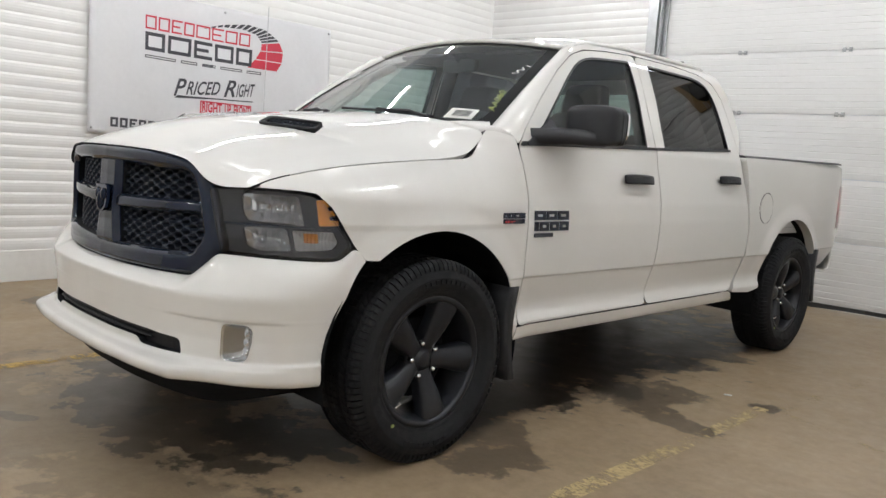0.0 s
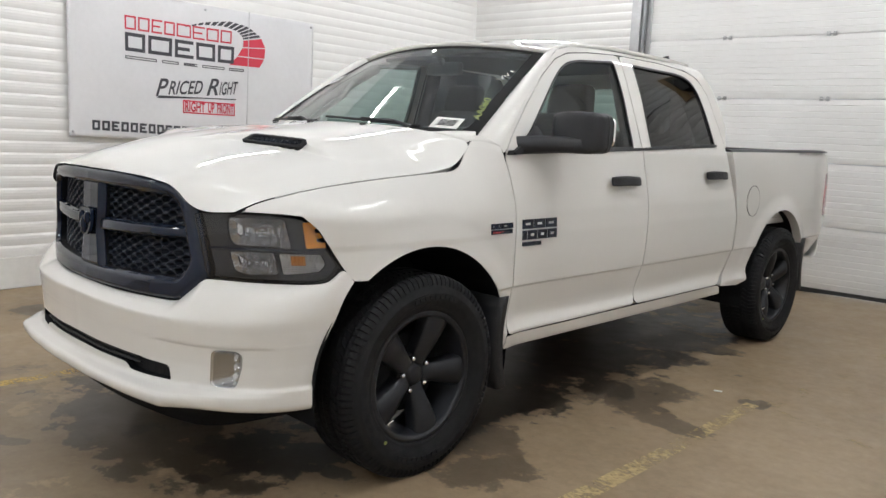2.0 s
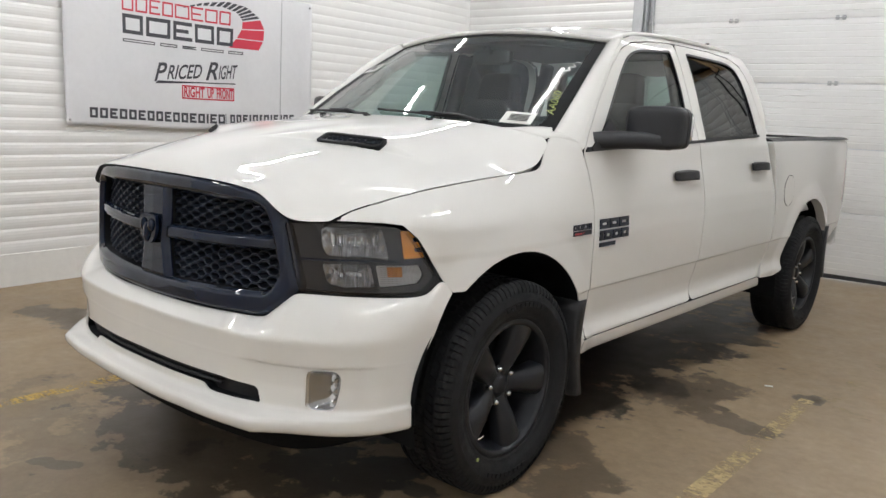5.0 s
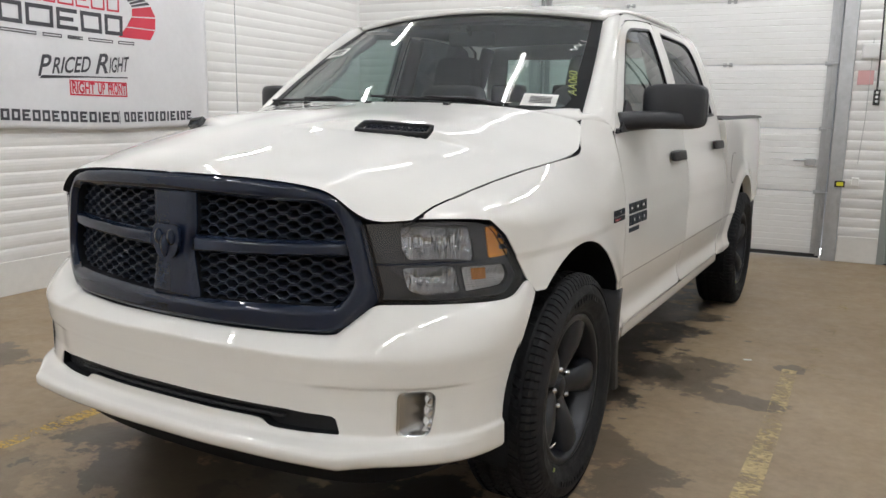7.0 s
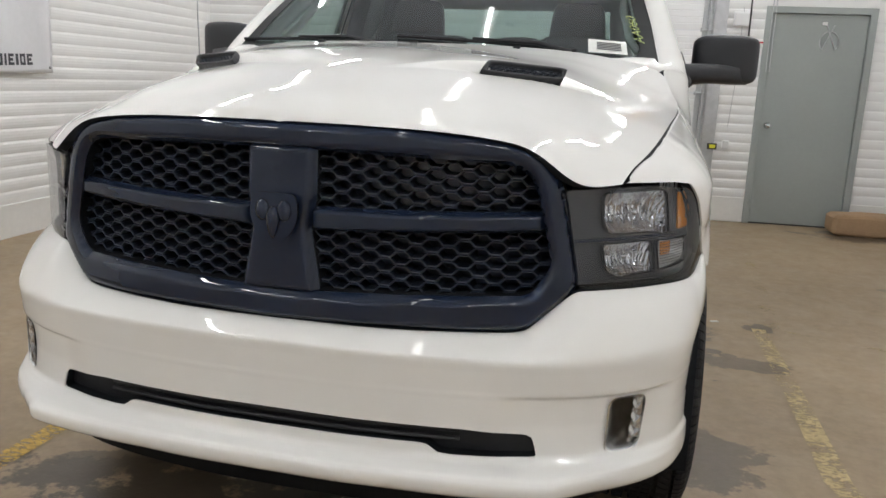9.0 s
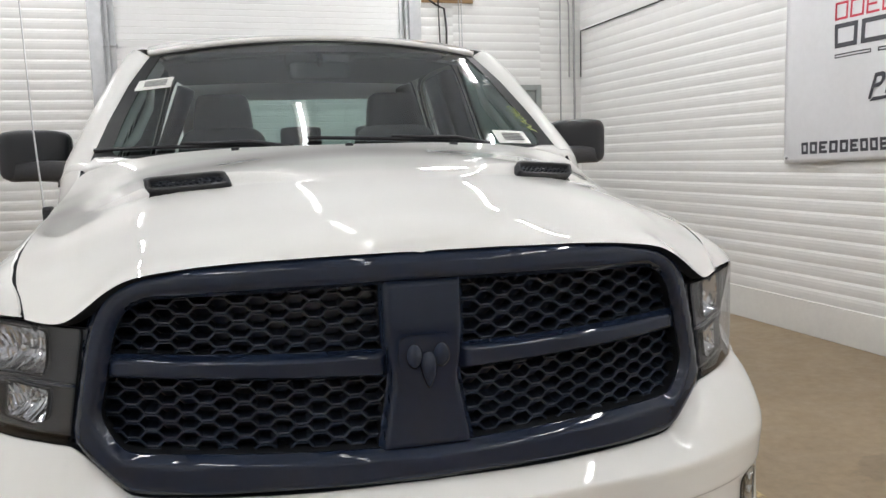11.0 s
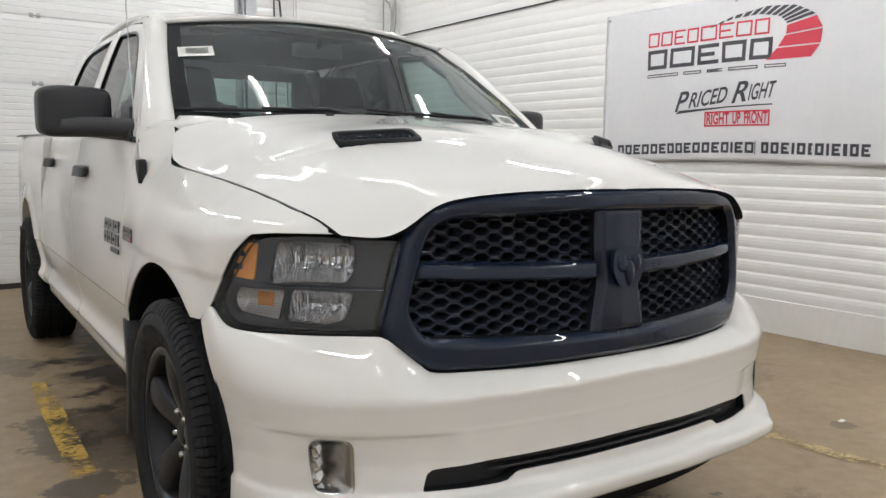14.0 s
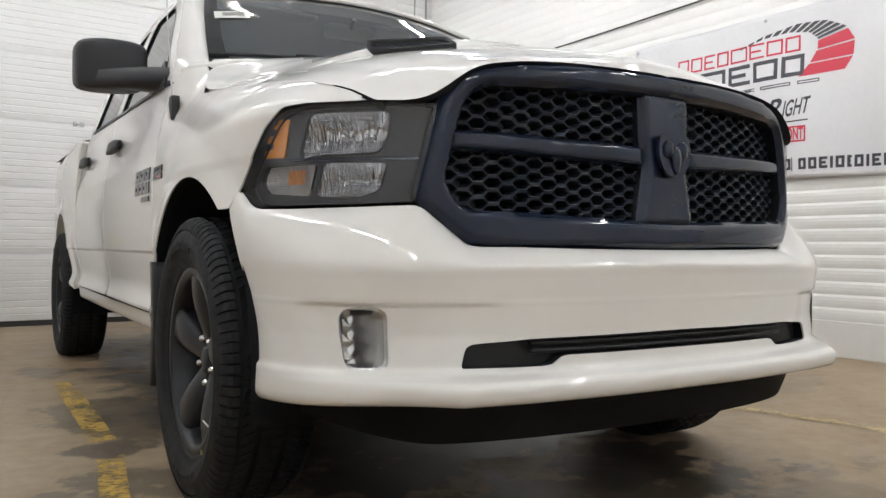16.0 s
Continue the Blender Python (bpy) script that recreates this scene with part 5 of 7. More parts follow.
bu = np.linspace(-1, 1, 181)
bv = np.array(sorted({round(float(q), 4) for q in [0, 0.012, 0.04, 0.08, 0.12, 0.16, 0.195, 0.22, 0.235, 0.25, 0.265, 0.28, 0.42, 0.434, 0.45, 0.84, 0.925] + list(np.linspace(0.28, 0.84, 42)) + list(np.linspace(0.84, 1, 8))}))
SLOT = [(0, 0.541), (0.45, 0.537), (0.555, 0.530), (0.585, 0.527), (0.598, 0.519), (0.608, 0.484), (0.608, 0.475), (0.42, 0.475), (0.394, 0.478), (0.372, 0.494), (0.355, 0.497), (0, 0.498)]
SLOT = [p for p in SLOT] + [(-x, z) for x, z in SLOT[-2:0:-1]]
FOG = rounded([(0.757, 0.604), (0.836, 0.604), (0.826, 0.476), (0.754, 0.476)], 0.024)
FOGM = [(-x, z) for x, z in FOG]
PX, PZ = np.zeros((len(bu), len(bv))), np.zeros((len(bu), len(bv)))
for i, a in enumerate(bu):
    for j, v in enumerate(bv):
        p = bumper_point(a, v)
        PX[i, j], PZ[i, j] = p.x, p.z
BF = np.full(PX.shape, -1.0)
for hole in (SLOT, FOG, FOGM):
    sd = -sdf(hole, PX, PZ)
    sd[:, bv < 0.4] = -1
    sd[:, bv > 0.8] = -1
    BF = np.maximum(BF, sd)
bumper = part("front_bumper", cut_panel(bu, bv, BF, lambda a, v: (bumper_point(a, v), (0, 1, 0) if abs(a) < 0.86 else (-math.copysign(1, a), 0, 0)), 0.035, flip=True), M_PAINT, truck, "white front bumper with lower lip", True)
# black insert in the slot, with two bars
ins = sheet([[(x, float(np.interp(abs(x), BP[:, 0], BP[:, 1])) + 0.045, z) for x in np.linspace(-0.66, 0.66, 31)] for z in (0.465, 0.51, 0.555)])
part("slot_insert", ins, M_BLACK, bumper, "black lower intake insert")
for z, dp in ((0.526, 0.026), (0.508, 0.022)):
    part("slot_bar", tube([(x, float(np.interp(abs(x), BP[:, 0], BP[:, 1])) + dp, z) for x in np.linspace(-0.44, 0.44, 21)], 0.0055, 8), M_BLACK, bumper, "", True)


def fog_lamp():
    def f(x, z, d):
        return Vector((x + 0.25 * d, float(np.interp(x, BP[:, 0], BP[:, 1])) + 0.012 + d, z))
    fo = FOG
    cx = sum(p[0] for p in fo) / len(fo)
    cz = sum(p[1] for p in fo) / len(fo)
    rows = [[f(cx + (x - cx) * k, cz + (z - cz) * k, d) for x, z in fo] for k, d in ((1.06, 0.0), (0.98, 0.004), (0.93, 0.03), (0.80, 0.055), (0.5, 0.066), (0.02, 0.07))]
    pocket = sheet(rows, True)
    outer = bmesh.new()
    # mirror facets on the outer half, stepped
    for k in range(7):
        z0, z1 = 0.484 + k * 0.0165, 0.484 + (k + 1) * 0.0165
        tilt = 0.006 * (1 if k % 2 else -1)
        sheet([[f(0.797 + 0.001 * k, z0, 0.030 + tilt), f(0.812, z0, 0.020 - tilt), f(0.827, z0, 0.008)], [f(0.797 + 0.001 * k, z1, 0.030 - tilt), f(0.812, z1, 0.020 + tilt), f(0.829, z1, 0.008)]], bm=outer)
    glass = bmesh.new()
    vs = [glass.verts.new(f(cx + (x - cx) * 0.97, cz + (z - cz) * 0.97, 0.006)) for x, z in fo]
    glass.faces.new(vs)
    return pocket, outer, glass


fp, fo_, fg = fog_lamp()
fog = pair("fog_lamp", fp, M_DULLCHROME, None, "recessed fog lamp with chrome reflector")
pair("facet_reflector", fo_, M_CHROME, fog, smooth=False)
pair("fog_glass", fg, M_FOGLENS, fog, smooth=False)
# air dam under the bumper
dam = []
for z, off in ((0.412, -0.05), (0.36, -0.075), (0.29, -0.10), (0.282, -0.13)):
    row = []
    for a in np.linspace(-0.97, 0.97, 49):
        p = bp(abs(a), 0.45, off)
        zz = z + (0.05 * smoothstep((abs(a) - 0.55) / 0.4) if z < 0.4 else 0)
        row.append((math.copysign(p.x, a), p.y, zz))
    dam.append(row)
part("air_dam", thicken(sheet(dam[::-1]), 0.012), M_UNDER_AND_GAP, truck, "black lower air dam", True)

# ---- wheels ----
TR, RR = 0.413, 0.262


def wheel(name_pos, side, y, phase):
    """Black five-spoke wheel with its tyre; side +1 is the truck's left."""
    cx = 0.862

    def place(bm):
        for v in bm.verts:
            v.co = Vector((side * (cx + v.co.x), y + v.co.y, 0.408 + v.co.z))
            if v.co.z < 0.004:
                v.co.z = 0.004
        if side < 0:
            bmesh.ops.reverse_faces(bm, faces=bm.faces[:])
        return bm
    rim_prof = [(0.262, -0.12), (0.25, -0.115), (0.235, -0.10), (0.225, -0.05), (0.222, 0.02), (0.232, 0.065), (0.243, 0.095), (0.246, 0.107), (0.254, 0.112), (0.266, 0.112), (0.272, 0.106), (0.272, 0.092)]
    rim = part("wheel", place(lathe(rim_prof[::-1], 72)), M_RIM, truck, "matte-black five-spoke wheel with all-terrain tyre", True)
    prof = [(0.250, 0.098), (0.266, 0.106), (0.276, 0.115), (0.282, 0.117), (0.288, 0.117), (0.30, 0.126), (0.318, 0.1325), (0.34, 0.1365), (0.347, 0.138), (0.349, 0.1365), (0.362, 0.136), (0.376, 0.128), (0.388, 0.120), (0.395, 0.110), (0.398, 0.100), (0.399, 0.094)]
    tread = [(0.399, 0.089), (0.399, 0.083), (0.404, 0.079), (0.404, 0.045), (0.399, 0.041), (0.399, 0.032), (0.405, 0.028)]
    full = prof + tread + [(r, -a) for r, a in tread[::-1]] + [(r, -a) for r, a in prof[::-1]]
    ty = lathe(full[::-1], 96)
    tyre = part("tyre", place(ty), M_RUBBER, rim, "black tyre with ribbed tread", True)
    ty = bmesh.new()
    for sd in (1, -1):
        for k in range(96):
            a0 = 2 * math.pi * k / 96
            da = 2 * math.pi / 96 * 0.39
            pts = []
            for (r, ax) in ((0.4135, 0.090), (0.4105, 0.107), (0.402, 0.1185), (0.389, 0.1265), (0.376, 0.131)):
                pts.append((r + 0.0025, ax + 0.0005))
            rows = [[(sd * ax, r * math.cos(a), r * math.sin(a)) for r, ax in pts] for a in (a0 - da, a0 + da)]
            low = [[(sd * (ax - 0.006), (r - 0.010) * math.cos(a), (r - 0.010) * math.sin(a)) for r, ax in pts] for a in (a0 - da * 1.06, a0 + da * 1.06)]
            sheet([low[0], rows[0], rows[1], low[1]] if sd > 0 else [low[1], rows[1], rows[0], low[0]], bm=ty)
        for k in range(88):
            a0 = 2 * math.pi * (k + 0.3) / 88
            da = 2 * math.pi / 88 * 0.42
            rows = []
            for a in (a0 - da, a0 + da):
                rows.append([(sd * ax, 0.4165 * math.cos(a + (ax - 0.06) * 1.2), 0.4165 * math.sin(a + (ax - 0.06) * 1.2)) for ax in (0.046, 0.078)])
            low = [[(p[0], p[1] * 0.985, p[2] * 0.985) for p in r] for r in rows]
            sheet([low[0], rows[0], rows[1], low[1]] if sd > 0 else [low[1], rows[1], rows[0], low[0]], bm=ty)
            rows = []
            for a in (a0 - da, a0 + da):
                rows.append([(sd * ax, 0.4168 * math.cos(a + 0.05), 0.4168 * math.sin(a + 0.05)) for ax in (0.003, 0.027)])
            low = [[(p[0], p[1] * 0.985, p[2] * 0.985) for p in r] for r in rows]
            sheet([low[0], rows[0], rows[1], low[1]] if sd > 0 else [low[1], rows[1], rows[0], low[0]], bm=ty)
    tagged(part("tread", place(ty), M_RUBBER, tyre), kind="stuff")
    # raised sidewall arcs in place of lettering
    for k in range(2):
        tx = bmesh.new()
        for i in range(9):
            a0 = math.pi * k + 1.1 + i * 0.085
            sheet([[(0.1375, r * math.cos(a), r * math.sin(a)) for a in (a0, a0 + 0.03, a0 + 0.06)] for r in (0.322, 0.338)], bm=tx)
        thicken(tx, 0.003)
        part("sidewall_marking", place(tx), M_RUBBER, rim)
    for k in range(5):
        a = math.radians(phase + 72 * k)
        rows = []
        for r, hw, xo, cr in ((0.045, 0.036, 0.058, 0.004), (0.075, 0.037, 0.066, 0.006), (0.11, 0.041, 0.076, 0.009), (0.15, 0.048, 0.086, 0.012), (0.19, 0.055, 0.092, 0.013), (0.222, 0.060, 0.096, 0.010), (0.246, 0.062, 0.098, 0.006)):
            row = []
            for q, lx in ((-1.12, -0.055), (-1.04, -0.012), (-0.86, -0.001), (-0.5, cr * 0.75), (0, cr), (0.5, cr * 0.75), (0.86, -0.001), (1.04, -0.012), (1.12, -0.055)):
                yy, zz = r * math.cos(a) - q * hw * math.sin(a), r * math.sin(a) + q * hw * math.cos(a)
                L = math.hypot(yy, zz)
                if L > 0.249:
                    yy, zz = yy * 0.249 / L, zz * 0.249 / L
                row.append((xo + lx, yy, zz))
            rows.append(row)
        sp = sheet(rows)
        bmesh.ops.recalc_face_normals(sp, faces=sp.faces[:])
        part("spoke", place(sp), M_RIM, rim, "", True)
        an = math.radians(phase + 36 + 72 * k)
        nut = lathe([(0.0125, 0.03), (0.0125, 0.062), (0.0105, 0.071), (0.006, 0.076), (0.0, 0.077)][::-1], 8)
        for v in nut.verts:
            v.co += Vector((0, 0.069 * math.cos(an), 0.069 * math.sin(an)))
        part("lug_nut", place(nut), M_DULLCHROME, rim, "chrome lug nut", True)
    hub = lathe([(0.0, 0.074), (0.03, 0.073), (0.036, 0.069), (0.038, 0.06), (0.08, 0.052), (0.086, 0.046), (0.088, 0.0)], 40)
    part("centre_cap", place(hub), M_RIM, rim, "", True)
    disc = lathe([(0.0, 0.012), (0.16, 0.012), (0.165, 0.008), (0.165, -0.012)], 48)
    part("brake_disc", place(disc), M_UNDER_AND_GAP, rim, "", True)
    vs = tube([(0.100, 0.235 * math.cos(3.9), 0.235 * math.sin(3.9)), (0.112, 0.212 * math.cos(3.9), 0.212 * math.sin(3.9))], 0.004, 8)
    part("valve_stem", place(vs), M_CHROME, rim)
    dot = poly_prism([(0.0075 * math.cos(q), 0.0075 * math.sin(q)) for q in np.linspace(0, 2 * math.pi, 13)[:-1]], lambda u, v, h: (0.130 + h, 0.302 * math.cos(3.95) + u, 0.302 * math.sin(3.95) + v), 0.003)
    part("yellow_dot", place(dot), M_CHALK, rim)
    return rim


wheel("fl", 1, 0.0, -5)
wheel("fr", -1, 0.0, 20)
wheel("rl", 1, 3.569, 28)
wheel("rr", -1, 3.569, 40)


# wheel housings and underbody
def housing(cy, r, x0, x1):
    pts = [(cy + r * math.cos(a), 0.425 + r * math.sin(a)) for a in np.linspace(math.radians(-12), math.radians(192), 30)]
    bm = sheet([[(x, y, z) for y, z in pts] for x in (x0, x1)])
    bm.faces.new([bm.verts.new((x0, y, z)) for y, z in pts])
    bmesh.ops.recalc_face_normals(bm, faces=bm.faces[:])
    return bm


pair("wheel_housing", housing(0.0, 0.53, 0.45, 0.962), M_UNDER_AND_GAP, smooth=False)
pair("wheel_housing", housing(3.555, 0.54, 0.5, 0.955), M_UNDER_AND_GAP, smooth=False)
fr = bmesh.new()
for s in (1, -1):
    box((s * 0.42 - 0.04, -0.7, 0.46), (s * 0.42 + 0.04, 4.5, 0.60), 0.01, bm=fr)
for y in (-0.6, 0.9, 2.2, 3.1, 4.3):
    box((-0.42, y - 0.04, 0.47), (0.42, y + 0.04, 0.57), bm=fr)
frame_ob = part("chassis_frame", fr, M_UNDER_AND_GAP, truck)
part("floor_pan", box((-0.90, 0.55, 0.52), (0.90, 2.75, 0.60), 0.02), M_UNDER_AND_GAP, truck)
part("engine_bay", box((-0.44, -0.80, 0.45), (0.44, 0.55, 1.02), 0.05), M_UNDER_AND_GAP, truck)
part("front_axle", tube([(-0.75, 0, 0.40), (-0.3, 0, 0.37), (0.3, 0, 0.37), (0.75, 0, 0.40)], 0.045, 10), M_UNDER_AND_GAP, truck)
ax = tube([(-0.75, 3.569, 0.40), (0.75, 3.569, 0.40)], 0.05, 10)
bmesh.ops.create_uvsphere(ax, u_segments=16, v_segments=10, radius=0.15, matrix=Matrix.Translation((0, 3.569, 0.40)))
part("rear_axle", ax, M_UNDER_AND_GAP, truck)
part("spare_tyre", (lambda b: ([setattr(v, "co", Vector((v.co.y, 4.2 + v.co.z * 0.9, 0.52 + v.co.x))) for v in b.verts], b)[1])(lathe([(0.2, 0.1), (0.36, 0.1), (0.37, 0.0), (0.36, -0.1), (0.2, -0.1), (0.0, -0.09)], 32)), M_UNDER_AND_GAP, truck)
part("exhaust_pipe", tube([(-0.5, 1.0, 0.40), (-0.5, 3.0, 0.40), (-0.65, 3.4, 0.5), (-0.65, 4.2, 0.42), (-0.72, 4.45, 0.40)], 0.035, 10), M_UNDER_AND_GAP, truck)


# ---- mud flaps ----
def flap_sheet(yb, yt, z0, z1, x0, x1):
    """Curved guard behind a wheel."""
    rows = []
    for k in range(9):
        t = k / 8
        z = z0 + (z1 - z0) * t
        y = yb + (yt - yb) * t + 0.03 * math.sin(math.pi * t) * -1
        rows.append([(x0, y + 0.01, z), (x0 + (x1 - x0) * 0.5, y, z), (x1 - 0.012, y, z), (x1, y + 0.012, z), (x1, y + 0.055, z)])
    return thicken(sheet(rows), 0.008)


pair("mud_flap", flap_sheet(0.448, 0.438, 0.265, 0.685, 0.72, 0.992), M_BLACK, None, "black moulded mud flap")
pair("mud_flap", flap_sheet(4.035, 4.02, 0.32, 0.72, 0.72, 0.975), M_BLACK, None, "black moulded mud flap")


# ---- mirrors, handles, badges ----
def superbox(c, h, e=0.35, n=10):
    """A softened block."""
    bm = bmesh.new()
    bmesh.ops.create_cube(bm, size=2)
    bmesh.ops.subdivide_edges(bm, edges=bm.edges[:], cuts=n, use_grid_fill=True)
    for v in bm.verts:
        p = v.co
        m = max(abs(p.x), abs(p.y), abs(p.z))
        r = (abs(p.x) ** 7 + abs(p.y) ** 7 + abs(p.z) ** 7) ** (1 / 7)
        k = m / r if r else 1
        v.co = Vector((c[0] + p.x * k * h[0], c[1] + p.y * k * h[1], c[2] + p.z * k * h[2]))
    return bm


mh = superbox((1.069, 0.845, 1.410), (0.125, 0.085, 0.089))
for v in mh.verts:
    t = (v.co.x - 0.967) / 0.236
    v.co.z += 0.012 * (v.co.z - 1.418) / 0.08 * (0.3 - (t - 0.5) ** 2 * 2)
    v.co.y += 0.05 * (t - 0.5) + (0.03 if v.co.y < 0.845 else 0) * (abs(t - 0.5) * 2) ** 2
    if v.co.y > 0.9:
        v.co.y = 0.9 + (v.co.y - 0.9) * 0.3
mirror = pair("side_mirror", mh, M_MIRRORCASE, door_front, "large black side mirror")
arm = sheet([[Vector((0.885 + 0.30 * t, 0.66 + 0.17 * t + yy * (0.10 - 0.095 * t), zc_ + zz * (0.040 - 0.010 * t))) for yy, zz in ((-1, -0.8), (-1.05, 0), (-0.9, 0.9), (0, 1.05), (0.9, 0.9), (1, 0), (0.9, -0.9), (0, -1.05))] for t, zc_ in ((0.0, 1.343), (0.12, 1.346), (0.24, 1.349), (0.36, 1.352), (0.5, 1.353), (0.65, 1.352), (0.80, 1.350), (0.9, 1.350))], True)
bmesh.ops.holes_fill(arm, edges=[e for e in arm.edges if len(e.link_faces) == 1])
bmesh.ops.recalc_face_normals(arm, faces=arm.faces[:])
pair("mirror_arm", arm, M_MIRRORCASE, mirror)
pair("mirror_base", side_panel(rounded(yz([(0.515, 1.300), (0.79, 1.310), (0.80, 1.345), (0.74, 1.44), (0.60, 1.345)]), 0.02), step=0.012, rim=0.02, gap=0, fn=inset_at(-0.012)), M_MIRRORCASE, mirror)
mg = superbox((1.09, 0.935, 1.418), (0.10, 0.006, 0.066), n=4)
pair("mirror_glass", mg, M_CHROME, mirror)


def handle(y0, y1, z):
    b = superbox(((0.0), (y0 + y1) / 2, z), (0.019, (y1 - y0) / 2, 0.024), n=8)
    for v in b.verts:
        t = (v.co.y - y0) / (y1 - y0)
        p, w = body_at(s_of_y(v.co.y), v.co.z)
        v.co.x = p[0] + 0.020 + v.co.x * (1 - 0.6 * (2 * abs(t - 0.5)) ** 4)
        v.co.z += 0.004 * math.sin(t * math.pi)
    return b


for (y0, y1, z), par in (((1.30, 1.575, 1.176), door_front), ((2.36, 2.635, 1.200), door_rear)):
    pair("door_handle", handle(y0, y1, z), M_BLACK, par, "black door handle")


def on_side(y0, z0, w, h, lift=0.004, slant=0.0, bm=None):
    """A raised block on the left side of the body."""
    bm = bm or bmesh.new()
    o = [(y0, z0), (y0 + w, z0), (y0 + w + slant, z0 + h), (y0 + slant, z0 + h)]
    poly_prism(o, lambda a, b, q: Vector(body_at(s_of_y(a), b)[0]) + Vector((0.001 + q, 0, 0)), lift, bm)
    return bm


def marks(y0, z0, widths, h, gap, frame_w=0.0):
    bm = bmesh.new()
    y = y0
    for w in widths:
        if frame_w:
            on_side(y, z0, w, frame_w, bm=bm)
            on_side(y, z0 + h - frame_w, w, frame_w, bm=bm)
            on_side(y, z0 + frame_w, frame_w * 1.2, h - 2 * frame_w, bm=bm)
            on_side(y + w - frame_w * 1.2, z0 + frame_w, frame_w * 1.2, h - 2 * frame_w, bm=bm)
        else:
            on_side(y, z0, w, h, bm=bm)
        y += w + gap
    return bm


pair("door_badge", marks(0.578, 0.975, (0.078, 0.078, 0.082), 0.042, 0.007, 0.0155), M_GLOSSBLACK, door_front, "row of black badge shapes", False)
pair("door_badge", marks(0.578, 0.926, (0.03, 0.066, 0.066, 0.066), 0.042, 0.008, 0.0148), M_GLOSSBLACK, door_front, "row of black badge shapes", False)
pair("door_badge", marks(0.580, 0.898, (0.135,), 0.018, 0.0), M_GLOSSBLACK, door_front, "thin black badge strip", False)
pair("fender_badge", marks(0.362, 0.984, (0.032, 0.032, 0.046, 0.022), 0.024, 0.005, 0.0085), M_GLOSSBLACK, None, "row of small black badge shapes", False)
pair("fender_badge", marks(0.364, 0.962, (0.142,), 0.019, 0.0), M_GLOSSBLACK, None, "small black badge strip", False)
pair("badge_marks", marks(0.372, 0.966, (0.010, 0.02, 0.014, 0.014, 0.02, 0.014), 0.009, 0.005), M_REDPAINT, None, "small red badge marks", False)
# antenna on the right fender
an = superbox((-0.938, 0.385, 1.215), (0.014, 0.026, 0.026), n=4)
for v in an.verts:
    if v.co.z < 1.21:
        v.co.y = 0.385 + (v.co.y - 0.385) * 0.35 - 0.012
        v.co.z -= 0.03
antenna = part("antenna_base", an, M_BLACK, truck, "black antenna foot on the right fender")
part("antenna_mast", tube([(-0.947, 0.372, 1.235), (-0.962, 0.385, 1.5), (-0.975, 0.40, 2.02)], [0.0035, 0.0025, 0.002], 8), M_STEEL, antenna, "thin steel mast")
fin = bmesh.new()
poly_prism([(2.34, 0.0), (2.54, 0.0), (2.525, 0.03), (2.50, 0.062), (2.47, 0.056), (2.42, 0.024)], lambda a, b, h: (0.549 + (h - 0.015) * (1 - b * 9), a, 1.872 + b), 0.03, fin)
part("roof_antenna", fin, M_BLACK, roof, "small black shark-fin antenna")

# wipers
for px, t in ((0.52, 1), (-0.18, 1)):
    pts = [ws_point(a, tt, 0.02) for a, tt in ((px / 0.82 * 1.0, -0.02), (px / 0.82 - 0.30, 0.055), (px / 0.82 - 0.62, 0.085))]
    w = part("wiper_arm", tube([pts[0], pts[0].lerp(pts[1], 0.5) + Vector((0, -0.005, 0.012)), pts[1], pts[1].lerp(pts[2], 0.4)], [0.010, 0.008, 0.006, 0.005], 8), M_BLACK, windshield, "black wiper arm")
    blade = [ws_point(px / 0.82 + 0.02 - 0.80 * k / 10, 0.035 + 0.05 * k / 10, 0.010) for k in range(11)]
    part("wiper_blade", tube(blade, 0.0065, 6), M_BLACK, w)
# washer nozzle on the hood
for x in (0.35, -0.35, 0.0):
    p = hood_point(x / 0.85, 0.955)
    part("washer_nozzle", box((p.x - 0.012, p.y - 0.01, p.z - 0.004), (p.x + 0.012, p.y + 0.014, p.z + 0.008), 0.003), M_BLACK, hood)


# stickers and marker writing on the windshield
def on_glass(a, t, lift=0.006):
    return ws_point(a, t, lift)


def glass_patch(a0, a1, t0, t1, lift, n=6):
    return sheet([[on_glass(a0 + (a1 - a0) * i / n, t0 + (t1 - t0) * j / 3, lift) for i in range(n + 1)] for j in range(4)])


for a0, a1, t0, t1 in ((0.705, 0.872, 0.042, 0.15), (-0.952, -0.775, 0.578, 0.672)):
    st = part("windshield_sticker", thicken(glass_patch(a0, a1, t0, t1, 0.006), 0.0015), M_STICKER, windshield, "white paper sticker with printed lines")
    for k in range(5):
        tt = t0 + (t1 - t0) * (0.22 + 0.12 * k)
        part("printed_line", glass_patch(a0 + (a1 - a0) * 0.22, a1 - (a1 - a0) * 0.15, tt, tt + (t1 - t0) * 0.06, 0.0085, 3), M_INK, st)


def glass_word(text, a0, t0, h, run, material, lean=-0.03):
    """Marker writing that climbs the glass."""
    bm, x0, x1 = lettering(text, 1.0, 0.15)
    for v in bm.verts:
        k, q = (v.co.x - x0) / (x1 - x0), v.co.y
        v.co = on_glass(a0 + lean * k - h * q, t0 + run * k, 0.007)
    return part("marker_writing", bm, material, windshield, "hand-written marker characters")


glass_word("AA060", 0.955, 0.15, 0.062, 0.235, M_CHALK)
glass_word("W1", 0.89, 0.58, 0.06, 0.12, M_CHALKW, 0.05)

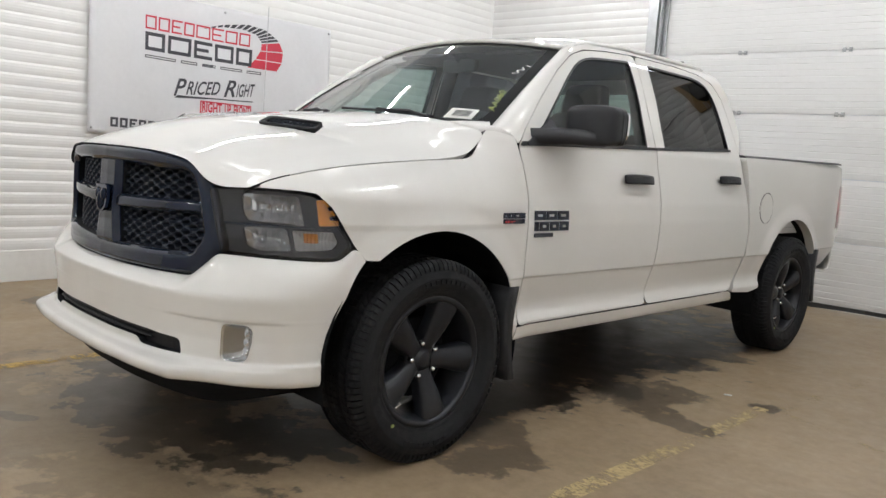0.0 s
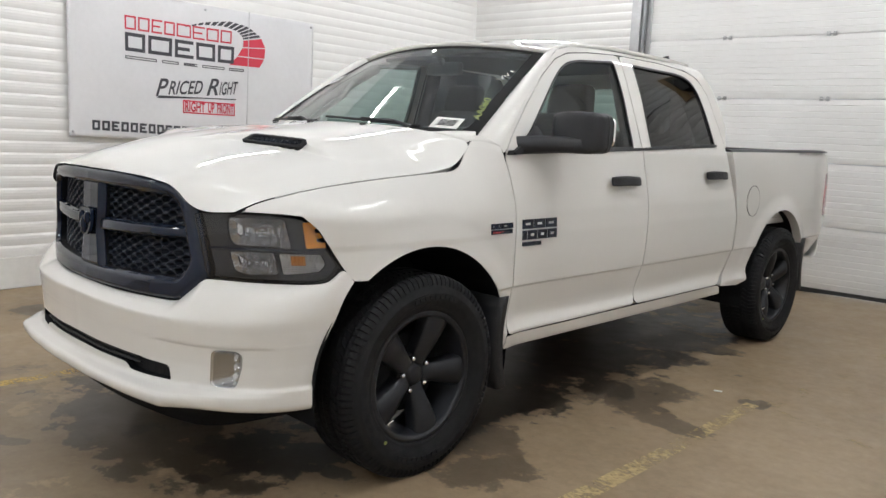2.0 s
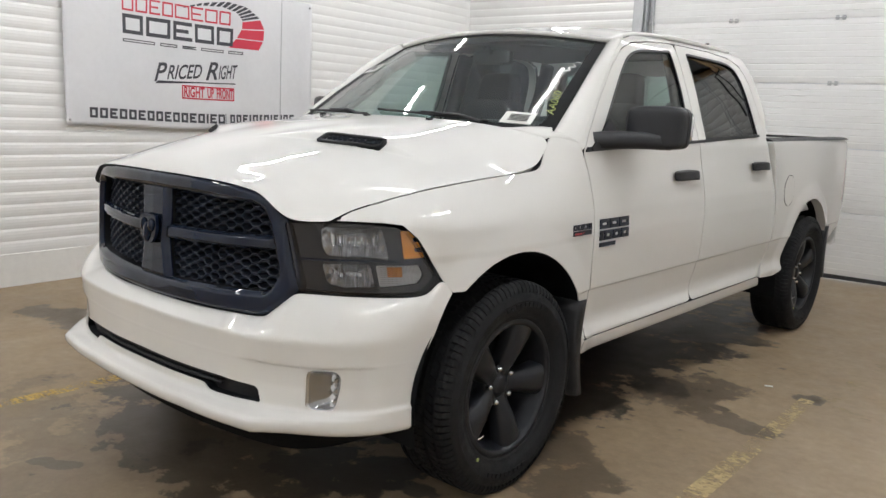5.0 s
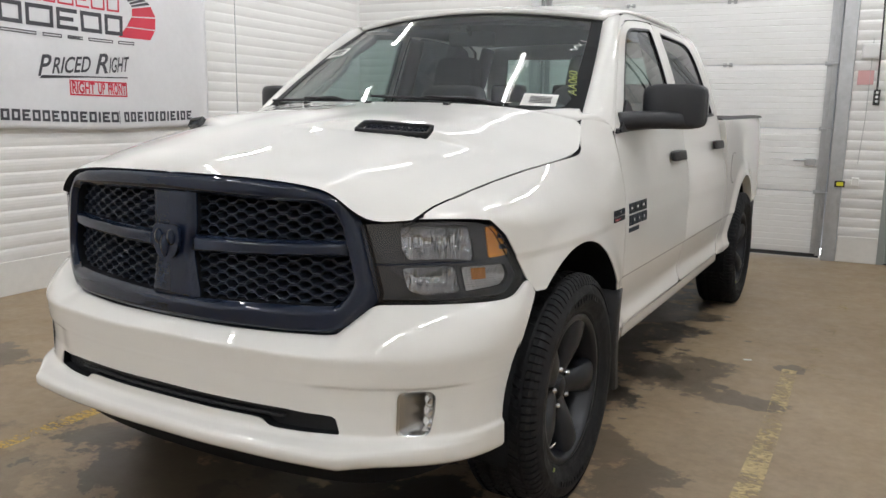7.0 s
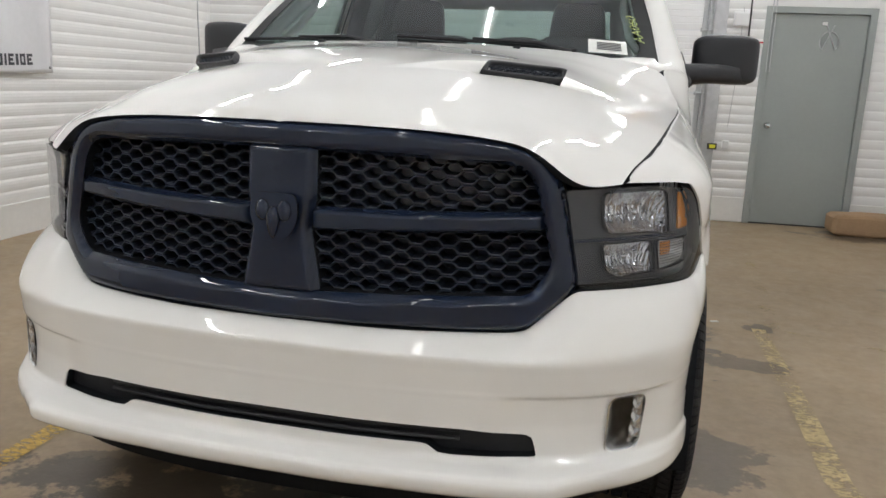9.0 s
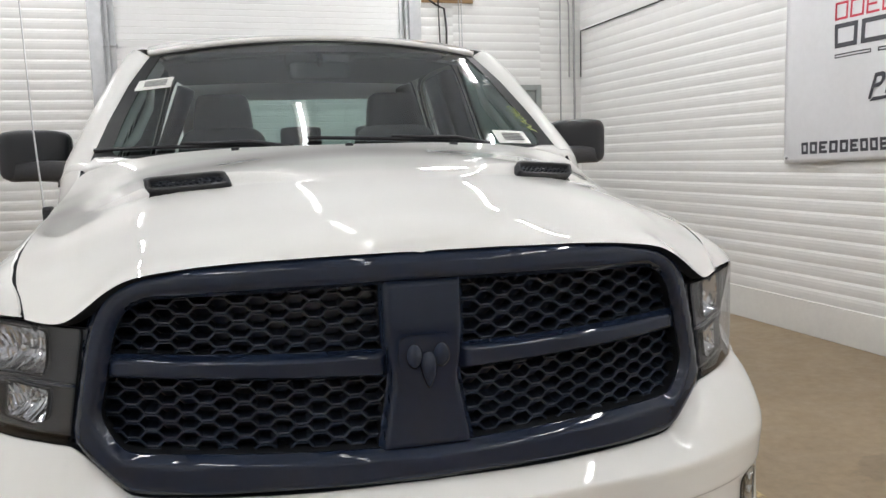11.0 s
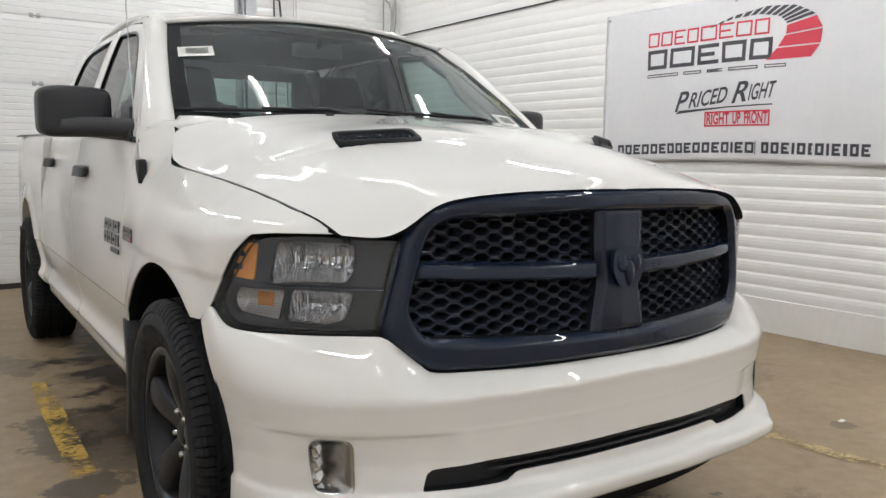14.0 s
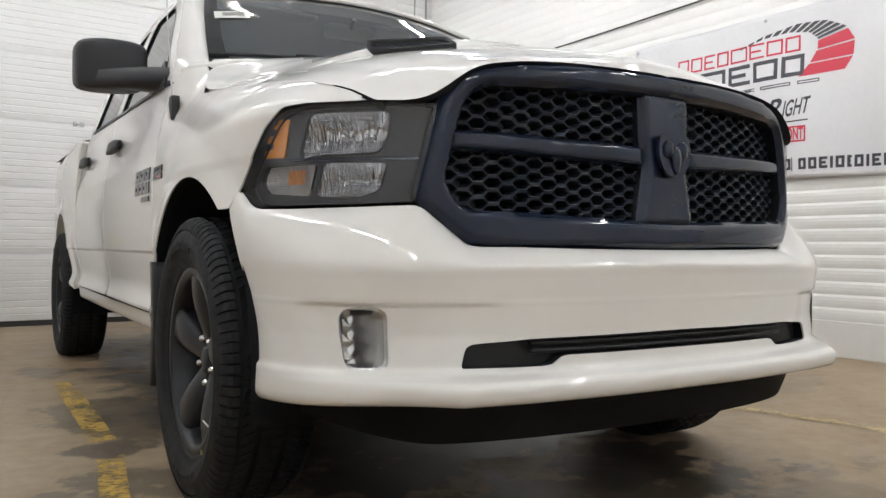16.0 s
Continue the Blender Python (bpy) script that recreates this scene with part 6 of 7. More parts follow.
# ---- bed ----
def bedbox():
    bm = bmesh.new()
    box((-0.86, 2.80, 0.84), (0.86, 4.52, 0.88), bm=bm)
    box((-0.86, 2.78, 0.60), (0.86, 2.83, 1.34), 0.01, bm=bm)
    for s in (1, -1):
        box((min(s * 0.80, s * 0.86), 2.83, 0.88), (max(s * 0.80, s * 0.86), 4.5, 1.345), 0.008, bm=bm)
    return bm


part("bed_box", bedbox(), M_PAINT, truck)
pair("bed_rail_cap", sheet([[Vector((x, y, 1.350 + 0.022 * (y - 2.72) / 1.8 + dz)) for x, dz in ((0.79, -0.03), (0.79, 0.010), (0.83, 0.017), (0.90, 0.015), (0.925, 0.008), (0.936, -0.002))] for y in np.linspace(2.73, 4.46, 9)]), M_BLACK, None, "black bed rail cap")
part("front_rail_cap", box((-0.86, 2.775, 1.335), (0.86, 2.84, 1.36), 0.008), M_BLACK, truck)
tg = superbox((0, 4.555, 1.09), (0.80, 0.03, 0.30), n=6)
tailgate = part("tailgate", tg, M_PAINT, truck, "", True)
part("tailgate_cap", box((-0.80, 4.52, 1.362), (0.80, 4.59, 1.38), 0.006), M_BLACK, tailgate)
rbm = sheet([[Vector((x, 4.69 - 0.15 * abs(x / 0.91) ** 4 - dy * 0.7, z)) for x in np.linspace(-0.91, 0.91, 31)] for z, dy in ((0.53, 0.16), (0.54, 0.03), (0.60, 0.0), (0.72, 0.0), (0.77, 0.02), (0.78, 0.18))])
bmesh.ops.recalc_face_normals(rbm, faces=rbm.faces[:])
part("rear_bumper", thicken(rbm, 0.01), M_PAINT, truck, "white rear bumper", True)

# ---- interior ----
cabin = part("cabin_floor", box((-0.86, 0.45, 0.60), (0.86, 2.66, 0.66), 0.02), M_DASH, truck)
for s in (1, -1):
    part("inner_door_panel", box((min(s * 0.80, s * 0.86), 0.5, 0.62), (max(s * 0.80, s * 0.86), 2.64, 1.30), 0.02), M_DASH, truck)
dash = sheet([[Vector((x, y - 0.10 * (1 - (x / 0.84) ** 2), z + 0.012 * math.cos(x * 4))) for x in np.linspace(-0.82, 0.82, 31)] for y, z in ((0.30, 1.30), (0.45, 1.345), (0.60, 1.36), (0.74, 1.345), (0.80, 1.30), (0.79, 1.10), (0.74, 0.80))])
bmesh.ops.recalc_face_normals(dash, faces=dash.faces[:])
dashboard = part("dashboard", dash, M_DASH, truck, "", True)
part("instrument_hood", superbox((0.42, 0.72, 1.365), (0.20, 0.09, 0.05), n=6), M_DASH, dashboard, "", True)
sw = bmesh.new()
N = 40
ringpts = []
for k in range(N):
    a = 2 * math.pi * k / N
    ringpts.append(Vector((0.42 + 0.185 * math.cos(a), 0.90 + 0.075 * math.sin(a), 1.26 + 0.165 * math.sin(a))))
rows = []
for k in range(N):
    p = ringpts[k]
    rad = (p - Vector((0.42, 0.90, 1.26))).normalized()
    nrm = Vector((0, -0.91, 0.41))
    rows.append([p + rad * 0.017 * math.cos(q) + nrm * 0.017 * math.sin(q) for q in np.linspace(0, 2 * math.pi, 9)[:-1]])
rows.append(rows[0])
sheet(rows, True, sw)
wheel_s = part("steering_wheel", sw, M_DASH, truck, "dark steering wheel", True)
part("wheel_hub", superbox((0.42, 0.895, 1.255), (0.085, 0.03, 0.06), n=5), M_DASH, wheel_s, "", True)
for sx in (-1, 1):
    part("wheel_spoke", tube([(0.42 + sx * 0.06, 0.895, 1.255), (0.42 + sx * 0.18, 0.90, 1.262)], 0.014, 6), M_DASH, wheel_s)


def seat(cx, y, w):
    st = part("seat", superbox((cx, y, 0.90), (w, 0.26, 0.10), n=8), M_SEAT, truck, "dark grey cloth seat with headrest", True)
    bk = superbox((cx, y + 0.30, 1.22), (w * 0.96, 0.075, 0.31), n=8)
    for v in bk.verts:
        v.co.y += 0.22 * (v.co.z - 1.0)
        v.co.x = cx + (v.co.x - cx) * (1 - 0.22 * max(0, (v.co.z - 1.2) / 0.33))
    part("backrest", bk, M_SEAT, st, "", True)
    return st


for cx in (0.42, -0.42):
    st = seat(cx, 1.22, 0.26)
    hr = superbox((cx, 1.66, 1.59), (0.14, 0.055, 0.105), n=8)
    for v in hr.verts:
        q = (v.co.z - 1.485) / 0.21
        v.co.x = cx + (v.co.x - cx) * (1 - 0.16 * q * q)
        v.co.y += 0.03 * q * q
    part("headrest", hr, M_SEAT, st, "", True)
    for dx in (-0.05, 0.05):
        part("headrest_post", tube([(cx + dx, 1.65, 1.46), (cx + dx, 1.655, 1.58)], 0.007, 6), M_CHROME, st)
part("centre_console", superbox((0, 1.2, 0.92), (0.13, 0.38, 0.14), n=4), M_DASH, truck, "", True)
st = part("rear_seat", superbox((0, 2.12, 0.92), (0.76, 0.26, 0.10), n=8), M_SEAT, truck, "dark grey rear bench", True)
rb = superbox((0, 2.44, 1.20), (0.76, 0.07, 0.25), n=8)
part("backrest", rb, M_SEAT, st, "", True)
for cx in (0.45, 0.0, -0.45):
    part("headrest", superbox((cx, 2.47, 1.50), (0.12, 0.045, 0.065), n=6), M_SEAT, st, "", True)
hl = sheet([[roof_point(-0.97 + 1.94 * i / 20, w) - Vector((0, 0, 0.05)) for i in range(21)] for w in (0.02, 0.2, 0.5, 0.8, 0.98)])
bmesh.ops.reverse_faces(hl, faces=hl.faces[:])
part("headliner", hl, M_HEADLINER, truck, "", True)
for s in (1, -1):
    part("pillar_trim", tube([Vector((s * (ws_edge(t)[0] - 0.02), ws_edge(t)[1] + 0.06, ws_edge(t)[2] - 0.035)) for t in (0.10, 0.35, 0.7, 1.0)], 0.028, 8), M_TRIM, truck, "", True)
    part("b_pillar_trim", tube([(s * 0.84, 1.66, 1.0), (s * 0.83, 1.67, 1.36), (s * 0.70, 1.67, 1.80)], 0.045, 8), M_DASH, truck, "", True)
    part("c_pillar_trim", tube([(s * 0.82, 2.6, 1.36), (s * 0.72, 2.57, 1.60), (s * 0.64, 2.52, 1.80)], 0.05, 8), M_DASH, truck, "", True)
    part("grab_handle", tube([(s * 0.735, 0.66, 1.42), (s * 0.70, 0.72, 1.47), (s * 0.665, 0.86, 1.58), (s * 0.66, 0.93, 1.66)], [0.014, 0.017, 0.017, 0.014], 8), M_TRIM, truck, "", True)
    part("sun_visor", superbox((s * 0.34, 1.13, 1.80), (0.20, 0.075, 0.014), n=4), M_HEADLINER, truck, "", True)
rv = part("rear_view_mirror", superbox((0.0, 1.04, 1.735), (0.125, 0.022, 0.036), n=6), M_DASH, truck, "", True)
part("mirror_stem", tube([(0, 1.03, 1.75), (0, 0.99, 1.79)], 0.012, 8), M_DASH, rv)


# ---- banners ----
def banner(u, w0, w1, z0, z1, inward, seed):
    """A printed vinyl banner; w0 is the reader's left edge. inward is +1 when it faces +u."""
    run = 1 if w1 > w0 else -1
    width, height = abs(w1 - w0), z1 - z0

    def cloth(a, b, h=0.0):
        n = noise.noise(Vector((a * 1.3 + seed, b * 0.9, 0.3))) * 0.022 + noise.noise(Vector((a * 3.1 + b * 1.6 + seed, b * 1.2, 4.0))) * 0.009
        n += 0.006 * math.sin((a + b * 0.5) * 9 + seed)
        edge = min(1.0, min(a, width - a) / 0.12 + 0.25)
        return Vector((u + inward * (0.04 + n * edge + h), w0 + run * a, z0 + b + 0.015 * math.sin(a * 2.2 + seed) * (1 - b / height)))
    b = sheet([[cloth(width * i / 72, height * j / 36) for i in range(73)] for j in range(37)])
    if inward * run < 0:
        bmesh.ops.reverse_faces(b, faces=b.faces[:])
    ob = part("banner", thicken(b, 0.002), M_BANNER, None, "", True)
    tagged(ob, "white vinyl banner with red and charcoal print, hung on the wall", "banner", "wall banners")

    def printed(name, polys, material, label=""):
        bm = bmesh.new()
        for o in polys:
            xs, ys = [p[0] for p in o], [p[1] for p in o]
            nx = max(1, int((max(xs) - min(xs)) / 0.05))
            if len(o) == 4:
                sheet([[cloth(o[0][0] + (o[1][0] - o[0][0]) * i / nx + ((o[3][0] - o[0][0]) * j), o[0][1] + (o[1][1] - o[0][1]) * i / nx + ((o[3][1] - o[0][1]) * j), 0.003) if j in (0, 1) and abs((o[2][0] - o[3][0]) - (o[1][0] - o[0][0])) < 1e-6 else
                        cloth((o[0][0] * (1 - i / nx) + o[1][0] * i / nx) * (1 - j) + (o[3][0] * (1 - i / nx) + o[2][0] * i / nx) * j, (o[0][1] * (1 - i / nx) + o[1][1] * i / nx) * (1 - j) + (o[3][1] * (1 - i / nx) + o[2][1] * i / nx) * j, 0.003)
                        for i in range(nx + 1)] for j in (0, 0.5, 1)], bm=bm)
            else:
                bm.faces.new([bm.verts.new(cloth(x, y, 0.003)) for x, y in o])
        if inward * run < 0:
            bmesh.ops.reverse_faces(bm, faces=bm.faces[:])
        return part(name, bm, material, ob, label)

    def blocks(x0, z, widths, h, gap, th, slots="frame"):
        """Plain hollow blocks in a row."""
        res, out = [], []
        x = x0
        for k, w in enumerate(widths):
            res.append([(x, z), (x + w, z), (x + w, z + th), (x, z + th)])
            res.append([(x, z + h - th), (x + w, z + h - th), (x + w, z + h), (x, z + h)])
            res.append([(x, z + th), (x + th, z + th), (x + th, z + h - th), (x, z + h - th)])
            if k % 3 != 2:
                res.append([(x + w - th, z + th), (x + w, z + th), (x + w, z + h - th), (x + w - th, z + h - th)])
            else:
                res.append([(x, z + h / 2 - th / 2), (x + w * 0.8, z + h / 2 - th / 2), (x + w * 0.8, z + h / 2 + th / 2), (x, z + h / 2 + th / 2)])
            x += w + gap
            out.append(res)
            res = []
        return out
    def row(name, pieces, material, label):
        for q in pieces:
            printed(name, q, material, label)
    # the dealer's mark as plain blocks and a fan of slats
    row("mark_block", blocks(0.475, 0.925, [0.105, 0.105, 0.10, 0.105, 0.15, 0.125, 0.125, 0.115], 0.115, 0.018, 0.015), M_PRINTRED, "red block shape")
    row("mark_block", blocks(0.475, 0.745, [0.19, 0.225, 0.19, 0.20, 0.17], 0.155, 0.028, 0.03), M_PRINTDARK, "large charcoal block shape")
    row("mark_block", blocks(0.475, 0.68, [0.30, 0.16, 0.14, 0.24, 0.16], 0.026, 0.05, 0.008), M_PRINTDARK, "thin charcoal block shape")
    fan = []

    def arc(k):
        """Outer and inner edge of the swoosh at k from 0 (tail) to 1 (foot)."""
        pts_o = [(1.02, 1.015), (1.25, 1.085), (1.50, 1.125), (1.72, 1.105), (1.87, 1.03), (1.93, 0.93), (1.92, 0.82), (1.86, 0.735)]
        pts_i = [(1.02, 1.010), (1.24, 1.062), (1.44, 1.075), (1.60, 1.045), (1.665, 0.985), (1.66, 0.91), (1.60, 0.82), (1.52, 0.735)]
        ks = np.linspace(0, 1, 8)
        f = lambda p: (float(np.interp(k, ks, [q[0] for q in p])), float(np.interp(k, ks, [q[1] for q in p])))
        return f(pts_o), f(pts_i)
    dark, red = [], []
    for k in range(13):
        a, c = 0.02 + 0.044 * k, 0.02 + 0.044 * (k + 0.72)
        (o1, i1), (o2, i2) = arc(a), arc(c)
        dark.append([i1, o1, o2, i2])
    for a, c in ((0.60, 0.715), (0.73, 0.85), (0.865, 1.0)):
        n = 4
        for q in range(n):
            (o1, i1), (o2, i2) = arc(a + (c - a) * q / n), arc(a + (c - a) * (q + 1) / n)
            red.append([i1, o1, o2, i2])
    row("fan_slat", [[q] for q in dark], M_PRINTDARK, "charcoal slat")
    row("fan_field", [red[0:4], red[4:8], red[8:12]], M_PRINTRED, "red curved field")
    # words that can be read
    brush = (("P", 0.76, 0.39, 0.13, 0.215), ("RICED", 0.885, 0.415, 0.345, 0.165), ("R", 1.265, 0.435, 0.14, 0.215), ("IGHT", 1.405, 0.45, 0.215, 0.165))
    for words, mt, sh, fat, climb, label in ((brush, M_PRINTDARK, 0.38, 0.016, 0.10, "brushed words priced right"), ((("RIGHT", 1.05, 0.283, 0.20, 0.118), ("UP", 1.28, 0.283, 0.07, 0.118), ("FRONT", 1.38, 0.283, 0.19, 0.118)), M_PRINTRED, 0.0, 0.03, 0.0, "printed words right up front")):
        out = bmesh.new()
        for text, x0, zz, wid, hh in words:
            bm, m0, m1 = lettering(text, 1.0, sh, fat)
            bmesh.ops.triangulate(bm, faces=bm.faces[:])
            for v in bm.verts:
                k = wid * (v.co.x - m0) / (m1 - m0)
                v.co = cloth(x0 + k, zz + climb * k + v.co.y * hh, 0.004)
            tmp = bpy.data.meshes.new("word")
            bm.to_mesh(tmp)
            bm.free()
            out.from_mesh(tmp)
            bpy.data.meshes.remove(tmp)
        if inward * run < 0:
            bmesh.ops.reverse_faces(out, faces=out.faces[:])
        part("printed_word", out, mt, ob, label)
    printed("underline", [[(0.77, 0.372), (1.20, 0.402), (1.20, 0.412), (0.80, 0.398)], [(1.20, 0.402), (1.60, 0.412), (1.60, 0.418), (1.20, 0.412)]], M_PRINTDARK, "brushed charcoal underline")
    fr = [(1.03, 0.262), (1.585, 0.262), (1.585, 0.378), (1.03, 0.378)]
    t = 0.012
    printed("word_frame", [[fr[0], fr[1], (fr[1][0], fr[1][1] + t), (fr[0][0], fr[0][1] + t)], [(fr[3][0], fr[3][1] - t), (fr[2][0], fr[2][1] - t), fr[2], fr[3]],
                           [(1.03, 0.262 + t), (1.03 + t, 0.262 + t), (1.03 + t, 0.378 - t), (1.03, 0.378 - t)], [(1.585 - t, 0.262 + t), (1.585, 0.262 + t), (1.585, 0.378 - t), (1.585 - t, 0.378 - t)]], M_PRINTRED, "thin red frame")
    row("contact_block", blocks(0.19, 0.060, [0.066] * 13 + [0.02, 0.07, 0.075], 0.082, 0.017, 0.02) + [[[(1.475, 0.05), (1.482, 0.05), (1.482, 0.15), (1.475, 0.15)]]] + blocks(1.53, 0.060, [0.058, 0.06, 0.06, 0.02, 0.06, 0.03, 0.06, 0.02, 0.06, 0.03, 0.06, 0.06], 0.082, 0.018, 0.02), M_PRINTDARK, "charcoal block shape")
    for gx_, gz_ in ((0.03, height - 0.04), (width - 0.03, height - 0.04), (width * 0.5, height - 0.04), (0.03, 0.04), (width - 0.03, 0.04)):
        p = cloth(gx_, gz_, 0.004)
        e = bmesh.new()
        bmesh.ops.create_uvsphere(e, u_segments=10, v_segments=6, radius=0.012, matrix=Matrix.Translation(p))
        part("grommet", e, M_STEEL, ob, "", True)
    roomed(ob)


banner(U0 + 0.012, 0.56, 3.08, 1.205, 2.44, 1, 1.7)
banner(U1 - 0.012, 2.49, -0.03, 1.25, 2.49, -1, 5.2)


# ---- wall fittings ----
def fitting(name, label, category, parts, group=""):
    """A top-level thing of several meshes in the room's own axes."""
    lo = parts[0][1].verts
    lo.ensure_lookup_table()
    c = sum((v.co for v in lo), Vector()) / len(lo)
    e = thing(name, c, label, category, group)
    for nm, bm, m in parts:
        part(nm, bm, m, e)
    return roomed(e)


for u in (OD0 - 0.065, OD1 + 0.105):
    fitting("door_sensor", "small black door sensor with yellow face on the jamb", "sensor", [("case", box((u - 0.045, W1 - 0.075, 0.725), (u + 0.045, W1 - 0.036, 0.785), 0.006), M_CABLE), ("face", box((u - 0.028, W1 - 0.082, 0.738), (u + 0.03, W1 - 0.074, 0.774), 0.003), M_YELLOWTAG)], "door sensors")
for u in (OD0 - 0.33, OD1 + 0.235):
    fitting("wall_box", "small white electrical box on the wall", "electrical box", [("case", box((u - 0.032, W1 - 0.06, 0.735), (u + 0.032, W1 - 0.012, 0.82), 0.006), M_WHITEPLASTIC), ("cover", box((u - 0.026, W1 - 0.064, 0.742), (u + 0.026, W1 - 0.059, 0.812), 0.002), M_WHITEPLASTIC)], "wall boxes")
fitting("cable", "thin white cable between box and jamb", "cable", [("run", tube([(OD0 - 0.30, W1 - 0.03, 0.775), (OD0 - 0.12, W1 - 0.03, 0.785)], 0.004, 6), M_GREYPIPE)])
fitting("control_pendant", "black push-button pendant hanging on a cable", "pendant", [("housing", box((2.03, W1 - 0.075, 1.50), (2.085, W1 - 0.02, 1.64), 0.008), M_CABLE), ("cord", tube([(2.055, W1 - 0.05, 1.64), (2.05, W1 - 0.05, 2.2), (2.03, W1 - 0.05, 3.1)], 0.008, 8), M_CABLE)] +
        [("button", box((2.047, W1 - 0.082, z), (2.069, W1 - 0.074, z + 0.022), 0.004), M_WHITEPLASTIC) for z in (1.52, 1.56, 1.60)])
fitting("notice", "faded pink paper notice on the wall", "notice", [("paper", box((1.885, W1 - 0.022, 1.685), (2.02, W1 - 0.019, 1.815)), mat("faded_pink_paper", (0.62, 0.36, 0.36), 0.8))])
fitting("notice", "small white notice with dark marks on the wall", "notice", [("paper", box((2.11, W1 - 0.022, 1.72), (2.21, W1 - 0.019, 1.80)), M_STICKER), ("mark", box((2.12, W1 - 0.025, 1.77), (2.20, W1 - 0.0225, 1.785)), M_PRINTRED), ("mark", box((2.145, W1 - 0.025, 1.735), (2.175, W1 - 0.0225, 1.76)), M_INK)])
fitting("pull_cord", "thin grey cord hanging on the wall", "cord", [("run", tube([(1.99, W1 - 0.02, 2.1), (1.985, W1 - 0.02, 1.4), (1.96, W1 - 0.02, 0.95)], 0.003, 5), M_GREYPIPE)])
fitting("junction_box", "round clear plastic cover on the wall", "box", [("cover", box((1.90, W1 - 0.05, 1.92), (2.06, W1 - 0.012, 2.06), 0.02), M_WHITEPLASTIC)])
fitting("conduit", "grey conduit bent to a round box on the wall", "conduit", [("pipe", tube([(3.60, W1 - 0.03, 4.1), (3.60, W1 - 0.03, 1.44), (3.585, W1 - 0.03, 1.395), (3.55, W1 - 0.03, 1.375), (3.46, W1 - 0.03, 1.37)], 0.013, 8), M_GREYPIPE), ("box", superbox((3.43, W1 - 0.035, 1.355), (0.04, 0.03, 0.06), n=4), M_GREYPIPE),
        ("riser", tube([(3.43, W1 - 0.03, 1.40), (3.44, W1 - 0.03, 4.1)], 0.009, 8), M_GREYPIPE)])
fitting("corner_pipe", "grey pipe running down the corner", "pipe", [("run", tube([(2.56, W1 - 0.03, 3.12), (3.0, W1 - 0.03, 3.09), (3.45, W1 - 0.03, 3.10), (3.52, W1 - 0.03, 3.06), (3.54, W1 - 0.03, 2.98), (3.54, W1 - 0.03, 2.2)], 0.010, 8), M_GREYPIPE)])
fitting("wall_cable", "dark cable slung along the wall", "cable", [("run", tube([(U1 - 0.03, W1 - 0.05, 2.2), (U1 - 0.03, W1 - 0.06, 2.70), (U1 - 0.03, 4.6, 2.715), (U1 - 0.03, 3.2, 2.73), (U1 - 0.03, 1.8, 2.76), (U1 - 0.03, -1.0, 2.8)], 0.008, 8), M_CABLE)])
fitting("door_operator", "black door motor on a plywood board with a chain", "door motor", [("board", box((1.86, W1 - 0.05, 2.97), (2.42, W1 - 0.014, 3.5), 0.004), M_WOOD), ("motor", box((1.98, W1 - 0.24, 3.06), (2.25, W1 - 0.05, 3.4), 0.02), M_CABLE),
        ("cable_loop", tube([(1.90, W1 - 0.07, 3.12), (1.91, W1 - 0.07, 3.0), (2.0, W1 - 0.07, 2.94), (2.09, W1 - 0.07, 2.90), (2.11, W1 - 0.07, 2.7), (2.11, W1 - 0.05, 2.3)], 0.011, 8), M_CABLE),
        ("chain", tube([(2.24, W1 - 0.10, 3.05), (2.24, W1 - 0.10, 1.5)], 0.005, 6), M_STEEL), ("chain", tube([(2.27, W1 - 0.10, 3.05), (2.27, W1 - 0.10, 1.5)], 0.005, 6), M_STEEL)])

# cardboard by the wall
cb = superbox((3.30, 5.50, 0.13), (0.36, 0.17, 0.10), n=6)
for v in cb.verts:
    v.co.z += 0.02 * noise.noise(v.co * 5) - 0.05 * max(0, v.co.x - 3.45)
for v in cb.verts:
    v.co.z = max(0.004, v.co.z - 0.026)
fitting("cardboard_box", "crushed brown cardboard box by the wall", "cardboard box", [("carton", cb, M_CARD), ("flap", box((3.0, 5.36, 0.004), (3.6, 5.5, 0.02), 0.003), M_CARD)])


# ---- floor marks ----
def floor_patch(name, points, material, label, category, z=0.004):
    bm = bmesh.new()
    for o in points:
        bm.faces.new([bm.verts.new((x, y, z)) for x, y in o])
    ob = part(name, bm, material)
    return tagged(ob, label, category, "floor lines", "structure")


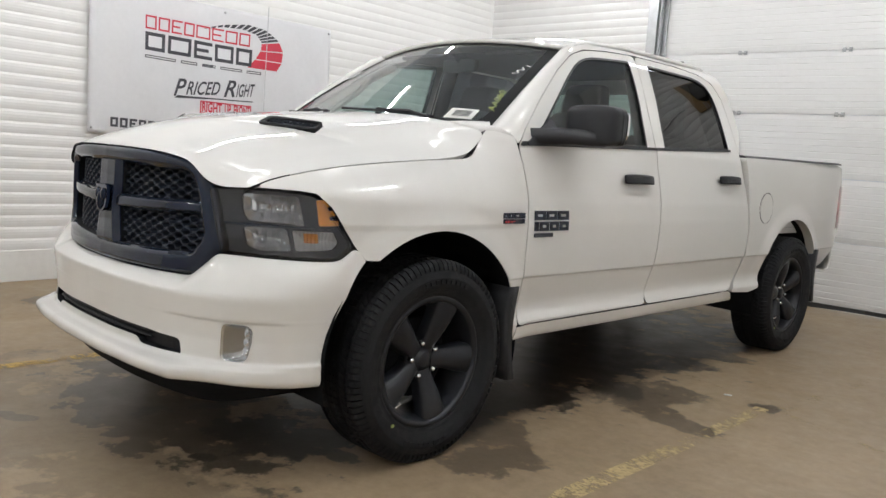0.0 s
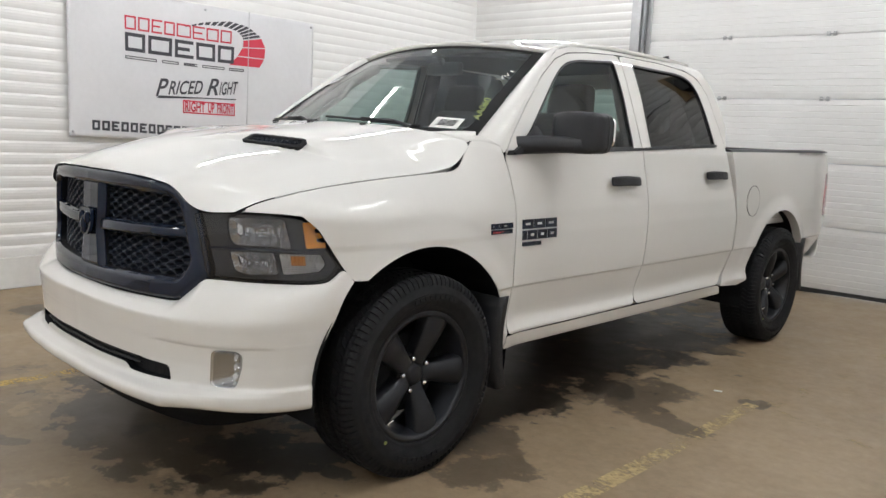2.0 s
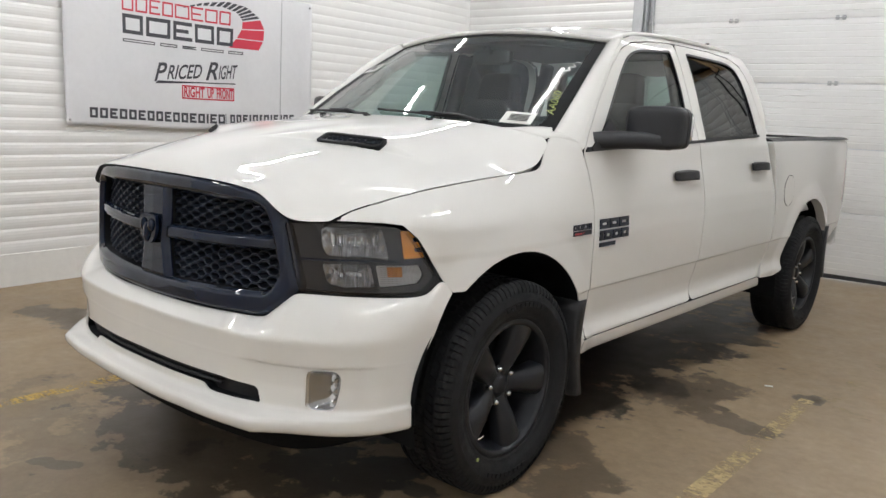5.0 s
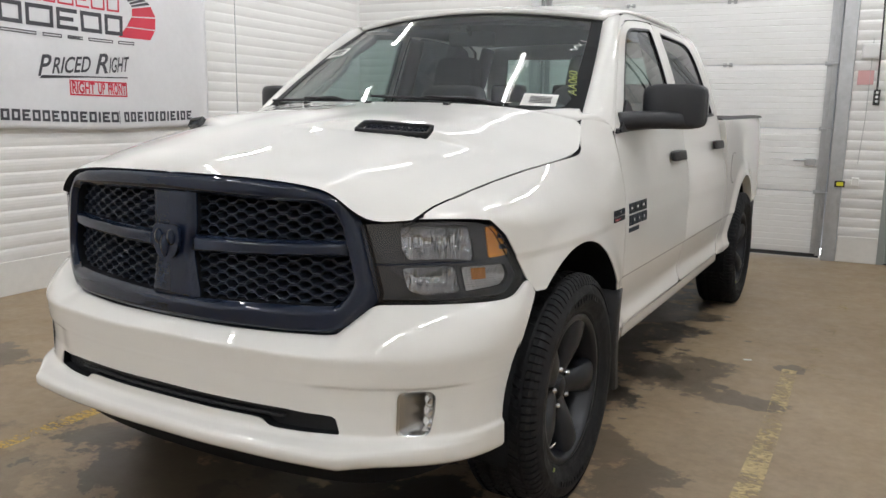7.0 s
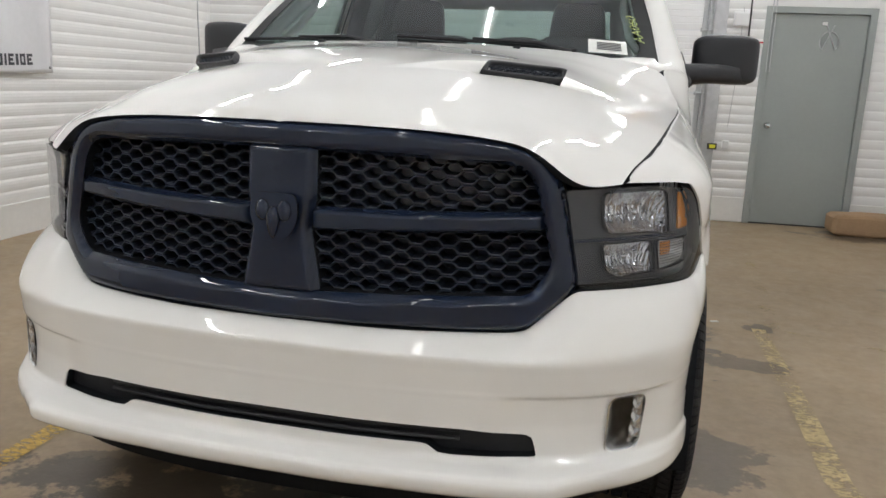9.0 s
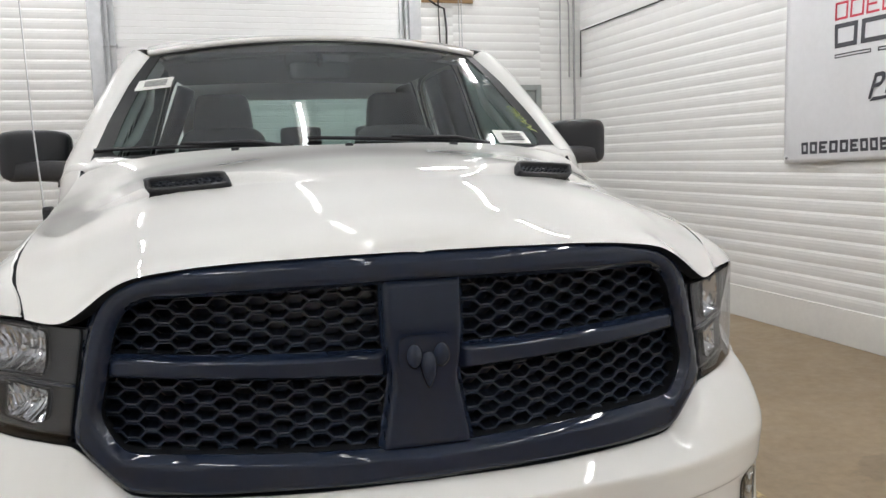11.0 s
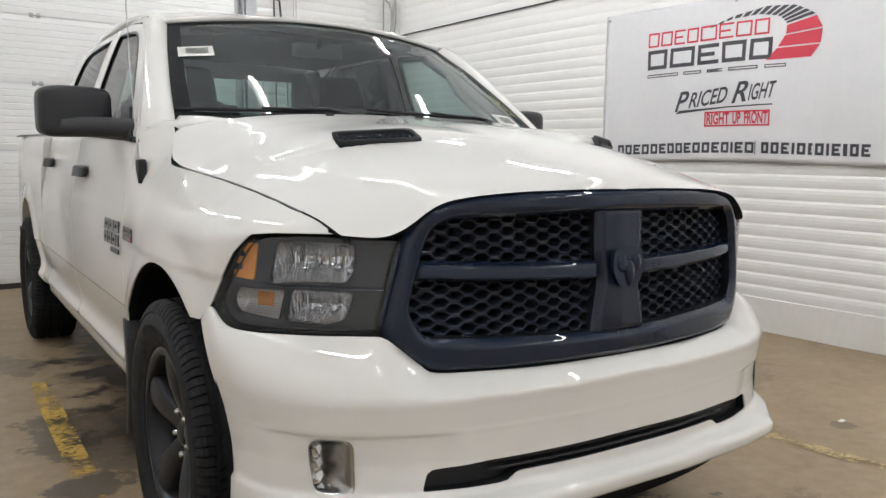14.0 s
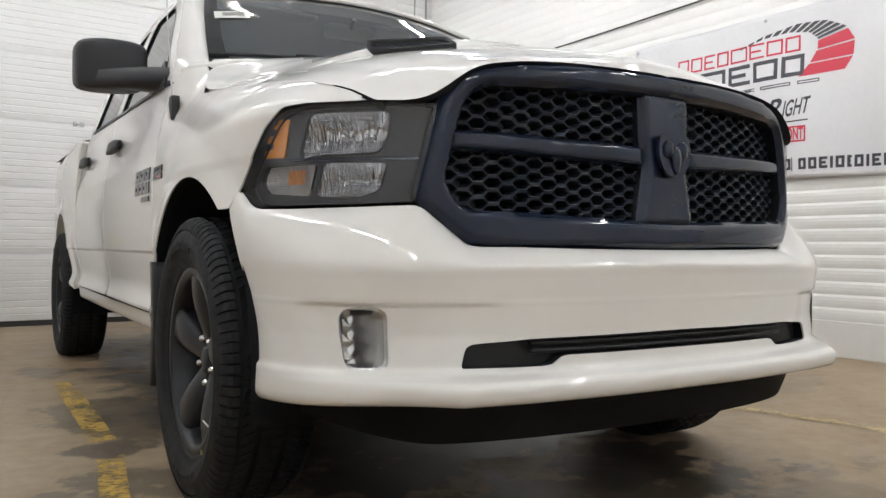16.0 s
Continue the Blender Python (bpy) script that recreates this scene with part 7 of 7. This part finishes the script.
floor_patch("floor_line", [[(1.475, 2.0), (1.49, 1.0), (1.485, 0.2), (1.62, -0.3), (1.72, -1.2), (1.80, -2.2), (1.90, -2.2), (1.81, -1.2), (1.71, -0.3), (1.58, 0.2), (1.575, 1.0), (1.55, 2.0)]], M_STRIPE, "worn yellow line painted on the concrete", "floor line")
floor_patch("floor_line", [[(-1.21, -3.0), (-1.215, 0.0), (-1.14, 0.6), (-1.05, 0.62), (-1.13, 0.0), (-1.13, -3.0)], [(-1.13, 0.84), (-1.13, 1.77), (-1.12, 2.35), (-1.05, 2.33), (-1.03, 1.8), (-1.035, 0.87)]], M_STRIPE_BOLD, "worn yellow line painted on the concrete", "floor line")
floor_patch("floor_line", [[(-1.10, 2.03), (-0.85, 1.94), (-0.85, 1.97), (-1.10, 2.07)]], M_STRIPE_FAINT, "faint yellow line painted on the concrete", "floor line", 0.006)
floor_patch("floor_line", [[(0.9, 2.25), (1.6, 1.98), (2.4, 1.72), (2.4, 1.76), (1.6, 2.03), (0.9, 2.29)], [(1.55, 2.0), (1.60, 2.8), (1.68, 4.2), (1.74, 4.2), (1.68, 2.8), (1.63, 2.0)]], M_STRIPE_FAINT, "faint yellow line painted on the concrete", "floor line", 0.006)
for x, y, r in ((1.283, 2.07, 0.4), (-1.44, 1.51, 1.2), (2.15, -0.36, 0.1)):
    c = box((-0.022, -0.010, 0.0), (0.022, 0.010, 0.004), 0.001)
    bmesh.ops.rotate(c, verts=c.verts[:], matrix=Matrix.Rotation(r, 3, "Z"))
    bmesh.ops.translate(c, verts=c.verts[:], vec=(x, y, 0.001))
    tagged(part("paper_scrap", c, M_STICKER), "small white paper scrap on the concrete floor", "scrap")

# ---- ceiling lamps ----
def strip_lamp(u, w, tube_material):
    e = thing("ceiling_light", (u, w, 3.5), "long white fluorescent ceiling light with one tube", "ceiling light", "ceiling lights")
    part("frame", box((u - 0.06, w - 0.64, 3.52), (u + 0.06, w + 0.64, 3.59), 0.008), M_WHITEPLASTIC, e)
    part("tube", tube([(u, w - 0.60, 3.495), (u, w + 0.60, 3.495)], 0.022, 10), tube_material, e, "glowing tube")
    for dw in (-0.5, 0.5):
        part("hanger", tube([(u, w + dw, 3.585), (u, w + dw, TOP)], 0.006, 6), M_STEEL, e)
    return roomed(e)


for u, tube_material in ((-1.87, M_TUBE), (0.0, M_TUBE_DIM), (1.87, M_TUBE_BRIGHT)):
    # Lamps at -7.0 are unseen, added to brighten the truck's front.
    for w in (-7.0, -5.03, -3.06, -1.09, 0.88, 2.85, 4.82):
        strip_lamp(u, w, tube_material)
